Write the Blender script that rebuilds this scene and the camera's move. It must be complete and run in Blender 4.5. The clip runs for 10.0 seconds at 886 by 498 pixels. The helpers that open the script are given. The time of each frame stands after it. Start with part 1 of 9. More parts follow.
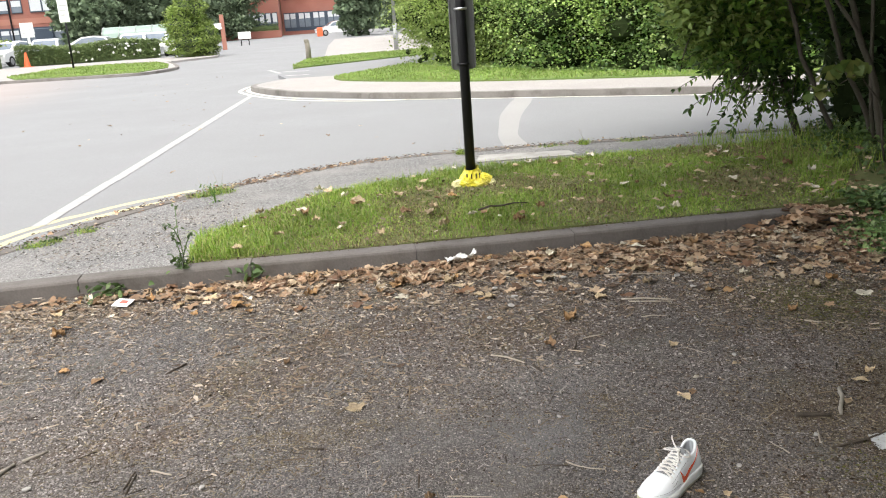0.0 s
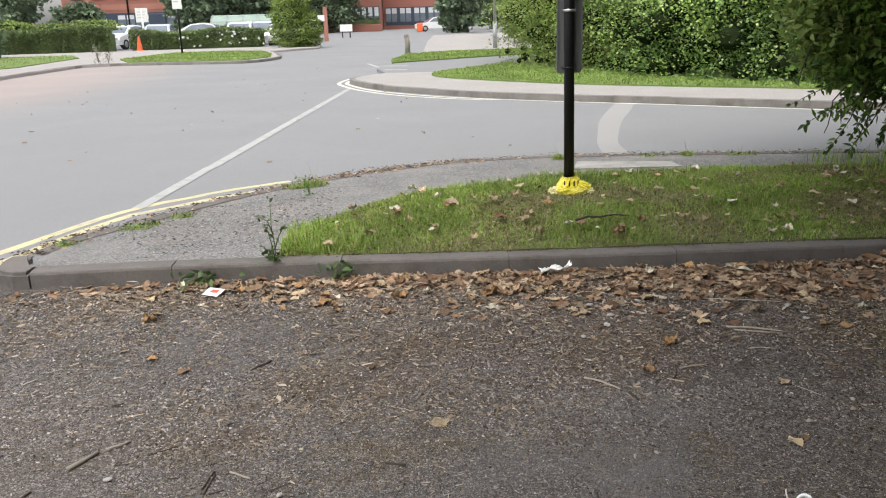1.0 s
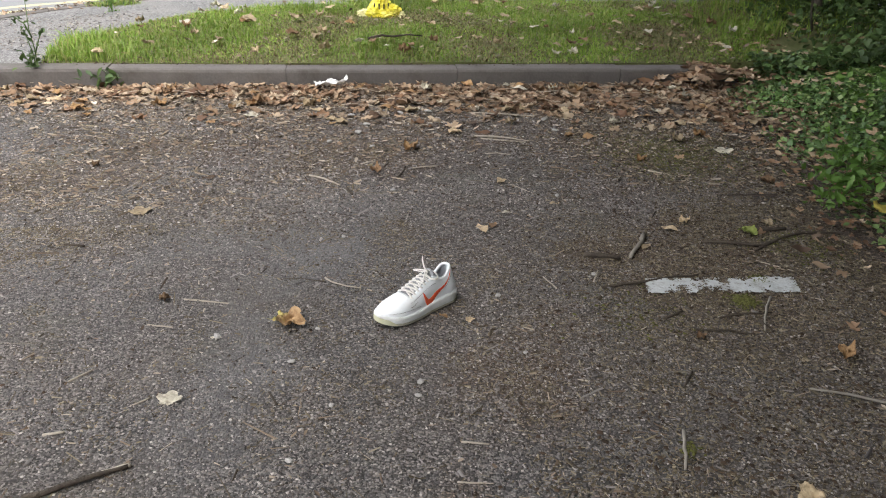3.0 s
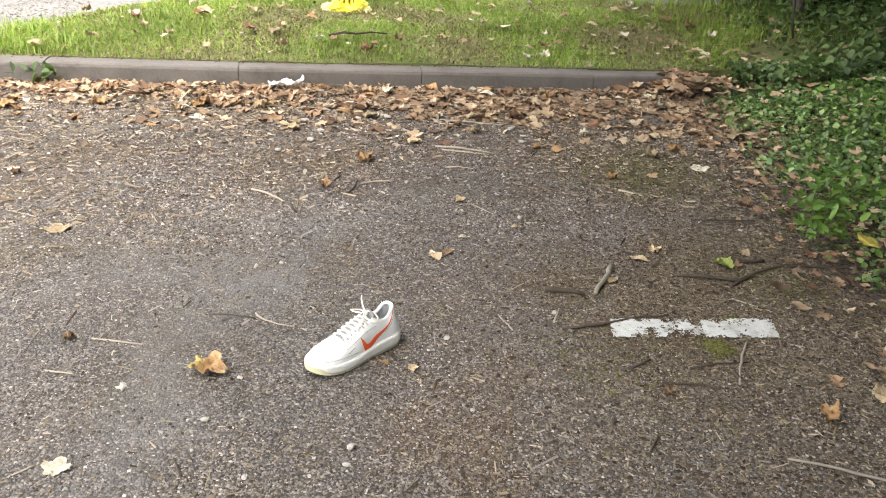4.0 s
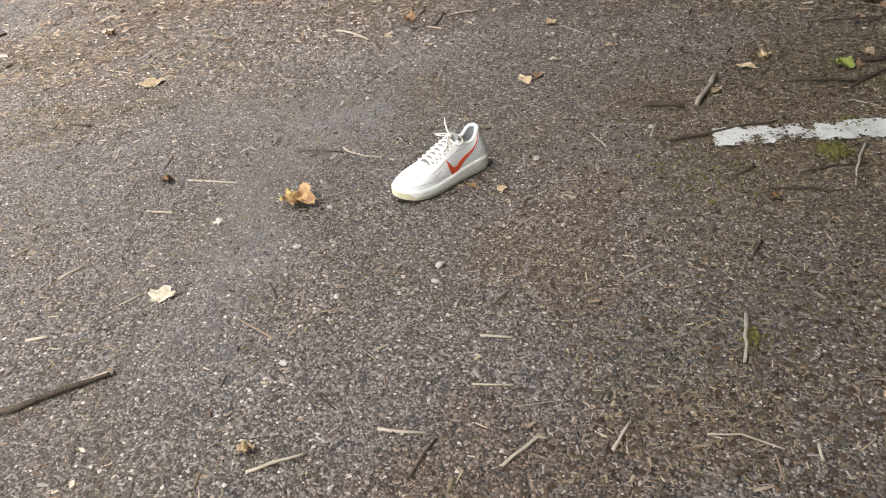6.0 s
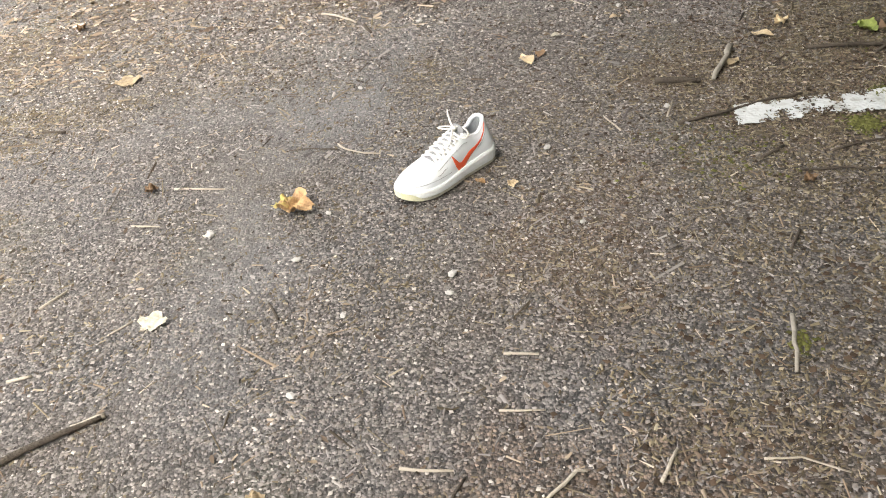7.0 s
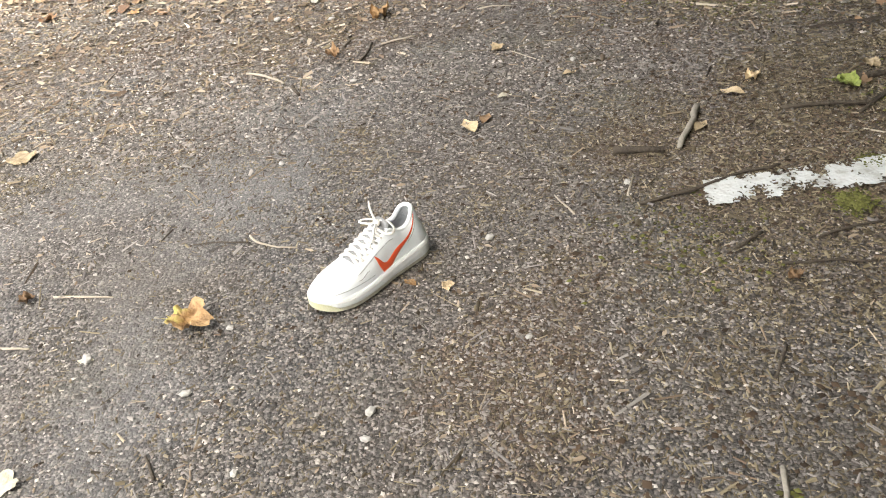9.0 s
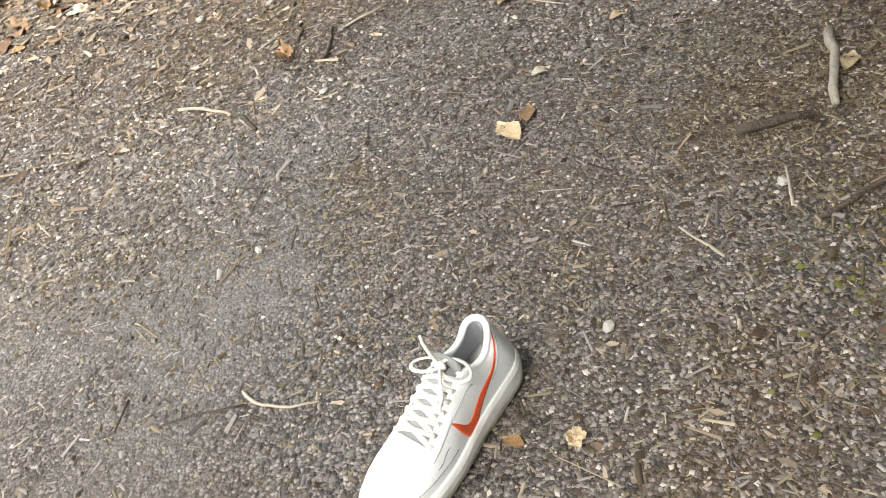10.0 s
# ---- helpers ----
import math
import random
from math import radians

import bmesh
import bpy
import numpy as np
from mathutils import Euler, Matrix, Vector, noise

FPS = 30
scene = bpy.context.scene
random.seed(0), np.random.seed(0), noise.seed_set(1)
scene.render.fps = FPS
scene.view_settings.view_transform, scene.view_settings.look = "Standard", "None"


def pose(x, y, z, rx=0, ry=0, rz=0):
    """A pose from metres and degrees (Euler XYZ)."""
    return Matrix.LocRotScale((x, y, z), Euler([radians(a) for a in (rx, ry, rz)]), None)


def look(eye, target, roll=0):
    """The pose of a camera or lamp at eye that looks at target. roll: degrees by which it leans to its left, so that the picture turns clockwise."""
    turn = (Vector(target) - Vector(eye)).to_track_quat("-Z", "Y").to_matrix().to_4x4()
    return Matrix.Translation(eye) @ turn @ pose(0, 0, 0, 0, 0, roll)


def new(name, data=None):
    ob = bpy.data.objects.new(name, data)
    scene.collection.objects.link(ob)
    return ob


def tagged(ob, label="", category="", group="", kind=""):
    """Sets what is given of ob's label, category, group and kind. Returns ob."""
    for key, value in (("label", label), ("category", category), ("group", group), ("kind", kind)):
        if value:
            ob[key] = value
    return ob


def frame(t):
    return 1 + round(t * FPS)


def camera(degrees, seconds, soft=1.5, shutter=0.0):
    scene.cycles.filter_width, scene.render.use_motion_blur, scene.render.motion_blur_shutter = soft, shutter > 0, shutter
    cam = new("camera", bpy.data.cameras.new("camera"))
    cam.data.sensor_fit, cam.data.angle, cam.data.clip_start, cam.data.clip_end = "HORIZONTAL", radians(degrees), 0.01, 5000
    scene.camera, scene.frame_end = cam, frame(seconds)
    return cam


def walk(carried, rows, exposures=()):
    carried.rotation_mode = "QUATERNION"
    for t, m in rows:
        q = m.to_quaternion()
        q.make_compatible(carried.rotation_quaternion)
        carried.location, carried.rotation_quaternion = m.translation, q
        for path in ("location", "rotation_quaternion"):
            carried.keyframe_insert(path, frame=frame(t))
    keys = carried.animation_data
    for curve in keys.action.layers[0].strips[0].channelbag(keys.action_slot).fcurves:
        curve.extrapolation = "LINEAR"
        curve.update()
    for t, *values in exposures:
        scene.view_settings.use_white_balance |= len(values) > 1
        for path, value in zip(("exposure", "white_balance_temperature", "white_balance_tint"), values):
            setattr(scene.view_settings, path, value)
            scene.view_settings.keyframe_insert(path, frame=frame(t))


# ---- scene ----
cam = camera(56.1, 10.0, soft=1.1)
PATH = [
    (0, (-0.203, 0.097, 1.341), (0.08, 2.001, 0.8), -3.8),
    (0.5, (-0.218, 0.174, 1.358), (-0.085, 2.098, 0.83), -3.4),
    (1, (-0.231, 0.245, 1.351), (-0.15, 2.171, 0.815), -1.7),
    (1.5, (-0.229, 0.26, 1.332), (-0.285, 2.178, 0.769), -2.7),
    (2, (-0.203, 0.249, 1.279), (-0.264, 2.159, 0.688), -1.8),
    (2.3, (-0.072, 0.212, 1.239), (-0.134, 2.114, 0.622), -1.9),
    (2.5, (0.105, 0.147, 1.191), (0.074, 2.039, 0.543), -1.3),
    (2.7, (0.297, 0.066, 1.118), (0.421, 1.91, 0.355), -0.4),
    (3.8, (0.546, 0.353, 1.106), (0.952, 2.097, 0.214), 3.4),
    (4, (0.569, 0.365, 1.12), (0.917, 2.134, 0.254), 3.5),
    (4.3, (0.706, 0.386, 1.185), (0.943, 2.201, 0.379), 1.0),
    (4.5, (0.732, 0.401, 1.18), (0.947, 2.219, 0.375), -1.1),
    (5, (0.749, 0.36, 1.071), (0.861, 2.11, 0.109), -5.4),
    (5.5, (0.72, 0.328, 1.009), (0.756, 1.983, -0.113), -7.3),
    (5.7, (0.686, 0.338, 1.011), (0.726, 1.982, -0.128), -6.4),
    (6.8, (0.582, 0.441, 0.995), (0.631, 2.058, -0.181), -3.5),
    (7, (0.614, 0.508, 0.993), (0.672, 2.1, -0.215), -7.6),
    (7.2, (0.639, 0.504, 0.99), (0.731, 2.113, -0.194), -6.9),
    (7.5, (0.745, 0.507, 0.994), (0.847, 2.152, -0.138), -9.8),
    (8, (0.749, 0.542, 0.968), (0.878, 2.186, -0.164), -11.3),
    (8.5, (0.764, 0.646, 0.948), (0.878, 2.281, -0.198), -8.1),
    (9, (0.753, 0.81, 0.95), (0.867, 2.429, -0.219), -8.1),
    (9.5, (0.689, 1.125, 0.927), (0.785, 2.696, -0.307), -11.6),
    (9.8, (0.731, 1.37, 0.877), (0.829, 2.904, -0.403), -18.9),
    (10, (0.749, 1.466, 0.822), (0.827, 2.965, -0.499), -22.1),
]
EXPOSURE = [(0.0, 1.5, 6700, 9), (0.4, 1.06, 6600, 9.5), (1.0, 1.03, 6600, 10), (2.5, 0.96, 6450, 10), (3.8, 2.36, 6900, 10), (4.5, 2.0, 7150, 10), (5.5, 1.9, 7000, 12), (7.0, 2.38, 7050, 9), (9.5, 2.4, 7100, 8), (10.0, 2.3, 7100, 8)]
walk(cam, [(t, look(eye, target, roll)) for t, eye, target, roll in PATH], EXPOSURE)

# ---------------------------------------------------------------- light
world = bpy.data.worlds.new("sky")
scene.world = world
world.use_nodes = True
wn = world.node_tree.nodes
wl = world.node_tree.links
SUN_AZ, SUN_EL = -150.0, 67.0
sky_tex = wn.new("ShaderNodeTexSky")
sky_tex.sky_type = 'NISHITA'
sky_tex.sun_disc = False
sky_tex.sun_elevation = radians(SUN_EL)
sky_tex.sun_rotation = radians(SUN_AZ)
sky_tex.dust_density = 3.0
sky_grey = wn.new("ShaderNodeHueSaturation")
sky_grey.inputs["Saturation"].default_value = 0.22
wl.new(sky_tex.outputs[0], sky_grey.inputs["Color"])
wl.new(sky_grey.outputs[0], wn["Background"].inputs["Color"])
wn["Background"].inputs["Strength"].default_value = 0.15

sun_data = bpy.data.lights.new("sun", 'SUN')
sun_data.energy = 0.85
sun_data.angle = radians(40)
sun_data.color = (1.0, 0.96, 0.9)
sun = new("sun", sun_data)
sun_from = Vector((math.sin(radians(SUN_AZ)) * math.cos(radians(SUN_EL)), math.cos(radians(SUN_AZ)) * math.cos(radians(SUN_EL)), math.sin(radians(SUN_EL))))
sun.matrix_world = look(sun_from * 30, (0, 0, 0))


# ---------------------------------------------------------------- materials
def link(nt, a, b):
    nt.links.new(a, b)


def material(name, c1, c2, scale=4.0, fine=60.0, rough=0.8, bump=0.3, fine_mix=0.35, metallic=0.0,
             spread=0.25, spec=0.4, stain=None, stain_scale=1.5, stain_amount=0.5, island=0.0, coat=0.0):
    """Two colours mixed by noise at two sizes, with relief; stain: a third colour in blotches; island: a change of value from piece to piece."""
    m = bpy.data.materials.new(name)
    m.use_nodes = True
    nt = m.node_tree
    N = nt.nodes
    bsdf = N["Principled BSDF"]
    tc = N.new("ShaderNodeTexCoord")
    n1 = N.new("ShaderNodeTexNoise")
    n1.inputs["Scale"].default_value = scale
    n1.inputs["Detail"].default_value = 5
    n2 = N.new("ShaderNodeTexNoise")
    n2.inputs["Scale"].default_value = fine
    n2.inputs["Detail"].default_value = 3
    link(nt, tc.outputs["Object"], n1.inputs["Vector"])
    link(nt, tc.outputs["Object"], n2.inputs["Vector"])
    mixf = N.new("ShaderNodeMix")
    mixf.inputs[0].default_value = fine_mix
    link(nt, n1.outputs["Fac"], mixf.inputs[2])
    link(nt, n2.outputs["Fac"], mixf.inputs[3])
    ramp = N.new("ShaderNodeMapRange")
    ramp.inputs[1].default_value = 0.5 - spread
    ramp.inputs[2].default_value = 0.5 + spread
    link(nt, mixf.outputs[0], ramp.inputs[0])
    mc = N.new("ShaderNodeMix")
    mc.data_type = 'RGBA'
    mc.inputs[6].default_value = (*c1, 1)
    mc.inputs[7].default_value = (*c2, 1)
    link(nt, ramp.outputs[0], mc.inputs[0])
    colour = mc.outputs[2]
    if stain:
        n3 = N.new("ShaderNodeTexNoise")
        n3.inputs["Scale"].default_value = stain_scale
        n3.inputs["Detail"].default_value = 6
        n3.inputs["Roughness"].default_value = 0.65
        link(nt, tc.outputs["Object"], n3.inputs["Vector"])
        r3 = N.new("ShaderNodeMapRange")
        r3.inputs[1].default_value = 0.48
        r3.inputs[2].default_value = 0.68
        r3.inputs[4].default_value = stain_amount
        link(nt, n3.outputs["Fac"], r3.inputs[0])
        ms = N.new("ShaderNodeMix")
        ms.data_type = 'RGBA'
        ms.inputs[7].default_value = (*stain, 1)
        link(nt, r3.outputs[0], ms.inputs[0])
        link(nt, colour, ms.inputs[6])
        colour = ms.outputs[2]
    if island:
        geo = N.new("ShaderNodeNewGeometry")
        hsv = N.new("ShaderNodeHueSaturation")
        r4 = N.new("ShaderNodeMapRange")
        r4.inputs[3].default_value = 1 - island
        r4.inputs[4].default_value = 1 + island
        link(nt, geo.outputs["Random Per Island"], r4.inputs[0])
        link(nt, r4.outputs[0], hsv.inputs["Value"])
        link(nt, colour, hsv.inputs["Color"])
        colour = hsv.outputs[0]
    link(nt, colour, bsdf.inputs["Base Color"])
    bsdf.inputs["Roughness"].default_value = rough
    bsdf.inputs["Metallic"].default_value = metallic
    bsdf.inputs["Specular IOR Level"].default_value = spec
    bsdf.inputs["Coat Weight"].default_value = coat
    if bump:
        b = N.new("ShaderNodeBump")
        b.inputs["Strength"].default_value = bump
        b.inputs["Distance"].default_value = 0.01
        link(nt, n2.outputs["Fac"], b.inputs["Height"])
        link(nt, b.outputs[0], bsdf.inputs["Normal"])
    return m


def island_material(name, colours, rough=0.6, spec=0.35, noise_scale=0.0, dark=0.5, translucent=0.0):
    """A colour for every loose piece, out of a row of colours, with patches of lighter and darker growth."""
    m = bpy.data.materials.new(name)
    m.use_nodes = True
    nt = m.node_tree
    N = nt.nodes
    bsdf = N["Principled BSDF"]
    geo = N.new("ShaderNodeNewGeometry")
    ramp = N.new("ShaderNodeValToRGB")
    els = ramp.color_ramp.elements
    while len(els) < len(colours):
        els.new(0.5)
    for i, c in enumerate(colours):
        els[i].position = i / (len(colours) - 1)
        els[i].color = (*c, 1)
    link(nt, geo.outputs["Random Per Island"], ramp.inputs[0])
    colour = ramp.outputs[0]
    if noise_scale:
        tc = N.new("ShaderNodeTexCoord")
        n1 = N.new("ShaderNodeTexNoise")
        n1.inputs["Scale"].default_value = noise_scale
        n1.inputs["Detail"].default_value = 4
        link(nt, tc.outputs["Object"], n1.inputs["Vector"])
        r1 = N.new("ShaderNodeMapRange")
        r1.inputs[1].default_value = 0.35
        r1.inputs[2].default_value = 0.65
        r1.inputs[3].default_value = dark
        r1.inputs[4].default_value = 1.25
        link(nt, n1.outputs["Fac"], r1.inputs[0])
        hsv = N.new("ShaderNodeHueSaturation")
        link(nt, r1.outputs[0], hsv.inputs["Value"])
        link(nt, colour, hsv.inputs["Color"])
        colour = hsv.outputs[0]
    link(nt, colour, bsdf.inputs["Base Color"])
    bsdf.inputs["Roughness"].default_value = rough
    bsdf.inputs["Specular IOR Level"].default_value = spec
    if translucent:
        tr = N.new("ShaderNodeBsdfTranslucent")
        link(nt, colour, tr.inputs["Color"])
        mx = N.new("ShaderNodeMixShader")
        mx.inputs[0].default_value = translucent
        link(nt, bsdf.outputs[0], mx.inputs[1])
        link(nt, tr.outputs[0], mx.inputs[2])
        link(nt, mx.outputs[0], N["Material Output"].inputs["Surface"])
    return m


def worn_asphalt(name, greys, dirt, chip_scale, dirt_scale, dirt_lo, dirt_hi, relief, rough_lo=0.55, rough_hi=0.95, moss=0.0, speckle=1.0):
    """Stone chippings in dark binder, with dirt trodden into it."""
    m = bpy.data.materials.new(name)
    m.use_nodes = True
    nt = m.node_tree
    N = nt.nodes
    bsdf = N["Principled BSDF"]
    tc = N.new("ShaderNodeTexCoord")
    warp = N.new("ShaderNodeTexNoise")
    warp.inputs["Scale"].default_value = chip_scale * 0.6
    link(nt, tc.outputs["Object"], warp.inputs["Vector"])
    add = N.new("ShaderNodeVectorMath")
    add.operation = 'MULTIPLY_ADD'
    add.inputs[1].default_value = (0.9 / chip_scale,) * 3
    link(nt, warp.outputs["Color"], add.inputs[0])
    link(nt, tc.outputs["Object"], add.inputs[2])
    vor = N.new("ShaderNodeTexVoronoi")
    vor.inputs["Scale"].default_value = chip_scale
    link(nt, add.outputs[0], vor.inputs["Vector"])
    vor2 = N.new("ShaderNodeTexVoronoi")
    vor2.inputs["Scale"].default_value = chip_scale * 2.3
    link(nt, add.outputs[0], vor2.inputs["Vector"])
    sep = N.new("ShaderNodeSeparateColor")
    link(nt, vor.outputs["Color"], sep.inputs[0])
    ramp = N.new("ShaderNodeValToRGB")
    els = ramp.color_ramp.elements
    while len(els) < len(greys):
        els.new(0.5)
    for i, (p, c) in enumerate(greys):
        els[i].position = p
        els[i].color = (*c, 1)
    link(nt, sep.outputs[0], ramp.inputs[0])
    edge = N.new("ShaderNodeMapRange")
    edge.inputs[1].default_value = 0.35
    edge.inputs[2].default_value = 0.75
    edge.inputs[3].default_value = 1.0
    edge.inputs[4].default_value = 1 - 0.55 * speckle
    link(nt, vor.outputs["Distance"], edge.inputs[0])
    hsv = N.new("ShaderNodeHueSaturation")
    link(nt, edge.outputs[0], hsv.inputs["Value"])
    link(nt, ramp.outputs[0], hsv.inputs["Color"])
    n1 = N.new("ShaderNodeTexNoise")
    n1.inputs["Scale"].default_value = dirt_scale
    n1.inputs["Detail"].default_value = 8
    n1.inputs["Roughness"].default_value = 0.62
    link(nt, tc.outputs["Object"], n1.inputs["Vector"])
    r1 = N.new("ShaderNodeMapRange")
    r1.inputs[1].default_value = dirt_lo
    r1.inputs[2].default_value = dirt_hi
    r1.inputs[4].default_value = 0.85
    link(nt, n1.outputs["Fac"], r1.inputs[0])
    n4 = N.new("ShaderNodeTexNoise")
    n4.inputs["Scale"].default_value = chip_scale * 1.1
    n4.inputs["Detail"].default_value = 3
    link(nt, tc.outputs["Object"], n4.inputs["Vector"])
    dv = N.new("ShaderNodeMapRange")
    dv.inputs[1].default_value = 0.3
    dv.inputs[2].default_value = 0.7
    dv.inputs[3].default_value = 1 - 0.7 * speckle
    dv.inputs[4].default_value = 1 + 1.1 * speckle
    link(nt, n4.outputs["Fac"], dv.inputs[0])
    dh = N.new("ShaderNodeHueSaturation")
    dh.inputs["Color"].default_value = (*dirt, 1)
    link(nt, dv.outputs[0], dh.inputs["Value"])
    mc = N.new("ShaderNodeMix")
    mc.data_type = 'RGBA'
    link(nt, r1.outputs[0], mc.inputs[0])
    link(nt, hsv.outputs[0], mc.inputs[6])
    link(nt, dh.outputs[0], mc.inputs[7])
    colour = mc.outputs[2]
    if moss:
        n5 = N.new("ShaderNodeTexNoise")
        n5.inputs["Scale"].default_value = 2.1
        n5.inputs["Detail"].default_value = 7
        n5.inputs["Roughness"].default_value = 0.7
        off = N.new("ShaderNodeVectorMath")
        off.inputs[1].default_value = (3.7, 9.1, 0)
        link(nt, tc.outputs["Object"], off.inputs[0])
        link(nt, off.outputs[0], n5.inputs["Vector"])
        r5 = N.new("ShaderNodeMapRange")
        r5.inputs[1].default_value = 0.55
        r5.inputs[2].default_value = 0.72
        r5.inputs[4].default_value = moss
        link(nt, n5.outputs["Fac"], r5.inputs[0])
        mm = N.new("ShaderNodeMix")
        mm.data_type = 'RGBA'
        mm.inputs[7].default_value = (0.075, 0.078, 0.028, 1)
        link(nt, r5.outputs[0], mm.inputs[0])
        link(nt, colour, mm.inputs[6])
        colour = mm.outputs[2]
    link(nt, colour, bsdf.inputs["Base Color"])
    rr = N.new("ShaderNodeMapRange")
    rr.inputs[1].default_value = 0.35
    rr.inputs[2].default_value = 0.6
    rr.inputs[3].default_value = rough_lo
    rr.inputs[4].default_value = rough_hi
    link(nt, n1.outputs["Fac"], rr.inputs[0])
    link(nt, rr.outputs[0], bsdf.inputs["Roughness"])
    b = N.new("ShaderNodeBump")
    b.invert = True
    b.inputs["Strength"].default_value = relief
    b.inputs["Distance"].default_value = 0.5 / chip_scale
    sm = N.new("ShaderNodeMath")
    sm.operation = 'MULTIPLY_ADD'
    sm.inputs[1].default_value = 0.45
    link(nt, vor2.outputs["Distance"], sm.inputs[0])
    link(nt, vor.outputs["Distance"], sm.inputs[2])
    link(nt, sm.outputs[0], b.inputs["Height"])
    link(nt, b.outputs[0], bsdf.inputs["Normal"])
    return m


def add_blots(m, blots):
    """Worn, soiled and light-painted places with ragged edges: (x, y, half length, half width, turn, colour, amount,
    blend).
    """
    nt = m.node_tree
    N = nt.nodes
    bsdf = N["Principled BSDF"]
    colour = bsdf.inputs["Base Color"].links[0].from_socket
    tc = N.new("ShaderNodeTexCoord")
    warp = N.new("ShaderNodeTexNoise")
    warp.inputs["Scale"].default_value = 2.6
    warp.inputs["Detail"].default_value = 9
    warp.inputs["Roughness"].default_value = 0.68
    link(nt, tc.outputs["Object"], warp.inputs["Vector"])
    moved = N.new("ShaderNodeVectorMath")
    moved.operation = 'MULTIPLY_ADD'
    moved.inputs[1].default_value = (0.9, 0.9, 0)
    link(nt, warp.outputs["Color"], moved.inputs[0])
    link(nt, tc.outputs["Object"], moved.inputs[2])
    for x, y, rx, ry, turn, c, amount, blend in blots:
        mp = N.new("ShaderNodeMapping")
        mp.vector_type = 'TEXTURE'
        mp.inputs["Location"].default_value = (x + 0.45, y + 0.45, 0)
        mp.inputs["Rotation"].default_value = (0, 0, radians(turn))
        mp.inputs["Scale"].default_value = (rx, ry, 1)
        link(nt, moved.outputs[0], mp.inputs["Vector"])
        ln = N.new("ShaderNodeVectorMath")
        ln.operation = 'LENGTH'
        link(nt, mp.outputs[0], ln.inputs[0])
        mr = N.new("ShaderNodeMapRange")
        mr.interpolation_type = 'SMOOTHSTEP'
        mr.inputs[1].default_value, mr.inputs[2].default_value = 0.45, 1.15
        mr.inputs[3].default_value, mr.inputs[4].default_value = amount, 0.0
        link(nt, ln.outputs["Value"], mr.inputs[0])
        mx = N.new("ShaderNodeMix")
        mx.data_type = 'RGBA'
        mx.blend_type = blend
        mx.inputs[7].default_value = (*c, 1)
        link(nt, mr.outputs[0], mx.inputs[0])
        link(nt, colour, mx.inputs[6])
        colour = mx.outputs[2]
    link(nt, colour, bsdf.inputs["Base Color"])
    return m


WORN = [(0.46, 2.62, 0.2, 0.42, -15), (0.2, 1.72, 0.17, 0.42, -12), (0.3, 2.15, 0.15, 0.4, -15), (0.7, 3.8, 0.2, 0.26, -10), (0.2, 2.55, 0.35, 0.2, 0)]
SOILED = [(2.0, 2.9, 0.55, 1.7, 0), (1.2, 3.75, 1.5, 0.42, -6), (0.3, 3.4, 0.9, 0.3, -10), (-0.9, 2.76, 0.22, 0.16, 0), (-0.6, 3.2, 0.5, 0.18, 12), (0.0, 4.35, 2.6, 0.26, 0), (1.6, 2.2, 0.4, 0.5, 0), (0.95, 1.8, 0.18, 0.3, -30), (0.8, 1.2, 0.5, 0.2, 10)]


def spread_of(places, x, y):
    """How much of a place's wear or soil lies at points: 0 to 1."""
    out = np.zeros(len(x))
    wob = np.array([noise.noise((a * 2.6, b * 2.6, 2.0)) + 0.5 * noise.noise((a * 8, b * 8, 2.0)) for a, b in zip(x, y)]) * 0.45
    for cx, cy, rx, ry, turn in places:
        c, s = math.cos(radians(turn)), math.sin(radians(turn))
        dx, dy = x - cx, y - cy
        d = np.hypot((dx * c + dy * s) / rx, (dy * c - dx * s) / ry) + wob
        out = np.maximum(out, np.clip((1.25 - d) / 0.75, 0, 1))
    return out


M = {}
M["car_park"] = worn_asphalt("car_park_asphalt",
    [(0.0, (0.02, 0.018, 0.0175)), (0.3, (0.055, 0.05, 0.048)), (0.6, (0.115, 0.105, 0.1)), (0.85, (0.19, 0.174, 0.165)), (1.0, (0.32, 0.29, 0.27))],
    (0.075, 0.06, 0.046), 190, 1.3, 0.45, 0.75, 1.0, 0.42, 0.8, moss=0.4)
# The last blot paints the brighter open light on the left into the colour.
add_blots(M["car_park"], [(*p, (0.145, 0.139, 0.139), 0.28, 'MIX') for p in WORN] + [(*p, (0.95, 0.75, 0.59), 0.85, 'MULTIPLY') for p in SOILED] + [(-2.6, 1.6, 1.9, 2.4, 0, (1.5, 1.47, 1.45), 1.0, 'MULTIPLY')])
M["road"] = worn_asphalt("road_asphalt",
    [(0.0, (0.208, 0.21, 0.218)), (0.5, (0.231, 0.234, 0.241)), (1.0, (0.255, 0.258, 0.264))],
    (0.217, 0.219, 0.224), 110, 0.35, 0.42, 0.7, 0.12, 0.75, 0.95, speckle=0.15)
add_blots(M["road"], [(-12.4, 21.0, 6.2, 17, 0, (0.32, 0.272, 0.255), 0.95, 'MIX')])
M["road_patch"] = worn_asphalt("trench_patch",
    [(0.0, (0.3, 0.293, 0.288)), (0.5, (0.318, 0.311, 0.305)), (1.0, (0.335, 0.328, 0.322))],
    (0.31, 0.302, 0.295), 110, 0.8, 0.42, 0.7, 0.1, 0.75, 0.95, speckle=0.15)
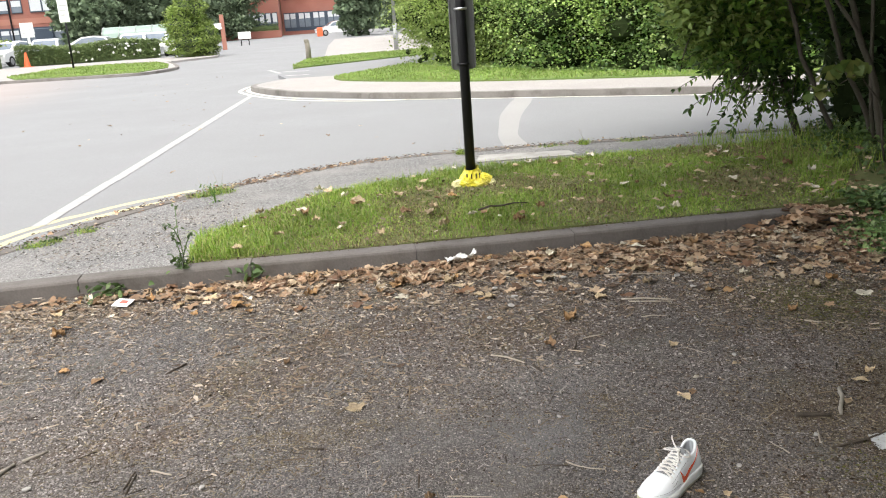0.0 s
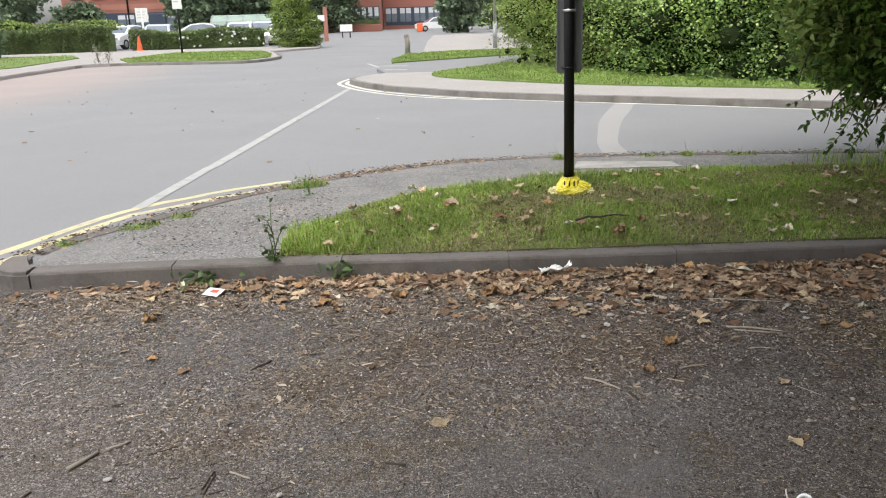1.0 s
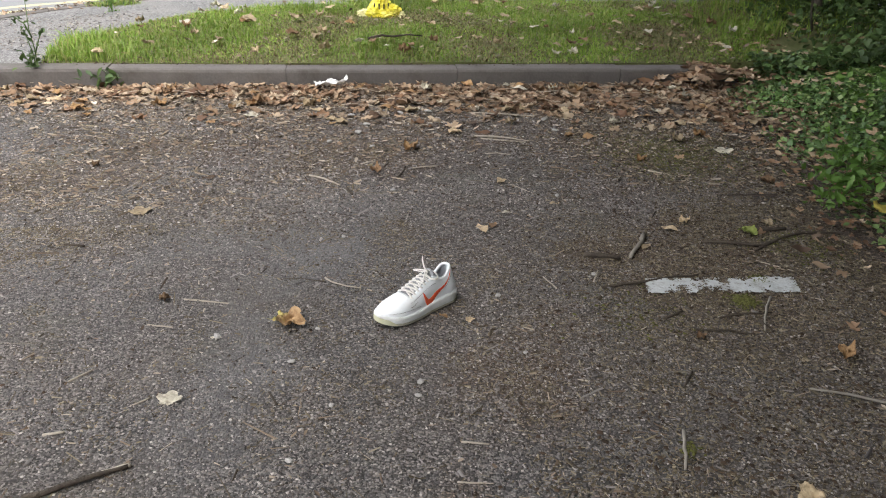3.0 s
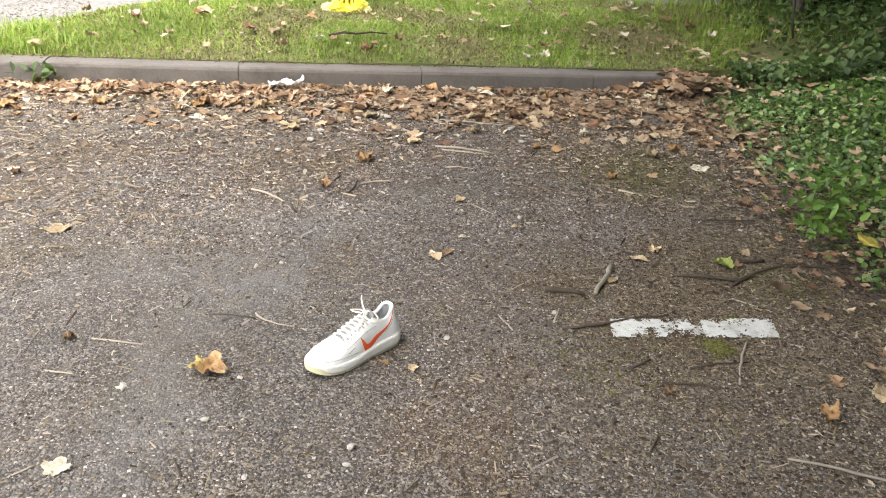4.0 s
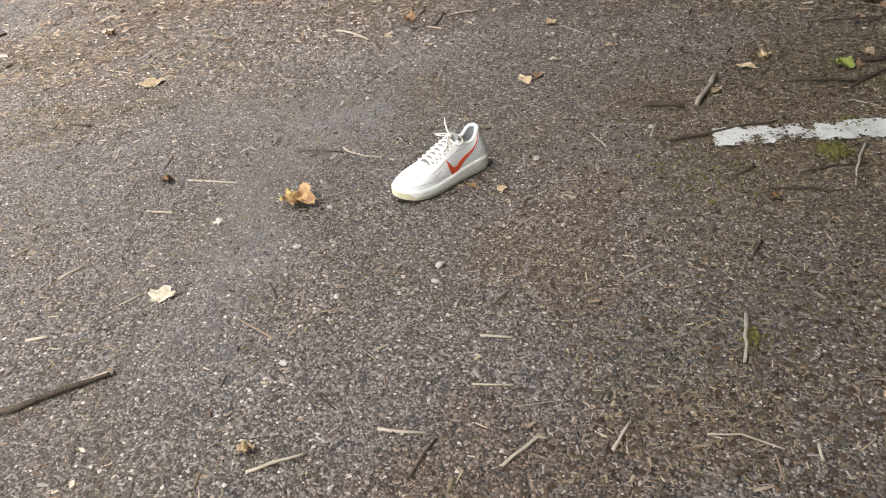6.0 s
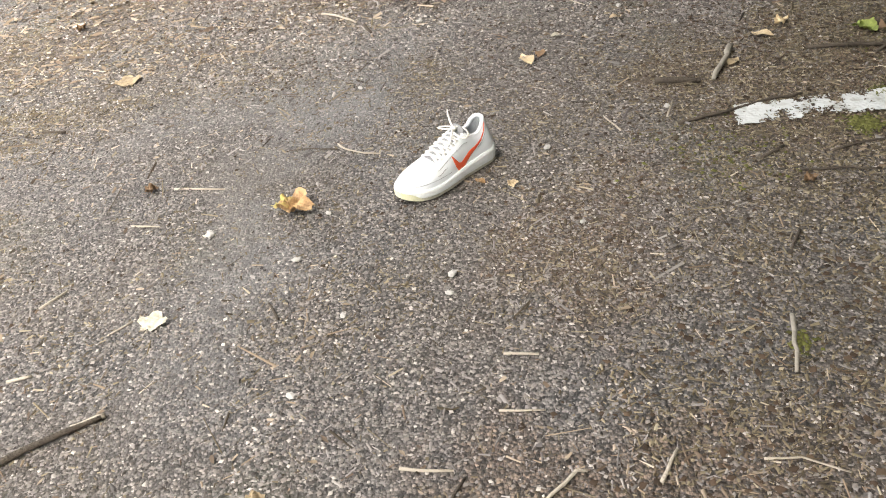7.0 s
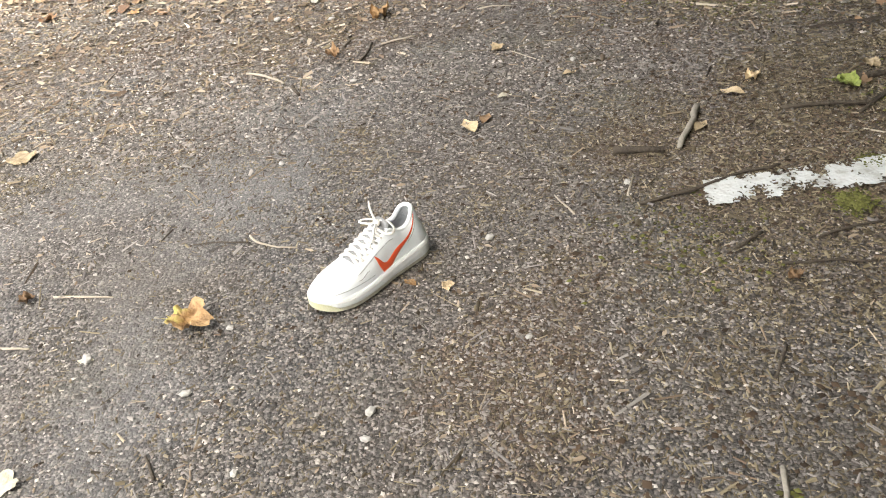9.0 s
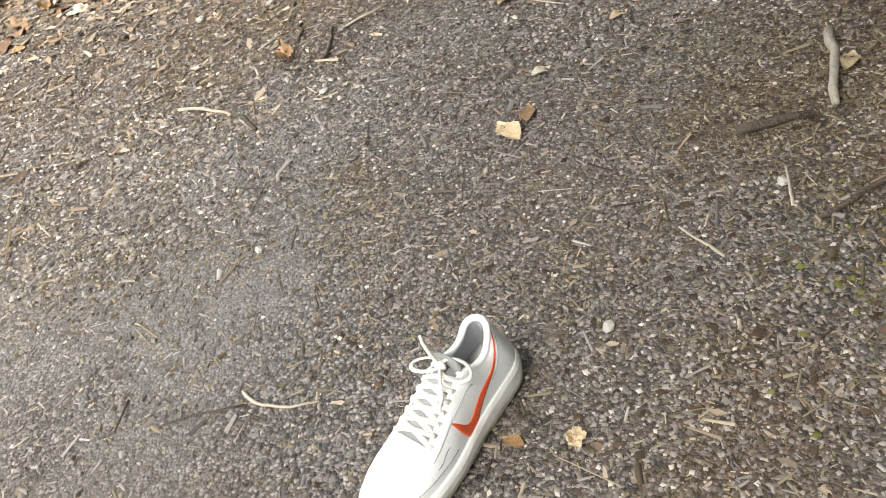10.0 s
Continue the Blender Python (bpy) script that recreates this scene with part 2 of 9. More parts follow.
M["pavement"] = worn_asphalt("pavement_asphalt",
    [(0.0, (0.11, 0.108, 0.108)), (0.35, (0.18, 0.177, 0.176)), (0.7, (0.285, 0.28, 0.276)), (1.0, (0.43, 0.42, 0.405))],
    (0.235, 0.225, 0.215), 105, 1.6, 0.42, 0.68, 0.9, 0.75, 0.95)
M["pavement_pale"] = worn_asphalt("pale_pavement",
    [(0.0, (0.31, 0.29, 0.278)), (0.5, (0.355, 0.335, 0.32)), (1.0, (0.4, 0.377, 0.362))],
    (0.31, 0.29, 0.275), 60, 0.7, 0.42, 0.7, 0.3, 0.75, 0.95, speckle=0.15)
M["kerb"] = material("kerb_concrete", (0.112, 0.1, 0.093), (0.185, 0.169, 0.158), 3, 90, 0.85, 0.28, 0.4, stain=(0.08, 0.07, 0.06), stain_scale=6, stain_amount=0.7)
M["kerb_pale"] = material("pale_kerb_concrete", (0.17, 0.158, 0.145), (0.26, 0.245, 0.228), 2, 60, 0.85, 0.4, 0.4, stain=(0.1, 0.088, 0.076), stain_scale=3, stain_amount=0.7)
M["slab"] = material("pale_concrete", (0.32, 0.307, 0.288), (0.44, 0.428, 0.403), 3, 60, 0.85, 0.4, 0.4, stain=(0.19, 0.175, 0.155), stain_scale=5, stain_amount=0.7)
M["soil"] = material("soil", (0.06, 0.045, 0.03), (0.11, 0.085, 0.055), 5, 70, 0.95, 0.8)
M["turf"] = material("turf", (0.1, 0.135, 0.035), (0.16, 0.15, 0.065), 2.5, 60, 0.95, 0.9, stain=(0.12, 0.1, 0.05), stain_scale=3.0, stain_amount=0.5)
M["turf_bright"] = material("far_turf", (0.115, 0.19, 0.045), (0.165, 0.23, 0.07), 1.2, 40, 0.95, 0.9, stain=(0.2, 0.2, 0.08), stain_scale=0.8, stain_amount=0.4)
M["grass"] = island_material("grass_blades", [(0.4, 0.35, 0.165), (0.185, 0.28, 0.045), (0.168, 0.288, 0.035), (0.215, 0.355, 0.05), (0.295, 0.395, 0.07), (0.37, 0.385, 0.12)], 0.5, 0.4, 1.6, 0.8, 0.35)
M["thatch"] = island_material("dry_thatch", [(0.1, 0.075, 0.04), (0.2, 0.16, 0.085), (0.3, 0.25, 0.14), (0.13, 0.14, 0.045), (0.22, 0.21, 0.085)], 0.8, 0.2)
M["grass_far"] = island_material("far_grass_blades", [(0.27, 0.28, 0.11), (0.17, 0.265, 0.055), (0.21, 0.32, 0.065), (0.26, 0.36, 0.1)], 0.6, 0.3, 0.7, 0.8, 0.25)
M["ivy"] = island_material("ivy_leaves", [(0.07, 0.125, 0.045), (0.105, 0.19, 0.062), (0.15, 0.26, 0.085), (0.215, 0.33, 0.115), (0.29, 0.37, 0.14)], 0.38, 0.5, 1.4, 0.65, 0.22)
M["nettle"] = island_material("ground_leaves", [(0.08, 0.16, 0.03), (0.12, 0.23, 0.04), (0.17, 0.3, 0.06)], 0.5, 0.4, 2.0, 0.7, 0.25)
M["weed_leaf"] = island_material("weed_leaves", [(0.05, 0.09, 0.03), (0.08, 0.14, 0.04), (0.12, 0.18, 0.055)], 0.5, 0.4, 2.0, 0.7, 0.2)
M["tree_leaf"] = island_material("tree_leaves", [(0.025, 0.055, 0.017), (0.04, 0.08, 0.022), (0.055, 0.11, 0.027), (0.1, 0.16, 0.036)], 0.45, 0.4, 0.9, 0.5, 0.25)
M["light_leaf"] = island_material("light_green_leaves", [(0.15, 0.23, 0.05), (0.2, 0.29, 0.065), (0.26, 0.34, 0.085), (0.32, 0.39, 0.13)], 0.5, 0.4, 0.8, 0.6, 0.25)
M["maple_leaf"] = island_material("maple_leaves", [(0.07, 0.12, 0.025), (0.11, 0.15, 0.035), (0.17, 0.18, 0.05)], 0.5, 0.4, 0, 0.6, 0.3)
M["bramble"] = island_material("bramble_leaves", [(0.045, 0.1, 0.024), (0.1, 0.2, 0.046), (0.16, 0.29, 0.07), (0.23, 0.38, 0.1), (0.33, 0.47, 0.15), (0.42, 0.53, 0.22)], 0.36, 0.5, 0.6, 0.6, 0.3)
# Lighter copy of the bramble leaves: brightness of the lit tops painted in.
M["bramble_lit"] = island_material("lit_bramble_leaves", [(0.12, 0.2, 0.045), (0.21, 0.34, 0.075), (0.3, 0.44, 0.1), (0.4, 0.53, 0.16), (0.5, 0.6, 0.25)], 0.4, 0.45, 0.6, 0.7, 0.3)
M["elm_leaf"] = island_material("elm_leaves", [(0.05, 0.11, 0.024), (0.1, 0.2, 0.038), (0.165, 0.29, 0.05), (0.25, 0.38, 0.07)], 0.45, 0.4, 1.3, 0.4, 0.4)
M["hedge_leaf"] = island_material("hedge_leaves", [(0.11, 0.16, 0.06), (0.16, 0.22, 0.08), (0.22, 0.28, 0.11)], 0.5, 0.4, 0.8, 0.75, 0.2)
# Far foliage is lightened and blued: distance haze painted into the leaf colours.
M["far_leaf"] = island_material("hazed_tree_leaves", [(0.11, 0.155, 0.095), (0.155, 0.21, 0.125), (0.21, 0.27, 0.16)], 0.5, 0.4, 0.35, 0.65, 0.25)
# Near-black fill for crowns and hedges: shade between leaves put into the colour.
M["shade"] = material("painted_leaf_shade", (0.008, 0.013, 0.005), (0.03, 0.042, 0.017), 3, 30, 0.98, 0.6, spec=0.0)
# Paler fill for far crowns: their inner shade put into the colour.
M["far_core"] = material("far_foliage_shade", (0.05, 0.07, 0.042), (0.08, 0.105, 0.06), 0.8, 6, 0.95, 0.4)
M["bark"] = material("bark", (0.04, 0.032, 0.024), (0.08, 0.067, 0.052), 12, 90, 0.9, 0.9, stain=(0.06, 0.066, 0.04), stain_scale=8, stain_amount=0.5)
M["twig"] = material("twig_bark", (0.035, 0.027, 0.022), (0.1, 0.08, 0.06), 25, 200, 0.9, 0.6)
M["pale_twig"] = material("pale_stalk", (0.29, 0.255, 0.2), (0.45, 0.405, 0.34), 25, 200, 0.85, 0.4)
M["litter"] = island_material("leaf_litter", [(0.11, 0.066, 0.042), (0.25, 0.158, 0.1), (0.35, 0.235, 0.15), (0.44, 0.315, 0.205), (0.56, 0.455, 0.33), (0.28, 0.162, 0.092), (0.155, 0.088, 0.055), (0.37, 0.242, 0.15), (0.08, 0.052, 0.037), (0.5, 0.39, 0.27)], 0.75, 0.25, 9, 0.7, 0.08)
M["dry_tan"] = island_material("tan_leaves", [(0.4, 0.28, 0.17), (0.5, 0.39, 0.26), (0.34, 0.21, 0.11), (0.54, 0.45, 0.32), (0.28, 0.17, 0.09)], 0.75, 0.25, 9, 0.75, 0.1)
M["fragments"] = island_material("leaf_fragments", [(0.085, 0.062, 0.045), (0.19, 0.14, 0.1), (0.3, 0.24, 0.175), (0.13, 0.092, 0.065), (0.42, 0.35, 0.27), (0.07, 0.05, 0.037), (0.22, 0.16, 0.115), (0.5, 0.44, 0.36)], 0.8, 0.25)
M["chips"] = island_material("plant_chips", [(0.034, 0.026, 0.018), (0.12, 0.096, 0.06), (0.2, 0.166, 0.108), (0.055, 0.043, 0.029), (0.3, 0.255, 0.175), (0.095, 0.075, 0.048), (0.037, 0.029, 0.021), (0.16, 0.13, 0.084), (0.068, 0.053, 0.035), (0.36, 0.315, 0.23)], 0.8, 0.3)
M["chips_grey"] = island_material("grey_plant_chips", [(0.052, 0.047, 0.046), (0.15, 0.136, 0.131), (0.25, 0.228, 0.22), (0.075, 0.068, 0.066), (0.31, 0.287, 0.275), (0.125, 0.113, 0.109), (0.058, 0.052, 0.051), (0.19, 0.173, 0.167), (0.1, 0.09, 0.087), (0.37, 0.345, 0.32)], 0.75, 0.35)
M["grit"] = island_material("loose_grit", [(0.02, 0.018, 0.017), (0.13, 0.12, 0.11), (0.25, 0.22, 0.19), (0.03, 0.026, 0.023), (0.34, 0.31, 0.28), (0.15, 0.12, 0.095), (0.025, 0.022, 0.02), (0.5, 0.46, 0.4)], 0.8, 0.35)
M["twiglet"] = island_material("dark_twiglets", [(0.03, 0.024, 0.02), (0.06, 0.045, 0.034), (0.11, 0.085, 0.062), (0.2, 0.16, 0.11), (0.045, 0.034, 0.027)], 0.85, 0.25)
M["mould"] = island_material("leaf_mould", [(0.03, 0.021, 0.015), (0.05, 0.034, 0.024), (0.085, 0.058, 0.04), (0.04, 0.028, 0.02), (0.13, 0.09, 0.06)], 0.9, 0.2)
M["white_paint"] = material("worn_white_paint", (0.44, 0.455, 0.45), (0.58, 0.595, 0.59), 14, 120, 0.85, 0.25, 0.4, stain=(0.24, 0.225, 0.19), stain_scale=30, stain_amount=0.75)
M["road_white"] = material("road_white_paint", (0.35, 0.35, 0.345), (0.44, 0.437, 0.43), 3, 60, 0.8, 0.3, stain=(0.28, 0.277, 0.272), stain_scale=7, stain_amount=0.8)
M["far_line"] = material("pale_line_paint", (0.62, 0.6, 0.52), (0.74, 0.72, 0.64), 3, 60, 0.8, 0.2, stain=(0.45, 0.43, 0.38), stain_scale=4, stain_amount=0.5)
M["road_yellow"] = material("road_yellow_paint", (0.5, 0.45, 0.25), (0.62, 0.57, 0.37), 3, 60, 0.8, 0.3, stain=(0.36, 0.34, 0.28), stain_scale=6, stain_amount=0.8)
M["black_paint"] = material("black_gloss_paint", (0.007, 0.007, 0.008), (0.014, 0.014, 0.016), 5, 80, 0.4, 0.1, spec=0.25)
M["sign_back"] = material("grey_sign_back", (0.16, 0.165, 0.165), (0.22, 0.225, 0.225), 2, 40, 0.5, 0.1, metallic=0.3)
M["steel"] = material("bright_steel", (0.6, 0.6, 0.6), (0.75, 0.75, 0.75), 8, 80, 0.3, 0.1, metallic=1.0)
M["tape"] = material("yellow_plastic_tape", (0.7, 0.61, 0.035), (0.8, 0.71, 0.075), 9, 80, 0.4, 0.2, stain=(0.85, 0.78, 0.35), stain_scale=14, stain_amount=0.5)
M["tape_pale"] = material("faded_yellow_tape", (0.78, 0.72, 0.35), (0.84, 0.8, 0.5), 9, 80, 0.35, 0.2)
M["print_black"] = material("black_print", (0.02, 0.02, 0.02), (0.04, 0.04, 0.035), 9, 80, 0.5, 0.0)
M["faint_print"] = material("faint_print", (0.4, 0.4, 0.41), (0.5, 0.5, 0.5), 9, 80, 0.5, 0.0)
M["white_plastic"] = material("white_plastic", (0.72, 0.72, 0.7), (0.82, 0.82, 0.8), 9, 80, 0.4, 0.1)
M["red_print"] = material("red_print", (0.55, 0.07, 0.05), (0.68, 0.14, 0.1), 9, 80, 0.5, 0.1)
M["brick"] = material("red_brick", (0.26, 0.1, 0.075), (0.36, 0.155, 0.12), 0.6, 12, 0.9, 0.2, 0.4, stain=(0.3, 0.15, 0.12), stain_scale=0.4)
M["brick_band"] = material("lighter_brick_band", (0.34, 0.15, 0.11), (0.42, 0.2, 0.15), 0.6, 12, 0.9, 0.2)
M["cladding"] = material("dark_blue_cladding", (0.035, 0.05, 0.075), (0.055, 0.075, 0.105), 0.6, 8, 0.5, 0.0)
M["glass"] = material("window_glass", (0.1, 0.125, 0.155), (0.2, 0.235, 0.28), 0.4, 3, 0.12, 0.0, spec=0.8)
M["blind"] = material("pale_blind", (0.5, 0.53, 0.55), (0.62, 0.64, 0.66), 0.8, 8, 0.7, 0.0)
M["roof"] = material("grey_roof", (0.1, 0.09, 0.085), (0.16, 0.145, 0.135), 1, 10, 0.8, 0.2)
M["car_white"] = material("white_car_paint", (0.68, 0.69, 0.69), (0.78, 0.79, 0.79), 2, 30, 0.25, 0.0, coat=0.8)
M["car_silver"] = material("silver_car_paint", (0.5, 0.51, 0.52), (0.6, 0.61, 0.62), 2, 30, 0.3, 0.0, metallic=0.5, coat=0.8)
M["tyre"] = material("tyre_rubber", (0.015, 0.015, 0.015), (0.03, 0.03, 0.03), 8, 60, 0.8, 0.2)
M["rim"] = material("wheel_rim", (0.4, 0.4, 0.41), (0.55, 0.55, 0.56), 8, 60, 0.35, 0.0, metallic=0.8)
M["lamp_red"] = material("red_lamp_glass", (0.4, 0.02, 0.02), (0.5, 0.04, 0.03), 8, 60, 0.2, 0.0)
M["orange"] = material("orange_plastic", (0.75, 0.12, 0.04), (0.85, 0.18, 0.07), 4, 40, 0.5, 0.1)
M["galv"] = material("galvanised_steel", (0.3, 0.31, 0.31), (0.4, 0.41, 0.41), 5, 60, 0.5, 0.1, metallic=0.5)
M["old_wood"] = material("weathered_wood", (0.2, 0.18, 0.15), (0.32, 0.29, 0.25), 6, 60, 0.9, 0.6)
M["pole_wood"] = material("tarred_pole_wood", (0.16, 0.105, 0.075), (0.26, 0.18, 0.13), 2, 40, 0.9, 0.5)
M["green_roof"] = material("green_sheet", (0.2, 0.28, 0.24), (0.28, 0.36, 0.31), 1, 10, 0.45, 0.0)
M["leather"] = material("white_leather", (0.78, 0.81, 0.83), (0.83, 0.86, 0.88), 22, 400, 0.42, 0.06, 0.3, stain=(0.72, 0.725, 0.715), stain_scale=18, stain_amount=0.6)
M["leather2"] = material("white_overlay_leather", (0.79, 0.82, 0.84), (0.83, 0.86, 0.88), 22, 400, 0.4, 0.06, 0.3, stain=(0.74, 0.745, 0.73), stain_scale=20, stain_amount=0.6)
M["midsole"] = material("scuffed_rubber", (0.66, 0.68, 0.68), (0.78, 0.8, 0.8), 24, 300, 0.55, 0.1, 0.4, stain=(0.56, 0.565, 0.5), stain_scale=28, stain_amount=0.7)
M["outsole"] = material("yellowed_rubber", (0.42, 0.4, 0.31), (0.54, 0.52, 0.43), 30, 300, 0.65, 0.3, 0.4, stain=(0.2, 0.18, 0.12), stain_scale=30, stain_amount=0.8)
M["toe_stain"] = material("yellow_green_stain", (0.5, 0.49, 0.3), (0.6, 0.59, 0.44), 60, 300, 0.65, 0.3, 0.4)
M["scuff"] = material("grey_scuff", (0.16, 0.15, 0.14), (0.32, 0.3, 0.28), 90, 400, 0.8, 0.2)
M["seam"] = material("stitched_seam", (0.3, 0.3, 0.31), (0.42, 0.42, 0.43), 60, 400, 0.8, 0.1)
M["moss"] = island_material("moss", [(0.05, 0.05, 0.018), (0.085, 0.085, 0.025), (0.12, 0.125, 0.035), (0.15, 0.15, 0.05), (0.065, 0.062, 0.022)], 0.9, 0.2)
M["lining"] = material("grey_lining", (0.5, 0.51, 0.53), (0.6, 0.61, 0.63), 30, 500, 0.9, 0.4)
# Grey tongue: the shadowed gaps between the laces put into its colour.
M["tongue"] = material("tongue_gap_shade", (0.2, 0.205, 0.215), (0.32, 0.325, 0.335), 60, 600, 0.9, 0.4)
M["lace"] = material("white_lace", (0.74, 0.72, 0.68), (0.82, 0.8, 0.77), 60, 700, 0.85, 0.4, stain=(0.6, 0.56, 0.5), stain_scale=40, stain_amount=0.6)
M["flash"] = material("red_orange_flash", (0.7, 0.085, 0.03), (0.82, 0.13, 0.045), 20, 300, 0.45, 0.1)
M["dark_hole"] = material("eyelet_dark", (0.03, 0.03, 0.03), (0.06, 0.06, 0.06), 20, 100, 0.9, 0.0)
M["flower"] = material("white_petals", (0.7, 0.68, 0.66), (0.82, 0.8, 0.78), 9, 60, 0.7, 0.0)


# ---------------------------------------------------------------- building helpers
def mesh_object(name, verts, faces, mat, parent=None, smooth=False, label=""):
    me = bpy.data.meshes.new(name)
    me.from_pydata([tuple(v) for v in verts], [], faces)
    me.materials.append(mat)
    if smooth:
        me.polygons.foreach_set("use_smooth", [True] * len(me.polygons))
    me.update()
    ob = new(name, me)
    if parent is not None:
        ob.parent = parent
    if label:
        ob["label"] = label
    return ob


def part(name, bm, mat, parent=None, label="", smooth=False):
    me = bpy.data.meshes.new(name)
    bm.to_mesh(me)
    bm.free()
    me.materials.append(mat)
    if smooth:
        me.polygons.foreach_set("use_smooth", [True] * len(me.polygons))
    ob = new(name, me)
    if parent is not None:
        ob.parent = parent
    if label:
        ob["label"] = label
    return ob


def thing(name, label, category, group="", kind="", at=(0, 0, 0), rz=0.0):
    ob = new(name)
    ob.matrix_basis = pose(*at, 0, 0, rz)
    return tagged(ob, label, category, group, kind)


def box_bm(x0, y0, z0, x1, y1, z1, bevel=0.0, segments=1):
    bm = bmesh.new()
    bmesh.ops.create_cube(bm, size=1)
    for v in bm.verts:
        v.co = Vector(((x0 + x1) / 2 + v.co.x * (x1 - x0), (y0 + y1) / 2 + v.co.y * (y1 - y0), (z0 + z1) / 2 + v.co.z * (z1 - z0)))
    if bevel:
        bmesh.ops.bevel(bm, geom=list(bm.edges), offset=bevel, segments=segments, affect='EDGES')
    return bm


def prism_bm(outline, z0, z1, bevel=0.0):
    """A slab with the given outline, anticlockwise; z1 may be a function of x and y."""
    bm = bmesh.new()
    top = [bm.verts.new((x, y, z1(x, y) if callable(z1) else z1)) for x, y in outline]
    bot = [bm.verts.new((x, y, z0)) for x, y in outline]
    n = len(outline)
    f = bm.faces.new(top)
    for i in range(n):
        bm.faces.new((top[i], bot[i], bot[(i + 1) % n], top[(i + 1) % n]))
    if bevel:
        bmesh.ops.bevel(bm, geom=list(f.edges), offset=bevel, segments=2, affect='EDGES')
    bmesh.ops.triangulate(bm, faces=[g for g in bm.faces if len(g.verts) > 4])
    bmesh.ops.recalc_face_normals(bm, faces=list(bm.faces))
    return bm


def strip(pts_a, pts_b, za, zb, name, mat, cols=4, parent=None, wob=0.0):
    """A sheet between two lines of the same number of points."""
    verts, faces = [], []
    for (ax, ay), (bx, by) in zip(pts_a, pts_b):
        for j in range(cols + 1):
            u = j / cols
            x, y = ax + (bx - ax) * u, ay + (by - ay) * u
            z = za + (zb - za) * u + wob * noise.noise((x * 1.7, y * 1.7, 0.3))
            verts.append((x, y, z))
    w = cols + 1
    for i in range(len(pts_a) - 1):
        for j in range(cols):
            a = i * w + j
            faces.append((a, a + w, a + w + 1, a + 1))
    ob = mesh_object(name, verts, faces, mat, parent)
    return ob


def smooth_line(pts, n):
    """n points at even steps along a smooth curve through pts."""
    P = [Vector((*p, 0)) for p in pts]
    P = [2 * P[0] - P[1]] + P + [2 * P[-1] - P[-2]]
    fine = []
    for i in range(1, len(P) - 2):
        for k in range(24):
            t = k / 24
            a, b, c, d = P[i - 1], P[i], P[i + 1], P[i + 2]
            fine.append(0.5 * ((2 * b) + (c - a) * t + (2 * a - 5 * b + 4 * c - d) * t * t + (3 * b - a - 3 * c + d) * t ** 3))
    fine.append(P[-2])
    lengths = [0.0]
    for a, b in zip(fine, fine[1:]):
        lengths.append(lengths[-1] + (b - a).length)
    out = []
    j = 0
    for i in range(n):
        want = lengths[-1] * i / (n - 1)
        while j < len(lengths) - 2 and lengths[j + 1] < want:
            j += 1
        u = (want - lengths[j]) / max(1e-9, lengths[j + 1] - lengths[j])
        p = fine[j].lerp(fine[j + 1], u)
        out.append((p.x, p.y))
    return out


def offset_line(pts, d):
    """The line moved d to its left."""
    out = []
    for i, p in enumerate(pts):
        a, b = Vector(pts[max(0, i - 1)]), Vector(pts[min(len(pts) - 1, i + 1)])
        t = (b - a).normalized()
        out.append((p[0] - t.y * d, p[1] + t.x * d))
    return out


def tube_data(points, radii, sides=6, flat=1.0):
    """Vertices and faces of a tube along points; flat squashes it across."""
    pts = [Vector(p) for p in points]
    verts, faces = [], []
    n = len(pts)
    ref = None
    for i, p in enumerate(pts):
        t = (pts[min(n - 1, i + 1)] - pts[max(0, i - 1)]).normalized()
        if ref is None:
            ref = t.orthogonal().normalized()
            if abs(t.z) < 0.9:
                ref = t.cross(Vector((0, 0, 1))).normalized()
        ref = (ref - t * ref.dot(t)).normalized()
        up = t.cross(ref)
        r = radii[i] if hasattr(radii, "__len__") else radii
        for k in range(sides):
            a = 2 * math.pi * k / sides
            verts.append(p + ref * (r * math.cos(a)) + up * (r * flat * math.sin(a)))
    for i in range(n - 1):
        for k in range(sides):
            a, b = i * sides + k, i * sides + (k + 1) % sides
            faces.append((a, b, b + sides, a + sides))
    faces.append(tuple(range(sides - 1, -1, -1)))
    faces.append(tuple((n - 1) * sides + k for k in range(sides)))
    return verts, faces


def tube(name, points, radii, mat, parent=None, sides=6, flat=1.0, label=""):
    v, f = tube_data(points, radii, sides, flat)
    return mesh_object(name, v, f, mat, parent, True, label)


def raw_mesh(name, verts, tris, mat, parent=None):
    """A large mesh from numpy arrays, all triangles."""
    me = bpy.data.meshes.new(name)
    me.vertices.add(len(verts))
    me.vertices.foreach_set("co", np.asarray(verts, np.float32).ravel())
    me.loops.add(len(tris) * 3)
    me.loops.foreach_set("vertex_index", np.asarray(tris, np.int32).ravel())
    me.polygons.add(len(tris))
    me.polygons.foreach_set("loop_start", np.arange(0, len(tris) * 3, 3, dtype=np.int32))
    me.materials.append(mat)
    me.update(calc_edges=True)
    me.validate()
    ob = new(name, me)
    if parent is not None:
        ob.parent = parent
    return ob


def unit(a):
    return a / np.maximum(1e-9, np.linalg.norm(a, axis=1, keepdims=True))


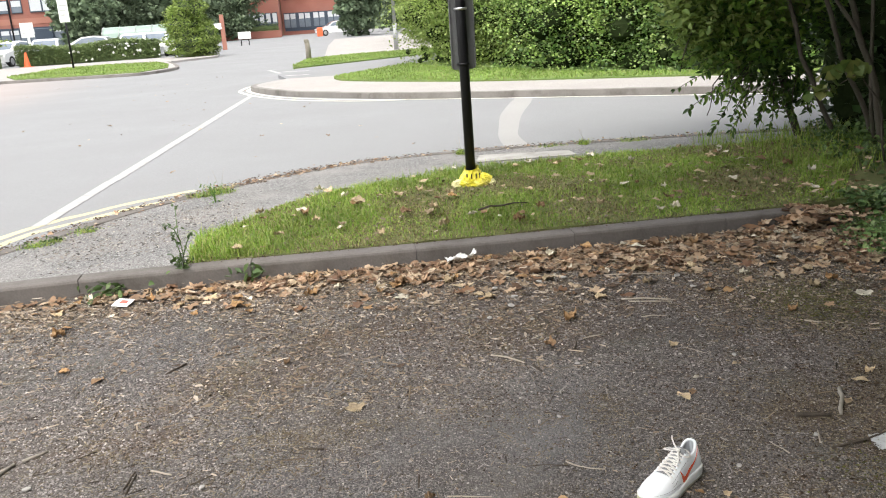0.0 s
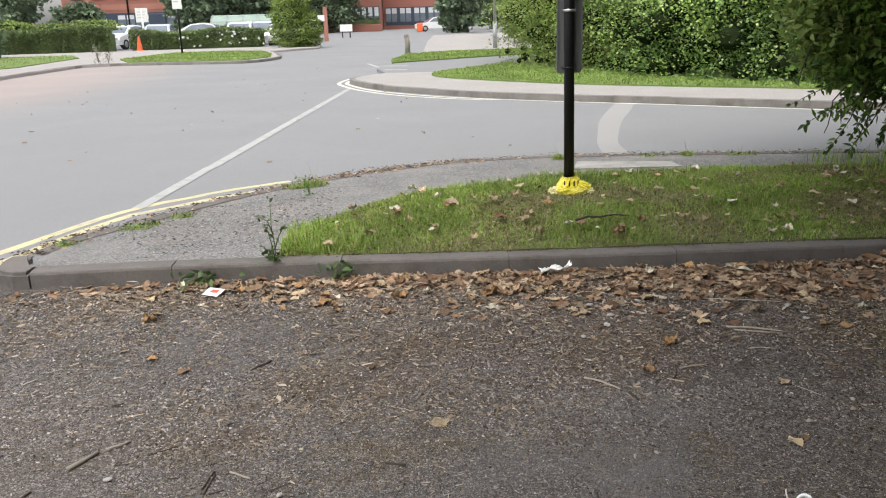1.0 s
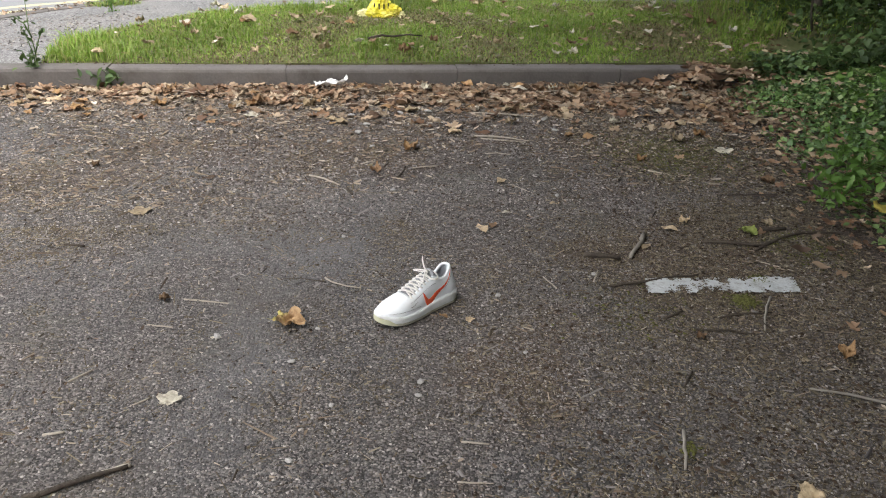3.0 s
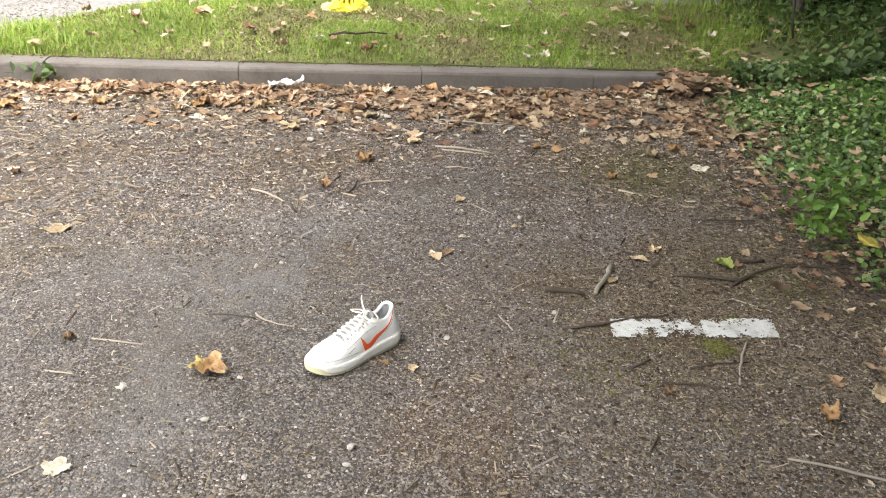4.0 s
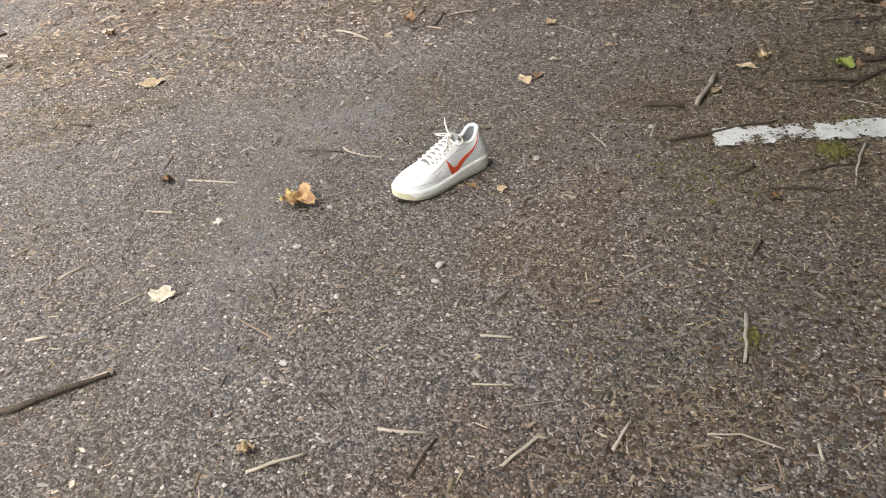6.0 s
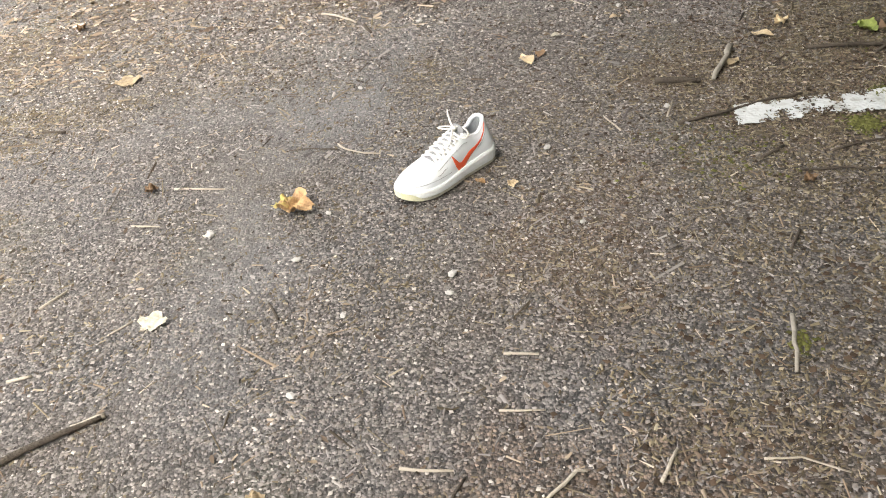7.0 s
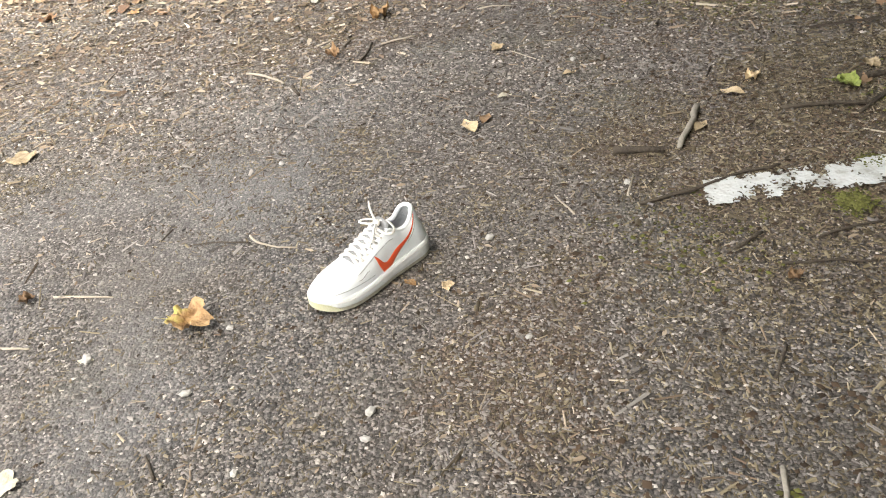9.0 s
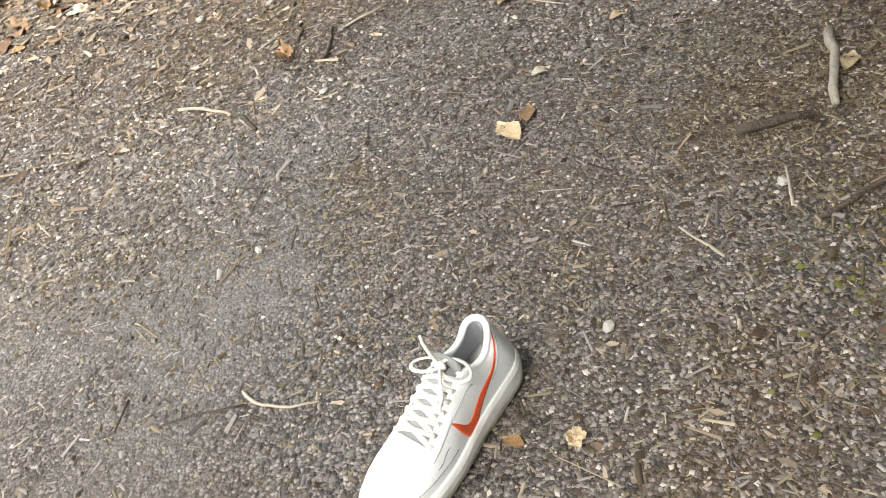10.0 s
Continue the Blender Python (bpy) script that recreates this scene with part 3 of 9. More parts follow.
def leaf_cloud(name, pts, lo, hi, mat, parent=None, up=0.5, wide=0.55, droop=0.0, seed=1, plain=False):
    """One folded pointed leaf at every point; plain: of two triangles, for far growth."""
    rng = np.random.default_rng(seed)
    n = len(pts)
    d = rng.normal(size=(n, 3))
    d[:, 2] = d[:, 2] * 0.6 - droop
    d = unit(d)
    nn = rng.normal(size=(n, 3))
    nn[:, 2] = np.abs(nn[:, 2]) + up
    side = unit(np.cross(d, nn))
    nn = unit(np.cross(side, d))
    L = rng.uniform(lo, hi, (n, 1))
    W = L * wide * 0.5 * rng.uniform(0.8, 1.2, (n, 1))
    if plain:
        v = np.empty((n, 4, 3))
        v[:, 0] = pts - d * L * 0.5
        v[:, 1] = pts + side * W * 1.2 + nn * W * 0.3
        v[:, 2] = pts + d * L * 0.5
        v[:, 3] = pts - side * W * 1.2 + nn * W * 0.3
        base = (np.arange(n) * 4)[:, None, None]
        tri = np.array([[0, 2, 1], [0, 3, 2]])[None]
        return raw_mesh(name, v.reshape(-1, 3), (base + tri).reshape(-1, 3), mat, parent)
    v = np.empty((n, 6, 3))
    v[:, 0] = pts - d * L * 0.5
    v[:, 1] = pts - d * L * 0.12 + side * W + nn * W * 0.35
    v[:, 2] = pts + d * L * 0.22 + side * W * 0.75 + nn * W * 0.2
    v[:, 3] = pts + d * L * 0.5 - nn * W * 0.3
    v[:, 4] = pts + d * L * 0.22 - side * W * 0.75 + nn * W * 0.2
    v[:, 5] = pts - d * L * 0.12 - side * W + nn * W * 0.35
    base = (np.arange(n) * 6)[:, None, None]
    tri = np.array([[0, 3, 1], [1, 3, 2], [0, 5, 3], [5, 4, 3]])[None]
    return raw_mesh(name, v.reshape(-1, 3), (base + tri).reshape(-1, 3), mat, parent)


def blades(name, pts, lo, hi, width, mat, parent=None, lean=0.45, seed=1):
    """Grass: a bent blade of three triangles at every point."""
    rng = np.random.default_rng(seed)
    n = len(pts)
    a = rng.uniform(0, 2 * np.pi, n)
    d = np.stack([np.cos(a), np.sin(a), np.zeros(n)], 1)
    s = np.stack([-np.sin(a), np.cos(a), np.zeros(n)], 1)
    h = rng.uniform(lo, hi, (n, 1)) if not hasattr(lo, "__len__") else rng.uniform(0.6, 1.25, (n, 1)) * np.asarray(lo)[:, None]
    k = rng.uniform(0.1, 1.0, (n, 1)) * lean
    w = width * rng.uniform(0.6, 1.3, (n, 1))
    z = np.array([[0, 0, 1.0]])
    v = np.empty((n, 5, 3))
    v[:, 0] = pts - s * w
    v[:, 1] = pts + s * w
    mid = pts + z * h * 0.6 + d * h * k * 0.35
    v[:, 2] = mid - s * w * 0.75
    v[:, 3] = mid + s * w * 0.75
    v[:, 4] = pts + z * h * (1 - 0.3 * k) + d * h * k
    base = (np.arange(n) * 5)[:, None, None]
    tri = np.array([[0, 1, 3], [0, 3, 2], [2, 3, 4]])[None]
    return raw_mesh(name, v.reshape(-1, 3), (base + tri).reshape(-1, 3), mat, parent)


def inside(poly, x, y):
    """Which of the points lie in the polygon."""
    x, y = np.asarray(x), np.asarray(y)
    hit = np.zeros(len(x), bool)
    n = len(poly)
    for i in range(n):
        (ax, ay), (bx, by) = poly[i], poly[(i + 1) % n]
        if ay == by:
            continue
        cross = ((ay > y) != (by > y)) & (x < (bx - ax) * (y - ay) / (by - ay) + ax)
        hit ^= cross
    return hit


def scatter(poly, n, seed):
    rng = np.random.default_rng(seed)
    P = np.array(poly)
    lo, hi = P.min(0), P.max(0)
    out = np.empty((0, 2))
    while len(out) < n:
        c = rng.uniform(lo, hi, (n * 2, 2))
        out = np.vstack([out, c[inside(poly, c[:, 0], c[:, 1])]])
    return out[:n]


def clumps(centres, n, seed, shell=0.55):
    """Points in the outer part of ellipsoids (x, y, z, rx, ry, rz), with uneven outlines."""
    rng = np.random.default_rng(seed)
    C = np.array(centres, float)
    w = (C[:, 3] * C[:, 4] + C[:, 4] * C[:, 5] + C[:, 3] * C[:, 5])
    pick = rng.choice(len(C), n, p=w / w.sum())
    d = unit(rng.normal(size=(n, 3)))
    r = rng.uniform(shell, 1.0, (n, 1)) ** 0.7
    lump = 1 + 0.22 * np.sin(d[:, :1] * 7 + C[pick, :1] * 5) * np.sin(d[:, 1:2] * 6 + C[pick, 1:2] * 3) + 0.15 * np.sin(d[:, 2:] * 11 + pick[:, None])
    return C[pick, :3] + d * r * lump * C[pick, 3:]


# ---------------------------------------------------------------- ground, road, pavements
# lines of the plan, in metres
ROAD_EDGE = smooth_line([(-2.6, 4.95), (-2.52, 5.53), (-2.15, 6.12), (-1.566, 6.935), (-0.734, 7.695), (-0.334, 7.95), (0.21, 8.19), (0.775, 8.27), (1.34, 8.29), (2.16, 8.24), (3.08, 8.1), (4.6, 7.8), (8, 6.9)], 60)
KERB_FRONT = smooth_line([(-2.56, 4.62), (-2.27, 4.62), (-1.44, 4.63), (-0.5, 4.59), (0.31, 4.55), (1.22, 4.52), (2.14, 4.50), (2.9, 4.48)], 60)
GRASS_BACK = smooth_line([(-0.96, 4.76), (-0.97, 4.9), (-0.92, 5.21), (-0.68, 5.57), (-0.32, 6.06), (0.1, 6.32), (0.55, 6.53), (1.22, 6.73), (1.98, 6.83), (2.69, 6.84), (3.6, 6.8), (5.2, 6.5), (8, 5.7)], 60)
FAR_KERB = smooth_line([(-0.65, 20.9), (-1.17, 19.9), (-1.27, 19.1), (-1.0, 18.1), (-0.37, 16.75), (0.65, 15.45), (1.25, 14.75), (2.4, 13.8), (3.9, 12.75), (5.2, 11.8), (8, 9.9), (13, 7)], 70)
FAR_GRASS = smooth_line([(0.54, 20.2), (0.45, 19.4), (0.82, 18.2), (2.77, 15.8), (4.4, 14.5), (5.97, 13.4), (8.4, 11.6), (13.5, 8.4)], 50)
HEDGE_BASE = smooth_line([(2.7, 23.5), (3.04, 20.7), (4.0, 18.6), (4.96, 16.1), (6.08, 14.5), (8.8, 12.8), (14, 9.4)], 50)

ground = mesh_object("ground", [(-2500, -800, -0.03), (2500, -800, -0.03), (2500, 4000, -0.03), (-2500, 4000, -0.03)], [(0, 1, 2, 3)], M["turf_bright"])
tagged(ground, "rough grass land reaching to the horizon", "ground", kind="structure")

road = part("road", prism_bm([(-200, 4.72), (9.5, 4.72), (60, -20), (90, 20), (60, 130), (-200, 130)], -0.25, 0.0), M["road"])
tagged(road, "pale grey asphalt road junction with a smooth worn surface", "road", kind="structure")

# the car park
cp_x = np.concatenate([np.linspace(-45, -3, 20), np.linspace(-2.9, 2.9, 60), np.linspace(3.2, 12, 8)])
cp_y = np.concatenate([np.linspace(-40, 0.2, 16), np.linspace(0.3, 4.715, 46)])
cv, cf = [], []
for yy in cp_y:
    for xx in cp_x:
        cv.append((xx, yy, 0.0))
for j in range(len(cp_y) - 1):
    for i in range(len(cp_x) - 1):
        a = j * len(cp_x) + i
        cf.append((a, a + 1, a + 1 + len(cp_x), a + len(cp_x)))
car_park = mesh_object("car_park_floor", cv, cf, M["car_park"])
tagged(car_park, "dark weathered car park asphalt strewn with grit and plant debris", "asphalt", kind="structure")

def line_mark(name, pts, width, z, mat, label, wear=0.0):
    a, b = offset_line(pts, width / 2), offset_line(pts, -width / 2)
    if wear:
        a = [(p[0], p[1] + wear * noise.noise((p[0] * 9, p[1] * 9, 1))) for p in a]
        b = [(p[0], p[1] + wear * noise.noise((p[0] * 9, p[1] * 9, 5))) for p in b]
    ob = strip(b, a, z, z, name, mat, 2)
    return tagged(ob, label, "road marking", kind="structure")


def straight(a, b, n):
    return [(a[0] + (b[0] - a[0]) * i / (n - 1), a[1] + (b[1] - a[1]) * i / (n - 1)) for i in range(n)]


CENTRE = straight((-2.303, 6.63), (-1.33, 17.7), 56)
line_mark("centre_line", CENTRE[:10], 0.11, 0.0045, M["road_white"], "worn white line across the mouth of the side road", 0.02)
line_mark("centre_line", [(p[0] + 0.012, p[1]) for p in CENTRE[9:]], 0.115, 0.0045, M["road_white"], "white line across the mouth of the side road", 0.02)
YL = smooth_line([(-3.05, 4.86), (-2.81, 5.42), (-2.64, 5.89), (-2.433, 6.42), (-2.196, 6.77), (-1.978, 6.97), (-1.75, 7.2), (-1.25, 7.534)], 40)
line_mark("yellow_line", YL, 0.085, 0.002, M["road_yellow"], "outer one of two yellow lines beside the pavement", 0.02)
YL2 = smooth_line([(-2.78, 4.9), (-2.66, 5.3), (-2.5, 5.86), (-2.342, 6.26), (-2.252, 6.42), (-2.064, 6.607), (-1.703, 6.963), (-1.282, 7.255)], 40)
line_mark("yellow_line", YL2, 0.085, 0.002, M["road_yellow"], "inner one of two yellow lines, broken and dirty", 0.03)
line_mark("yellow_line", straight((-3.1, 4.84), (-2.62, 4.86), 8), 0.085, 0.0045, M["road_yellow"], "short yellow bar closing the double line", 0.02)
INNER_LOOP = smooth_line([(-1.2, 20.35), (-1.4, 19.95), (-1.46, 19.05), (-1.2, 18.0), (-0.83, 17.0), (-0.37, 16.2), (0.47, 15.1), (1.25, 14.42), (2.4, 13.52), (3.9, 12.47), (5.2, 11.52), (8, 9.62)], 70)
line_mark("yellow_line", INNER_LOOP, 0.09, 0.006, M["far_line"], "inner pale line along the far kerb", 0.01)
OUTER_LOOP = smooth_line([(-1.3, 20.8), (-1.52, 20.3), (-1.64, 19.1), (-1.41, 18.05), (-1.04, 17.0), (-0.4, 15.8), (0.48, 14.8), (1.1, 14.36), (1.5, 14.2)], 50)
line_mark("yellow_line", OUTER_LOOP, 0.09, 0.006, M["far_line"], "outer pale line round the far corner", 0.01)
line_mark("road_bar", straight((-0.8, 24.3), (-0.1, 24.0), 5), 0.25, 0.0895, M["road_white"], "white bar across the far crossing")
line_mark("road_bar", straight((-0.7, 22.4), (-0.1, 22.1), 5), 0.25, 0.0895, M["road_white"], "white bar across the far crossing")
line_mark("road_bar", straight((-1.3, 27.5), (-0.9, 25.2), 5), 0.12, 0.006, M["road_white"], "white line at the far corner")

band_l = smooth_line([(3.15, 13.35), (2.75, 12.3), (2.31, 11.0), (2.03, 9.9), (1.82, 9.0), (1.71, 8.14)], 30)
band_r = smooth_line([(3.4, 13.25), (3.05, 12.2), (2.58, 10.9), (2.24, 9.75), (2.05, 9.0), (1.98, 8.12)], 30)
band = strip(band_r, band_l, 0.003, 0.003, "trench_patch", M["road_patch"], 2)
tagged(band, "pale curved repair strip across the side road", "road patch", kind="structure")

# pavement between the verge and the road
inner = smooth_line([(-2.5, 4.74), (-1.8, 4.75), (-1.0, 4.74), (-0.92, 5.18), (-0.66, 5.54), (-0.3, 6.03), (0.1, 6.29), (0.55, 6.5), (1.22, 6.7), (1.98, 6.8), (2.69, 6.81), (3.6, 6.77), (5.2, 6.47), (8, 5.67)], 60)
outer = offset_line(ROAD_EDGE, -0.11)
pav = strip(inner, outer, 0.092, 0.012, "pavement", M["pavement"], 6, wob=0.005)
tagged(pav, "cracked grey asphalt pavement with coarse stone chippings", "pavement", kind="structure")

def pavement_z(x, y):
    """The height of the pavement, which falls towards the road."""
    di = min(math.hypot(x - p[0], y - p[1]) for p in inner)
    do = min(math.hypot(x - p[0], y - p[1]) for p in outer)
    return 0.092 - 0.08 * di / (di + do)


far_pav = part("pavement_far", prism_bm([(p[0], p[1]) for p in FAR_KERB] + [(14, 9.5)] + [(p[0] + 0.3, p[1] + 0.4) for p in FAR_GRASS[::-1]], -0.1, 0.1), M["pavement_pale"])
tagged(far_pav, "pale pinkish asphalt pavement on the far corner", "pavement", kind="structure")
drive = part("driveway", prism_bm([(-0.55, 20.5), (0.6, 20.0), (3.3, 21.5), (6, 26), (4.2, 29.2), (3.63, 28.7), (1.35, 27.0), (-0.45, 25.6), (-0.9, 23)], -0.1, 0.085), M["road"])
tagged(drive, "grey asphalt driveway crossing behind the corner", "driveway", kind="structure")
pad = part("parking_bay", prism_bm([(0.6, 33.2), (4.2, 34), (9, 38), (9, 68), (2.4, 68), (1.3, 50)], -0.1, 0.05), M["pavement_pale"])
tagged(pad, "pale open parking area beyond the grass strip", "parking area", kind="structure")

# concrete slab let into the pavement
slab = part("paving_slab", prism_bm([(1.21, 7.25), (2.1, 7.13), (2.14, 7.52), (1.34, 7.76)], -0.02, lambda x, y: pavement_z(x, y) + 0.008), M["slab"])
tagged(slab, "pale concrete slab let into the asphalt pavement", "paving slab", kind="structure")


def kerb_run(name, line, width, z0, z1, piece, mat, label, piece_name="kerb_stone", lift=0.004, bevel=0.012):
    """A row of kerb stones along a line; the stones lie to the line's left."""
    kerb = thing(name, label, "kerb", kind="structure")
    total = sum((Vector(b) - Vector(a)).length for a, b in zip(line, line[1:]))
    count = max(1, round(total / piece))
    pts = smooth_line(line, count * 4 + 1)
    for i in range(count):
        seg = pts[i * 4:i * 4 + 5]
        a, b = Vector(seg[0]), Vector(seg[-1])
        t = (b - a).normalized()
        seg = [Vector(p) for p in seg]
        seg[0] += t * 0.0018
        seg[-1] -= t * 0.0018
        seg = [(p.x, p.y) for p in seg]
        back = offset_line(seg, width)
        dz = random.uniform(-lift, lift)
        bm = bmesh.new()
        rows = []
        for p, q in zip(seg, back):
            row = []
            for u, z in ((0, z0), (0, z1 - bevel), (bevel * 0.3, z1 - bevel * 0.3), (bevel, z1), (width - 0.008, z1), (width, z1 - 0.006), (width, z0)):
                k = u / width
                row.append(bm.verts.new((p[0] + (q[0] - p[0]) * k, p[1] + (q[1] - p[1]) * k, z + (dz if z > z0 else 0))))
            rows.append(row)
        for r, s in zip(rows, rows[1:]):
            for k in range(6):
                bm.faces.new((r[k], s[k], s[k + 1], r[k + 1]))
        bm.faces.new(rows[0])
        bm.faces.new(rows[-1][::-1])
        bmesh.ops.recalc_face_normals(bm, faces=list(bm.faces))
        part(piece_name, bm, mat, kerb)
    return kerb


# car park kerb: stones 0.915 m long, the joints where they stand
kline = [-1.522 + 0.915 * i for i in range(5)]
kys = [4.633, 4.605, 4.556, 4.533, 4.508]
kerb_run("kerb_start", [(-2.276, 4.62), (-1.9, 4.628), (-1.523, 4.633)], 0.125, -0.1, 0.094, 0.75, M["kerb"], "short first concrete kerb stone beside the corner", bevel=0.018)
kerb_run("kerb", list(zip(kline, kys)), 0.125, -0.1, 0.094, 0.915, M["kerb"], "weathered brown-grey concrete kerb along the car park edge", bevel=0.018)
kerb_run("kerb_end", [(2.139, 4.508), (2.4, 4.502), (2.66, 4.497)], 0.125, -0.1, 0.09, 0.915, M["kerb"], "last concrete kerb stone half under ivy and leaves")
# rounded corner stone
bm = prism_bm([(-2.285, 4.622), (-2.285, 4.745), (-2.36, 4.78), (-2.41, 4.87), (-2.42, 5.0), (-2.54, 5.0), (-2.54, 4.85), (-2.515, 4.74), (-2.455, 4.66), (-2.37, 4.622)][::-1], -0.1, 0.094, 0.018)
corner = part("corner_stone", bm, M["kerb"])
tagged(corner, "rounded concrete corner stone ending the kerb", "kerb stone", kind="structure")
kerb_run("edge_kerb", [(p[0], p[1]) for p in ROAD_EDGE[2:]][::-1], 0.11, -0.1, 0.017, 0.9, M["kerb"], "low worn kerb flush with the side road, dirt in its joints", lift=0.004, bevel=0.006)
kerb_run("far_kerb", FAR_KERB[4:][::-1], 0.13, -0.1, 0.105, 0.915, M["kerb_pale"], "pale concrete kerb round the far corner", bevel=0.015)


# ---------------------------------------------------------------- verges
def verge_z(x, y):
    return 0.1 + 0.03 * max(0.0, min(1.0, (y - 4.7) / 0.8)) * max(0.0, min(1.0, (6.9 - y) / 0.8)) + 0.012 * noise.noise((x * 2.3, y * 2.3, 0.7))


verge_poly = [(-0.96, 4.735), (-0.5, 4.725), (0.31, 4.675), (1.22, 4.65), (2.14, 4.63), (2.95, 4.61), (8, 4.2)] + GRASS_BACK[::-1]


def sheet(name, poly, zf, mat, step, label, category):
    """A gently uneven sheet over a polygon, with a skirt."""
    P = np.array(poly)
    bm = bmesh.new()
    vs = [bm.verts.new((x, y, zf(x, y))) for x, y in poly]
    bm.faces.new(vs)
    bmesh.ops.triangulate(bm, faces=list(bm.faces))
    lo, hi = P.min(0), P.max(0)
    for axis in (0, 1):
        c = lo[axis] + step
        while c < hi[axis]:
            co, no = [0, 0, 0], [0, 0, 0]
            co[axis], no[axis] = c, 1
            bmesh.ops.bisect_plane(bm, geom=list(bm.verts) + list(bm.edges) + list(bm.faces), plane_co=co, plane_no=no)
            c += step
    for v in bm.verts:
        v.co.z = zf(v.co.x, v.co.y)
    edges = [e for e in bm.edges if e.is_boundary]
    down = bmesh.ops.extrude_edge_only(bm, edges=edges)
    for g in down["geom"]:
        if isinstance(g, bmesh.types.BMVert):
            g.co.z = -0.05
    bmesh.ops.recalc_face_normals(bm, faces=list(bm.faces))
    ob = part(name, bm, mat, smooth=False)
    return tagged(ob, label, category, kind="structure")


verge = sheet("verge", verge_poly, verge_z, M["turf"], 0.35, "grass verge with bare brown patches behind the kerb", "verge")

gp = scatter([p for p in verge_poly if p[0] < 4.6] + [], 96000, 11)
gp = gp[(gp[:, 0] < 4.4)]
dens = np.array([noise.noise((x * 1.3, y * 1.3, 4.2)) for x, y in gp])
edge_front = gp[:, 1] - 4.68
keep = (np.random.default_rng(3).uniform(0, 1, len(gp)) < np.clip(0.85 + dens * 0.9, 0.4, 1.0) * np.interp(gp[:, 0], [0.3, 1.3, 2.5, 4.0], [1.0, 0.9, 0.95, 0.75]) * np.clip(0.6 + edge_front * 2.2, 0.55, 1))
gp = gp[keep]
dens = dens[keep]
gz = np.array([verge_z(x, y) for x, y in gp])
tall = np.random.default_rng(9).choice([0.7, 1.0, 1.0, 1.5, 2.1], len(gp)) * np.clip(0.026 + 0.028 * dens + 0.012 * np.clip((gp[:, 1] - 6.2) * 2, 0, 1) + 0.014 * np.clip((-0.45 - gp[:, 0]) * 2, 0, 1) + 0.01 * np.clip((gp[:, 0] - 2.4) * 1.2, 0, 1.5), 0.01, 0.085)
dry = scatter([p for p in verge_poly if p[0] < 4.6], 60000, 12)
dg = np.array([noise.noise((x * 1.3, y * 1.3, 4.2)) for x, y in dry])
dry = dry[(dry[:, 0] < 4.0) & (np.random.default_rng(4).uniform(0, 1, len(dry)) < np.clip(0.24 - dg * 1.3, 0.06, 0.8))]
dz = np.array([verge_z(x, y) for x, y in dry])
tagged(blades("dry_thatch", np.column_stack([dry, dz - 0.002]), 0.008, 0.03, 0.003, M["thatch"], lean=2.6, seed=15), "dry straw-coloured thatch between the grass", "grass", kind="stuff")
tall = tall * np.interp(gp[:, 0], [0, 1, 2.5], [0.9, 0.8, 0.65])
lawn = blades("grass", np.column_stack([gp, gz - 0.004]), tall, None, 0.0028, M["grass"], lean=1.5, seed=5)
tagged(lawn, "short uneven grass, green with straw-coloured blades", "grass", kind="stuff")


def bank_edge(y):
    return float(np.interp(y, [-6, 1.8, 2.5, 2.82, 3.29, 3.71, 4.23, 4.7], [2.3, 2.32, 2.3, 2.36, 2.5, 2.6, 2.74, 2.8]))


def bank_z(x, y):
    d = x - bank_edge(min(y, 4.7))
    return max(-0.02, min(0.24, -0.01 + 0.065 * d)) + (0.03 * noise.noise((x * 2, y * 2, 3.3)) if d > 0.15 else 0)


bank_poly = [(bank_edge(y), y) for y in np.linspace(-6, 4.6, 24)][::-1] + [(9, -6), (9, 4.55)]
bank = sheet("bank", bank_poly[::-1], bank_z, M["soil"], 0.4, "low earth bank under ivy beside the car park", "bank")

# far lawns
far_lawn = part("lawn_far", prism_bm(FAR_GRASS + [(p[0] + 1.5, p[1] + 1.5) for p in HEDGE_BASE[::-1]] + [(2.2, 22.2)], -0.1, 0.125), M["turf_bright"])
tagged(far_lawn, "bright strip of grass in front of the bramble bank", "lawn", kind="structure")
fl = scatter(FAR_GRASS + HEDGE_BASE[::-1], 20000, 21)
fl = fl[fl[:, 0] < 9]
tagged(blades("grass_far", np.column_stack([fl, np.full(len(fl), 0.12)]), 0.025, 0.075, 0.008, M["grass_far"], lean=1.6, seed=6), "bright green uncut grass strip", "grass", kind="stuff")
isl_poly = [(-0.5, 25.7), (1.35, 27.0), (3.7, 28.8), (6.5, 30), (6.5, 33.5), (4.1, 33.2), (1.7, 32.9), (-0.05, 31.4), (-0.55, 27.2)]
island = part("island_lawn", prism_bm(isl_poly, -0.1, 0.12), M["turf_bright"])
tagged(island, "grass island between the driveway and the parking area", "lawn", kind="structure")
il = scatter(isl_poly, 9000, 22)
tagged(blades("grass_island", np.column_stack([il, np.full(len(il), 0.115)]), 0.03, 0.08, 0.012, M["grass_far"], lean=1.6, seed=7), "green grass on the island", "grass", kind="stuff")

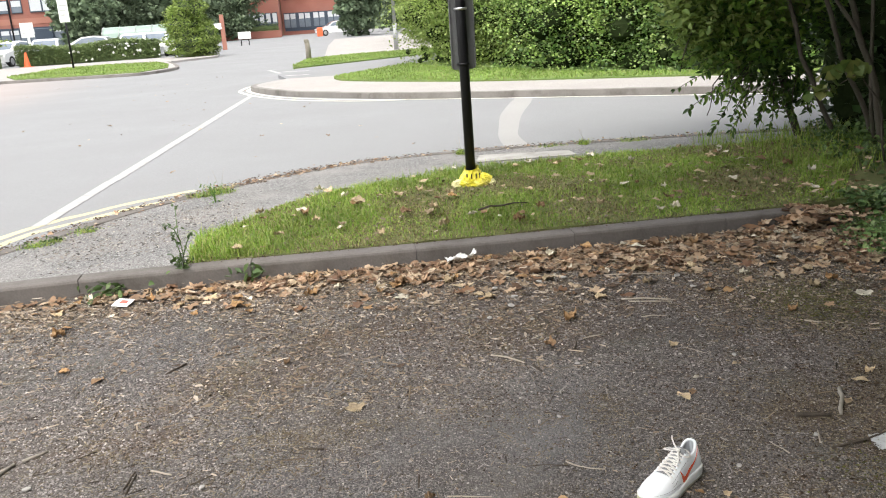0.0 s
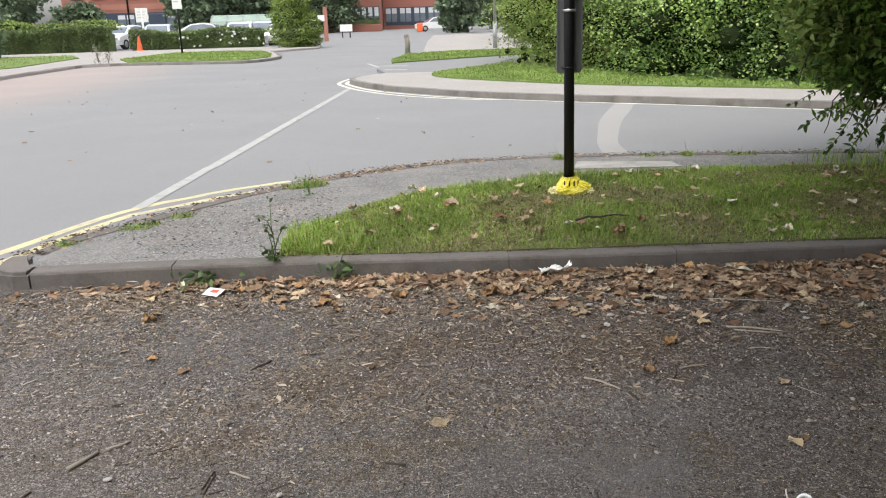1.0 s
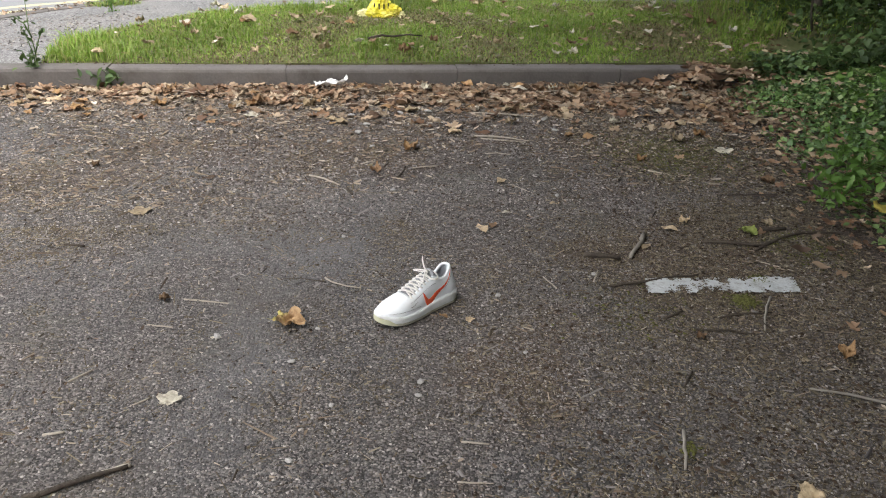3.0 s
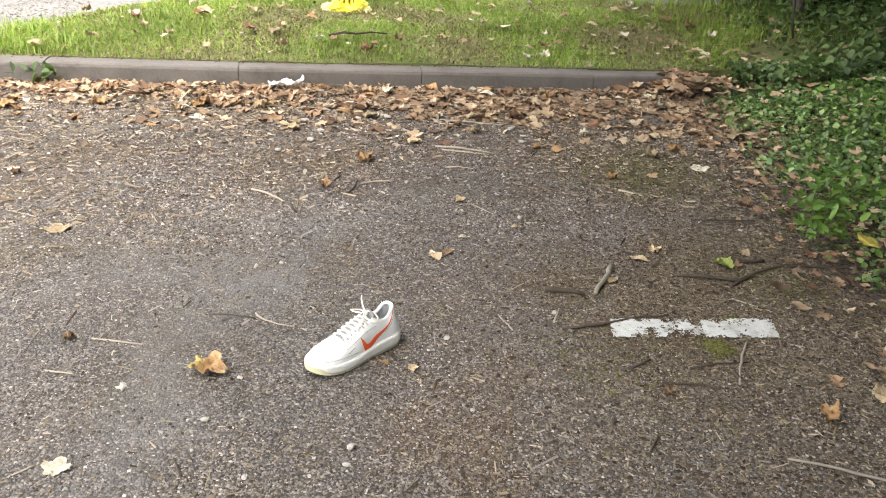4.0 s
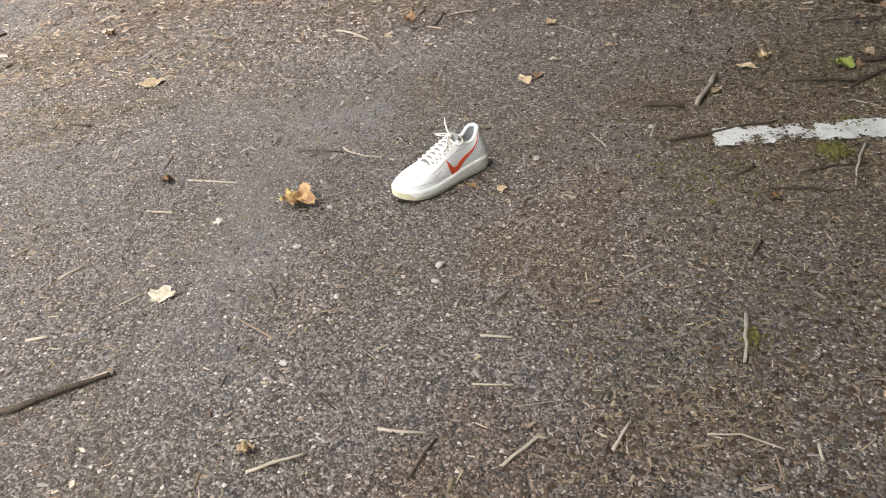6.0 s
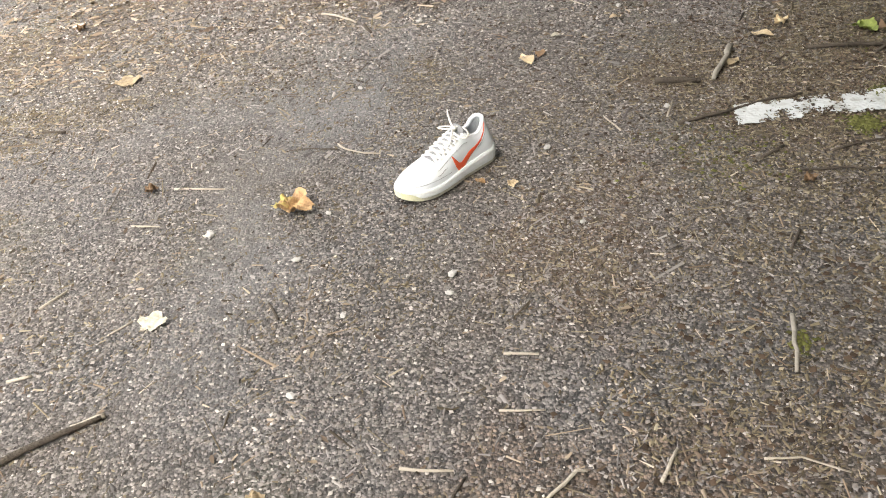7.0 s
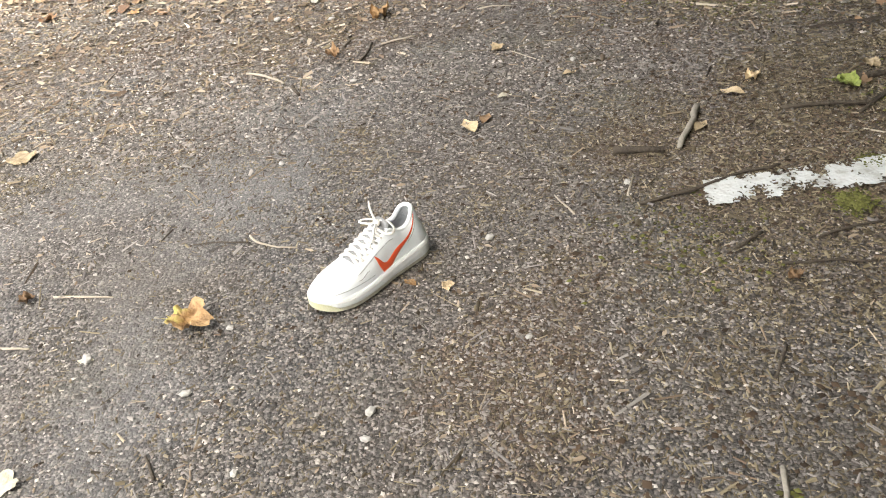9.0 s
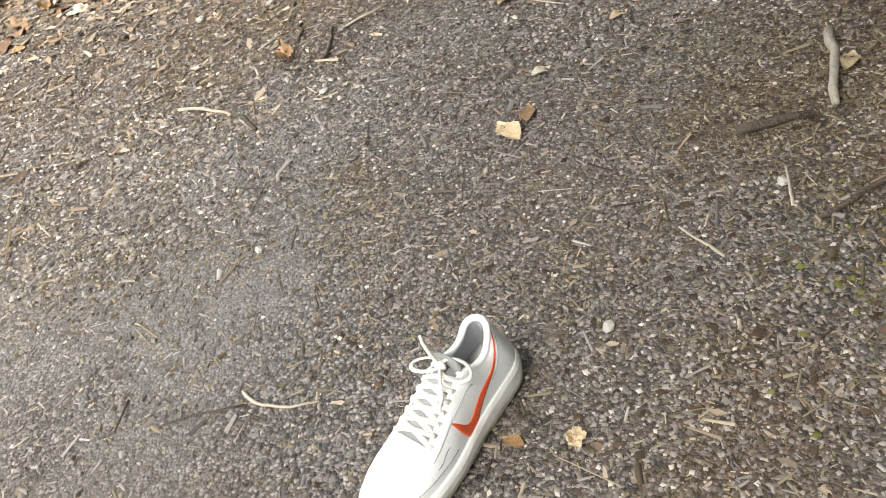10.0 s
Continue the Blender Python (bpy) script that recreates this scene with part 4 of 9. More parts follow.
# left-hand far side: kerbed lawns and pavements
left_pav = part("pavement_left", prism_bm([(-9.5, 14), (-10.9, 18.5), (-11.2, 20.4), (-11.3, 22.2), (-11.6, 25.5), (-11.6, 30.8), (-10.6, 31.6), (-7.8, 31.0), (-5.7, 30.6), (-4.9, 33), (-5.3, 36.2), (-6.2, 40.5), (-4.4, 44), (-4.6, 47), (-9, 47.5), (-25, 47.5), (-40, 46), (-60, 30), (-60, 14)], -0.1, 0.09), M["pavement_pale"])
tagged(left_pav, "pale pavement across the main road", "pavement", kind="structure")
for poly in ([(-10.2, 31.8), (-7.8, 31.2), (-5.85, 30.85), (-5.2, 33), (-5.6, 36.0), (-6.6, 40), (-9, 41.5), (-11, 41), (-11.5, 35)],
             [(-14.6, 27.2), (-13.6, 30.4), (-14.2, 38), (-16, 42), (-30, 42), (-40, 30), (-22, 24)]):
    ob = part("lawn_left", prism_bm(poly, -0.1, 0.12), M["turf_bright"])
    tagged(ob, "mown lawn beside the far pavement", "lawn", kind="structure")
    lp = scatter(poly, 7000, 23)
    tagged(blades("grass_left", np.column_stack([lp, np.full(len(lp), 0.115)]), 0.03, 0.08, 0.016, M["grass_far"], lean=1.6, seed=8), "green mown grass", "grass", kind="stuff")
kerb_run("left_kerb", smooth_line([(-9.5, 14), (-10.9, 18.5), (-11.2, 20.4), (-11.3, 22.2), (-11.6, 25.5), (-11.6, 30.4), (-10.6, 31.5), (-7.8, 30.9), (-5.7, 30.5), (-4.9, 33), (-5.3, 36.2), (-6.2, 40.5)], 40)[::1], 0.14, -0.1, 0.1, 0.915, M["kerb_pale"], "kerb across the main road, weeds along it", bevel=0.015)


# ---------------------------------------------------------------- plants on the verges
rng = np.random.default_rng(77)


def ivy_points(n, y0, y1, dmax, hmul, seed):
    r = np.random.default_rng(seed)
    y = r.uniform(y0, y1, n)
    d = r.uniform(0, 1, n) ** 0.9 * dmax
    e = np.array([bank_edge(min(v, 4.7)) for v in y])
    x = e + d - 0.12 * r.uniform(0, 1, n)
    g = np.array([noise.noise((a * 1.6, b * 1.6, 8.0)) for a, b in zip(x, y)])
    keep = r.uniform(0, 1, n) < np.clip(0.12 + d * 1.1 + g * 1.4, 0.03, 1) * np.where(y > 4.4, 0.6, 1.0)
    x, y, d, g = x[keep], y[keep], d[keep], g[keep]
    base = np.array([bank_z(a, b) if b < 4.62 else verge_z(a, b) for a, b in zip(x, y)])
    z = base + 0.015 + r.uniform(0, 1, len(x)) * (0.03 + hmul * np.clip(d, 0, 1.6) * (0.6 + 0.6 * g))
    return np.column_stack([x, y, z])


ivy_near = ivy_points(62000, 0.6, 4.62, 2.4, 0.1, 31)
ivy_near = ivy_near[np.random.default_rng(39).uniform(0, 1, len(ivy_near)) < np.clip((ivy_near[:, 1] - 0.6) / 0.8, 0, 1)]
ivy = leaf_cloud("ivy", ivy_near, 0.013, 0.035, M["ivy"], up=1.6, wide=0.9, seed=31)
tagged(leaf_cloud("ivy_patch", ivy_points(12000, -5.5, 1.3, 2.6, 0.1, 37), 0.035, 0.09, M["ivy"], up=1.6, wide=0.9, seed=37), "coarser ivy covering the bank behind", "ivy", kind="stuff")
seam = np.column_stack([rng.uniform(2.95, 5.2, 3600), rng.normal(4.6, 0.1, 3600), rng.uniform(0.05, 0.14, 3600)])
tagged(leaf_cloud("ivy_seam", seam, 0.018, 0.045, M["ivy"], up=1.4, wide=0.9, seed=38), "ivy growing over the end of the kerb", "ivy", kind="stuff")
tagged(ivy, "dark green glossy ivy creeping over the bank", "ivy", kind="stuff")
weeds = leaf_cloud("ground_weeds", ivy_points(4200, 2.2, 4.4, 1.1, 0.2, 32) + np.array([0.14, 0, 0]), 0.018, 0.048, M["nettle"], up=1.0, wide=0.6, seed=32)
tagged(weeds, "fresh green low weeds among the ivy", "weeds", kind="stuff")
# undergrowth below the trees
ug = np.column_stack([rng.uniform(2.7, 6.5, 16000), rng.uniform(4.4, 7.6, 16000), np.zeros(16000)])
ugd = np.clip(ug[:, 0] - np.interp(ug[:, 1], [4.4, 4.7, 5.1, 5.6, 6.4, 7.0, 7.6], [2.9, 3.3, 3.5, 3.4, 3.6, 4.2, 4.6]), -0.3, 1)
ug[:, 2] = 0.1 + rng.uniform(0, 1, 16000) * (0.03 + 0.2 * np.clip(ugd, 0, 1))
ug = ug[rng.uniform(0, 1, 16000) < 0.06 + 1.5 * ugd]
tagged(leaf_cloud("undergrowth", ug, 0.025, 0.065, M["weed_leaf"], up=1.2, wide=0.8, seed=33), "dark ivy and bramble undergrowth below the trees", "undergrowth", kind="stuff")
tg = np.column_stack([rng.uniform(3.1, 4.8, 1500), rng.uniform(5.2, 7.1, 1500), np.full(1500, 0.1)])
tagged(blades("long_grass", tg, 0.06, 0.2, 0.003, M["grass"], lean=1.2, seed=34), "long arching grass at the foot of the trees", "grass", kind="stuff")


def tree(name, stems, crown_parts, label, leaf_mat, leaf_lo, leaf_hi, n, seed, droop=0.2, shell=0.3, wide=0.5, bark="bark"):
    """stems: lists of (points, base radius, tip radius); crown_parts: ellipsoids for the leaves."""
    tr = thing(name, label, "tree")
    for i, (pts, r0, r1) in enumerate(stems):
        P = [Vector(p) for p in pts]
        fine = []
        for a, b in zip(P, P[1:]):
            for k in range(4):
                q = a.lerp(b, k / 4)
                fine.append(q + Vector((noise.noise(q * 3 + Vector((i, 0, 0))), noise.noise(q * 3 + Vector((0, i, 4))), 0)) * 0.03)
        fine.append(P[-1])
        rr = [r0 + (r1 - r0) * k / (len(fine) - 1) for k in range(len(fine))]
        tube("trunk" if i == 0 else "limb", fine, rr, M[bark], tr, 8)
    pts = clumps(crown_parts, n, seed, shell)
    pts = pts[pts[:, 2] > 0.12]
    leaf_cloud("crown", pts, leaf_lo, leaf_hi, leaf_mat, tr, up=0.5, wide=wide, droop=droop, seed=seed, plain=leaf_lo > 0.09)
    return tr


# the clump of young trees at the end of the verge
elm = tree("elm_tree", [([(4.24, 7.2, 0.05), (4.11, 7.2, 0.53), (3.99, 7.2, 0.84), (3.79, 7.2, 1.3), (3.5, 7.1, 2.3), (3.3, 6.9, 3.6)], 0.036, 0.022),
                  ([(3.9, 7.2, 1.05), (3.5, 7.05, 1.3), (3.1, 6.95, 1.15), (2.95, 6.9, 0.75)], 0.014, 0.004),
                  ([(4.02, 7.2, 0.75), (3.6, 7.1, 0.85), (3.3, 7.0, 0.6), (3.2, 6.9, 0.35)], 0.01, 0.003)],
     [(3.6, 7.1, 1.2, 0.55, 0.5, 0.42), (4.1, 7.3, 1.15, 0.5, 0.5, 0.45), (3.3, 7.0, 0.88, 0.25, 0.3, 0.2), (3.75, 7.1, 0.8, 0.35, 0.35, 0.3), (4.1, 7.1, 0.55, 0.25, 0.25, 0.3), (3.45, 7.1, 1.8, 0.65, 0.7, 0.6), (3.9, 7.4, 1.4, 0.6, 0.6, 0.7), (3.4, 6.9, 3.0, 1.1, 1.0, 0.9), (3.3, 7.0, 1.45, 0.4, 0.45, 0.3)],
     "young elm with drooping leafy twigs over the pavement", M["elm_leaf"], 0.045, 0.1, 14000, 41, 0.35)
# Left and upper elm leaves get paler material: skylight on them painted in.
leaf_cloud("sky_lit_growth", clumps([(3.18, 7.0, 1.1, 0.3, 0.3, 0.3), (3.05, 7.0, 1.35, 0.3, 0.3, 0.3), (3.4, 7.0, 1.0, 0.25, 0.25, 0.3), (3.4, 7.0, 1.45, 0.4, 0.3, 0.35), (3.7, 6.85, 1.3, 0.35, 0.2, 0.35)], 3200, 141, 0.3), 0.045, 0.095, M["light_leaf"], elm, up=0.5, wide=0.5, droop=0.3, seed=141)


def spray(points, pairs, seed, parent):
    """A hanging twig with pointed leaves in pairs along it."""
    r = random.Random(seed)
    P = [Vector(p) for p in points]
    tube("spray_twig", P, [0.005, 0.004, 0.003, 0.002][:len(P)], M["twig"], parent, 5)
    verts, faces = [], []
    for k in range(pairs * 2):
        u = (k // 2 + 0.6) / pairs * (len(P) - 1)
        i = min(len(P) - 2, int(u))
        c = P[i].lerp(P[i + 1], u - i)
        run = (P[i + 1] - P[i]).normalized()
        side = run.cross(Vector((0.2, -1, 0.3))).normalized() * (1 if k % 2 else -1)
        d = (side * r.uniform(0.1, 1.0) + run * r.uniform(-0.1, 1.0) + Vector((r.uniform(-0.3, 0.3), r.uniform(-0.9, 0.9), r.uniform(-0.7, 0.1)))).normalized()
        w = d.cross(Vector((r.uniform(-0.4, 0.4), -0.6, 0.8))).normalized()
        up = w.cross(d)
        ln = r.uniform(0.03, 0.09)
        b = len(verts)
        verts += [c, c + d * ln * 0.35 + w * ln * 0.22 + up * 0.004, c + d * ln * 0.7 + w * ln * 0.15, c + d * ln - up * 0.006, c + d * ln * 0.7 - w * ln * 0.15, c + d * ln * 0.35 - w * ln * 0.22 + up * 0.004]
        faces += [(b, b + 1, b + 2, b + 3), (b, b + 3, b + 4, b + 5)]
    mesh_object("spray_leaves", verts, faces, M["elm_leaf"], parent)


for k, pts in enumerate(([(3.45, 7.0, 0.85), (3.28, 6.95, 0.74), (3.08, 6.9, 0.68), (2.88, 6.88, 0.59)], [(3.5, 7.0, 0.75), (3.35, 6.95, 0.6), (3.18, 6.9, 0.52), (3.02, 6.9, 0.42)], [(3.55, 7.0, 0.68), (3.43, 6.92, 0.48), (3.33, 6.9, 0.32), (3.23, 6.9, 0.19)],
                         [(3.75, 7.0, 0.6), (3.62, 6.95, 0.42), (3.5, 6.9, 0.3), (3.42, 6.9, 0.2)], [(3.88, 7.0, 0.62), (3.85, 6.95, 0.45), (3.82, 6.9, 0.3), (3.79, 6.9, 0.18)], [(3.3, 7.0, 0.95), (3.12, 6.95, 0.9), (3.0, 6.9, 0.84), (2.9, 6.9, 0.8)], [(3.62, 7.1, 0.75), (3.52, 7.1, 0.62), (3.4, 7.1, 0.55), (3.28, 7.1, 0.45)],
                         [(4.05, 6.9, 0.7), (4.0, 6.9, 0.5), (3.97, 6.85, 0.36), (3.96, 6.8, 0.26)])):
    spray(pts, 12, 300 + k, elm)
    for j in range(3):
        q = [Vector(p) for p in pts]
        o = Vector((0.05 + 0.08 * j, 0.1 * j - 0.1, 0.04 - 0.05 * ((j + k) % 3)))
        bend = 0.05 * ((k * 5 + j * 3) % 4 - 1.5)
        spray([q[0] + o, q[1] + o + Vector((bend * 0.4, 0, 0)), q[1].lerp(q[2], 0.8) + o + Vector((bend, 0, -0.02 * j))], 8, 340 + k * 5 + j, elm)
tree("ash_tree", [([(4.22, 6.6, 0.05), (4.19, 6.6, 0.22), (4.02, 6.6, 0.51), (3.9, 6.6, 0.8), (3.82, 6.6, 1.05), (3.74, 6.6, 1.28), (3.4, 6.4, 2.6), (2.9, 6.0, 4.6)], 0.023, 0.016)],
     [(3.0, 6.0, 4.4, 1.6, 1.5, 1.0), (4.3, 7.0, 3.0, 1.2, 1.0, 1.0), (4.6, 7.0, 1.4, 0.5, 0.5, 0.8)],
     "slender ash stem leaning over the verge", M["tree_leaf"], 0.06, 0.11, 4200, 42)
tree("sycamore_sapling", [([(4.32, 6.2, 0.03), (4.29, 6.2, 0.16), (4.15, 6.2, 0.46), (3.99, 6.2, 0.81), (3.88, 6.2, 1.05), (3.81, 6.2, 1.27), (3.6, 6.0, 2.4), (3.1, 5.4, 4.5)], 0.024, 0.015)],
     [(3.1, 5.2, 4.6, 1.7, 1.6, 1.0), (4.4, 6.0, 2.6, 1.1, 1.0, 0.8)],
     "slender sycamore stem at the end of the verge", M["tree_leaf"], 0.08, 0.14, 3600, 43)
# The last four crown clumps hang out of view, added to shade the verge.
tree("forked_tree", [([(4.12, 5.8, 0.0), (4.09, 5.8, 0.2), (4.01, 5.8, 0.59), (3.87, 5.8, 0.93), (3.72, 5.8, 1.26), (3.4, 5.6, 2.4), (2.8, 4.6, 4.8)], 0.03, 0.016),
                     ([(3.87, 5.8, 0.93), (3.78, 5.8, 1.06), (3.6, 5.8, 1.3), (3.5, 5.8, 2.6)], 0.018, 0.01),
                     ([(4.3, 6.0, 0.0), (4.18, 6.0, 0.1), (4.11, 6.0, 0.4), (4.1, 6.1, 1.6)], 0.02, 0.014)],
     [(2.7, 4.4, 4.9, 1.9, 1.8, 1.1), (4.6, 5.4, 2.4, 1.2, 1.0, 0.9), (2.9, 5.2, 2.9, 0.8, 0.9, 0.3), (2.6, 6.2, 2.8, 0.7, 0.7, 0.3), (3.3, 6.3, 2.5, 0.7, 0.7, 0.3), (4.2, 6.3, 2.3, 0.9, 1.0, 0.45)],
     "forked young tree with grey-brown bark beside the bank", M["tree_leaf"], 0.08, 0.15, 6000, 44)
# Crown above the view, added to darken the right side.
canopy = [(4.9, 7.0, 3.2, 1.0, 1.0, 0.9), (5.6, 6.0, 5.0, 1.9, 2.0, 1.6), (7.2, 8.0, 4.0, 2.0, 1.8, 2.2), (5.8, 3.8, 5.6, 1.7, 1.9, 1.6)]
sycamore = tree("verge_shade_tree", [([(5.3, 6.3, 0.0), (5.25, 6.2, 1.5), (5.1, 6.1, 4.5)], 0.16, 0.08), ([(5.2, 6.2, 2.2), (4.2, 5.6, 3.6), (3.4, 5.1, 4.2)], 0.07, 0.03)],
     canopy, "unseen broad crown on a trunk, added to shade the verge", M["tree_leaf"], 0.1, 0.2, 13000, 48, 0.3, 0.6, 0.9)
# Plain dark shells inside the crown, standing for its shaded depth.
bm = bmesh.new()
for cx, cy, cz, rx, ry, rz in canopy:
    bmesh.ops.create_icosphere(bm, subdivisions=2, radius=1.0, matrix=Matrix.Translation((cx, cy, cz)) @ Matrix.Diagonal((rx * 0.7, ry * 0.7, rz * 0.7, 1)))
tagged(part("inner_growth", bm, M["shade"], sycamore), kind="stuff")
# a sprig of yellowing maple leaves hanging in front of the stems
sp = tree("maple_shoot", [([(3.75, 5.3, 0.15), (3.6, 5.25, 0.6), (3.42, 5.2, 0.8), (3.15, 5.15, 0.7)], 0.008, 0.003)],
          [(3.3, 5.2, 0.8, 0.14, 0.14, 0.06), (3.17, 5.18, 0.69, 0.09, 0.1, 0.05), (3.42, 5.22, 0.82, 0.1, 0.1, 0.06)],
          "maple shoot with yellowing leaves below the trees", M["maple_leaf"], 0.05, 0.095, 46, 45, 0.5, wide=0.95)
# dense growth behind the stems
thicket = thing("thicket", "dark dense thicket of holly and ivy behind the stems", "bushes")
# The first four clumps are unseen, added to block sky from the right.
tb = [(5.4, 1.2, 3.2, 1.4, 1.7, 1.6), (5.0, -1.4, 3.0, 1.6, 1.8, 2.2), (5.9, 3.4, 3.6, 1.3, 1.3, 1.3), (4.8, -4.5, 2.6, 1.6, 1.8, 2.4), (5.9, 7.3, 1.0, 1.0, 0.7, 1.3), (6.0, 5.8, 1.0, 1.1, 1.0, 1.3), (5.7, 4.4, 1.2, 1.0, 1.0, 1.4), (5.4, 2.8, 1.0, 0.9, 1.0, 1.2), (7.0, 6.6, 2.0, 1.5, 1.3, 1.8), (5.9, 4.0, 2.6, 1.4, 1.8, 1.2), (5.2, 1.2, 1.2, 1.0, 1.1, 1.4), (5.2, 5.0, 0.6, 0.5, 0.6, 0.6), (5.35, 6.4, 0.7, 0.5, 0.6, 0.7), (5.2, 7.9, 1.5, 0.7, 0.5, 1.1), (5.9, 7.9, 1.2, 0.8, 0.5, 1.3), (5.0, 7.6, 2.7, 0.9, 0.6, 1.0), (4.9, 6.9, 1.4, 0.45, 0.4, 0.9), (4.7, 6.3, 1.8, 0.4, 0.4, 0.9), (5.2, 6.9, 0.6, 0.5, 0.5, 0.6), (4.95, 7.55, 0.5, 0.35, 0.35, 0.5), (4.7, 6.5, 0.35, 0.35, 0.4, 0.4), (4.75, 7.1, 0.5, 0.3, 0.3, 0.5), (4.9, 5.9, 0.7, 0.35, 0.35, 0.7), (5.0, 5.3, 0.9, 0.35, 0.35, 0.8)]
pts = clumps(tb, 27000, 46, 0.7)
leaf_cloud("foliage", pts[pts[:, 2] > 0.05], 0.05, 0.12, M["tree_leaf"], thicket, up=0.5, wide=0.6, seed=46, plain=True)
# Dark shells paint the shade within the thicket.
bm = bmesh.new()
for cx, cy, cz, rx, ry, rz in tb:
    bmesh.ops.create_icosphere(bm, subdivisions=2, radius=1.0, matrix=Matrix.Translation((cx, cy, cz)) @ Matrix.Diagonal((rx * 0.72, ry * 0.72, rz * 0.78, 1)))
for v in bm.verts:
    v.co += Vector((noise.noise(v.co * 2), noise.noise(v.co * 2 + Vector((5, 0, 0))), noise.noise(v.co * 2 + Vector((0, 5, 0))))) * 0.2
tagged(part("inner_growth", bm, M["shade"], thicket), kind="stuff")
# unseen tree, its crown added to shade the car park's right half
roof = [(5.6, -1.5, 7.5, 3.2, 3.2, 2.0), (3.2, -0.8, 5.6, 2.2, 2.4, 0.9), (4.2, 2.0, 5.6, 2.2, 1.8, 0.9), (2.4, -3.8, 6.0, 2.6, 2.4, 0.9), (6.0, 2.5, 5.6, 2.0, 2.2, 1.6), (2.4, 0.8, 4.7, 1.4, 1.8, 0.55), (2.6, -2.2, 4.9, 1.9, 1.6, 0.6), (3.0, -0.4, 3.5, 1.1, 1.3, 0.4), (1.15, 3.5, 4.2, 0.55, 0.7, 0.2), (1.4, 2.4, 4.3, 0.9, 1.0, 0.25), (1.2, 1.2, 4.4, 1.0, 0.9, 0.25), (0.7, 2.9, 4.6, 0.8, 0.8, 0.25), (0.6, -2.4, 5.6, 1.6, 2.0, 0.6), (0.9, 0.4, 5.4, 1.0, 1.6, 0.5), (-0.6, -5.0, 6.0, 2.2, 2.0, 0.8), (0.5, 1.8, 4.9, 1.3, 1.5, 0.5), (0.2, -1.0, 5.0, 1.4, 1.8, 0.5), (1.0, 3.8, 4.9, 1.3, 1.3, 0.5)]
plane = tree("car_park_shade_tree", [([(6.2, -1.5, -0.1), (6.1, -1.5, 1.5), (5.9, -1.4, 4.0), (5.4, -1.0, 7.5)], 0.32, 0.16),
                    ([(6.0, -1.45, 3.4), (4.2, -0.8, 5.0), (1.8, -0.4, 5.5), (0.4, 0.2, 5.6)], 0.15, 0.05),
                    ([(5.7, -1.2, 4.2), (5.0, 1.2, 5.2), (3.0, 3.0, 5.0)], 0.11, 0.04)],
     roof, "unseen tree with a spreading crown added to shade the car park", M["tree_leaf"], 0.14, 0.26, 18000, 47, 0.3, 0.4, 0.9)
# Dark solid shells close the crown and stand for its inner shade.
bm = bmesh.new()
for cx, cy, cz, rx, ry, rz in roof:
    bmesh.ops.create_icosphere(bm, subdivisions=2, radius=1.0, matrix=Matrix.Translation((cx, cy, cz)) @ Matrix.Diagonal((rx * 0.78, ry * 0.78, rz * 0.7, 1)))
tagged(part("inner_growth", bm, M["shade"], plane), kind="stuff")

# unseen leafy mass behind the car park, added to block low sky light
wood = thing("unseen_sky_blocker", "unseen leafy mass added behind to block light from there", "bushes")
wc = [(0.6 + 1.3 * k, -3.6 - 0.5 * (k % 2), z, 1.1, 0.9, 1.1) for k in range(5) for z in (0.8, 2.3, 3.7)]
wp = clumps(wc, 9000, 49, 0.7)
leaf_cloud("foliage", wp[wp[:, 2] > 0.05], 0.1, 0.2, M["tree_leaf"], wood, up=0.5, wide=0.7, seed=49, plain=True)
# Dark shells make the leafy mass opaque.
bm = bmesh.new()
for cx, cy, cz, rx, ry, rz in wc:
    bmesh.ops.create_icosphere(bm, subdivisions=1, radius=1.0, matrix=Matrix.Translation((cx, cy, max(cz, rz * 0.8))) @ Matrix.Diagonal((rx * 0.8, ry * 0.8, rz * 0.8, 1)))
tagged(part("inner_growth", bm, M["shade"], wood), kind="stuff")

# bramble bank across the side road
bb = thing("bramble_bank", "tall bank of brambles and ivy across the side road", "hedge")
cl = []
r2 = np.random.default_rng(51)
for i, (x, y) in enumerate(HEDGE_BASE):
    if x > 9.5:
        continue
    nx, ny = 0.62, 0.78
    for z, d, r in ((0.25, 0.35, 0.4), (0.4, 0.75, 0.6), (1.0, 0.9, 0.75), (1.5, 1.15, 0.8), (1.8, 1.5, 0.85), (2.3, 1.8, 0.9), (2.7, 2.2, 1.0), (3.6, 3.0, 1.1)):
        j = r2.uniform(-0.6, 0.6, 3)
        s = r2.uniform(0.55, 1.35)
        cl.append((x + nx * d + j[0], y + ny * d + j[1], z + 0.5 * j[2], r * s, r * s, r * s * 0.9))
pts = clumps(cl, 150000, 52, 0.56)
pts = pts[pts[:, 2] > 0.1]
young = pts[:, 1] + 0.8 * np.sin(pts[:, 2] * 3) > 19.3
# Uneven patches, more of them high up, take the lit leaf copy.
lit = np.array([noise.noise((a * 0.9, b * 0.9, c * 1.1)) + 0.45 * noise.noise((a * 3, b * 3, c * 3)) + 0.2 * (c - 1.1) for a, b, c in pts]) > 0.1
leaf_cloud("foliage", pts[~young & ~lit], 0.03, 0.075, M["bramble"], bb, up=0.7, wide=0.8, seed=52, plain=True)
leaf_cloud("lit_foliage", pts[~young & lit], 0.03, 0.075, M["bramble_lit"], bb, up=0.7, wide=0.8, seed=54, plain=True)
leaf_cloud("young_growth", pts[young], 0.035, 0.095, M["light_leaf"], bb, up=0.5, wide=0.5, seed=53, plain=True)
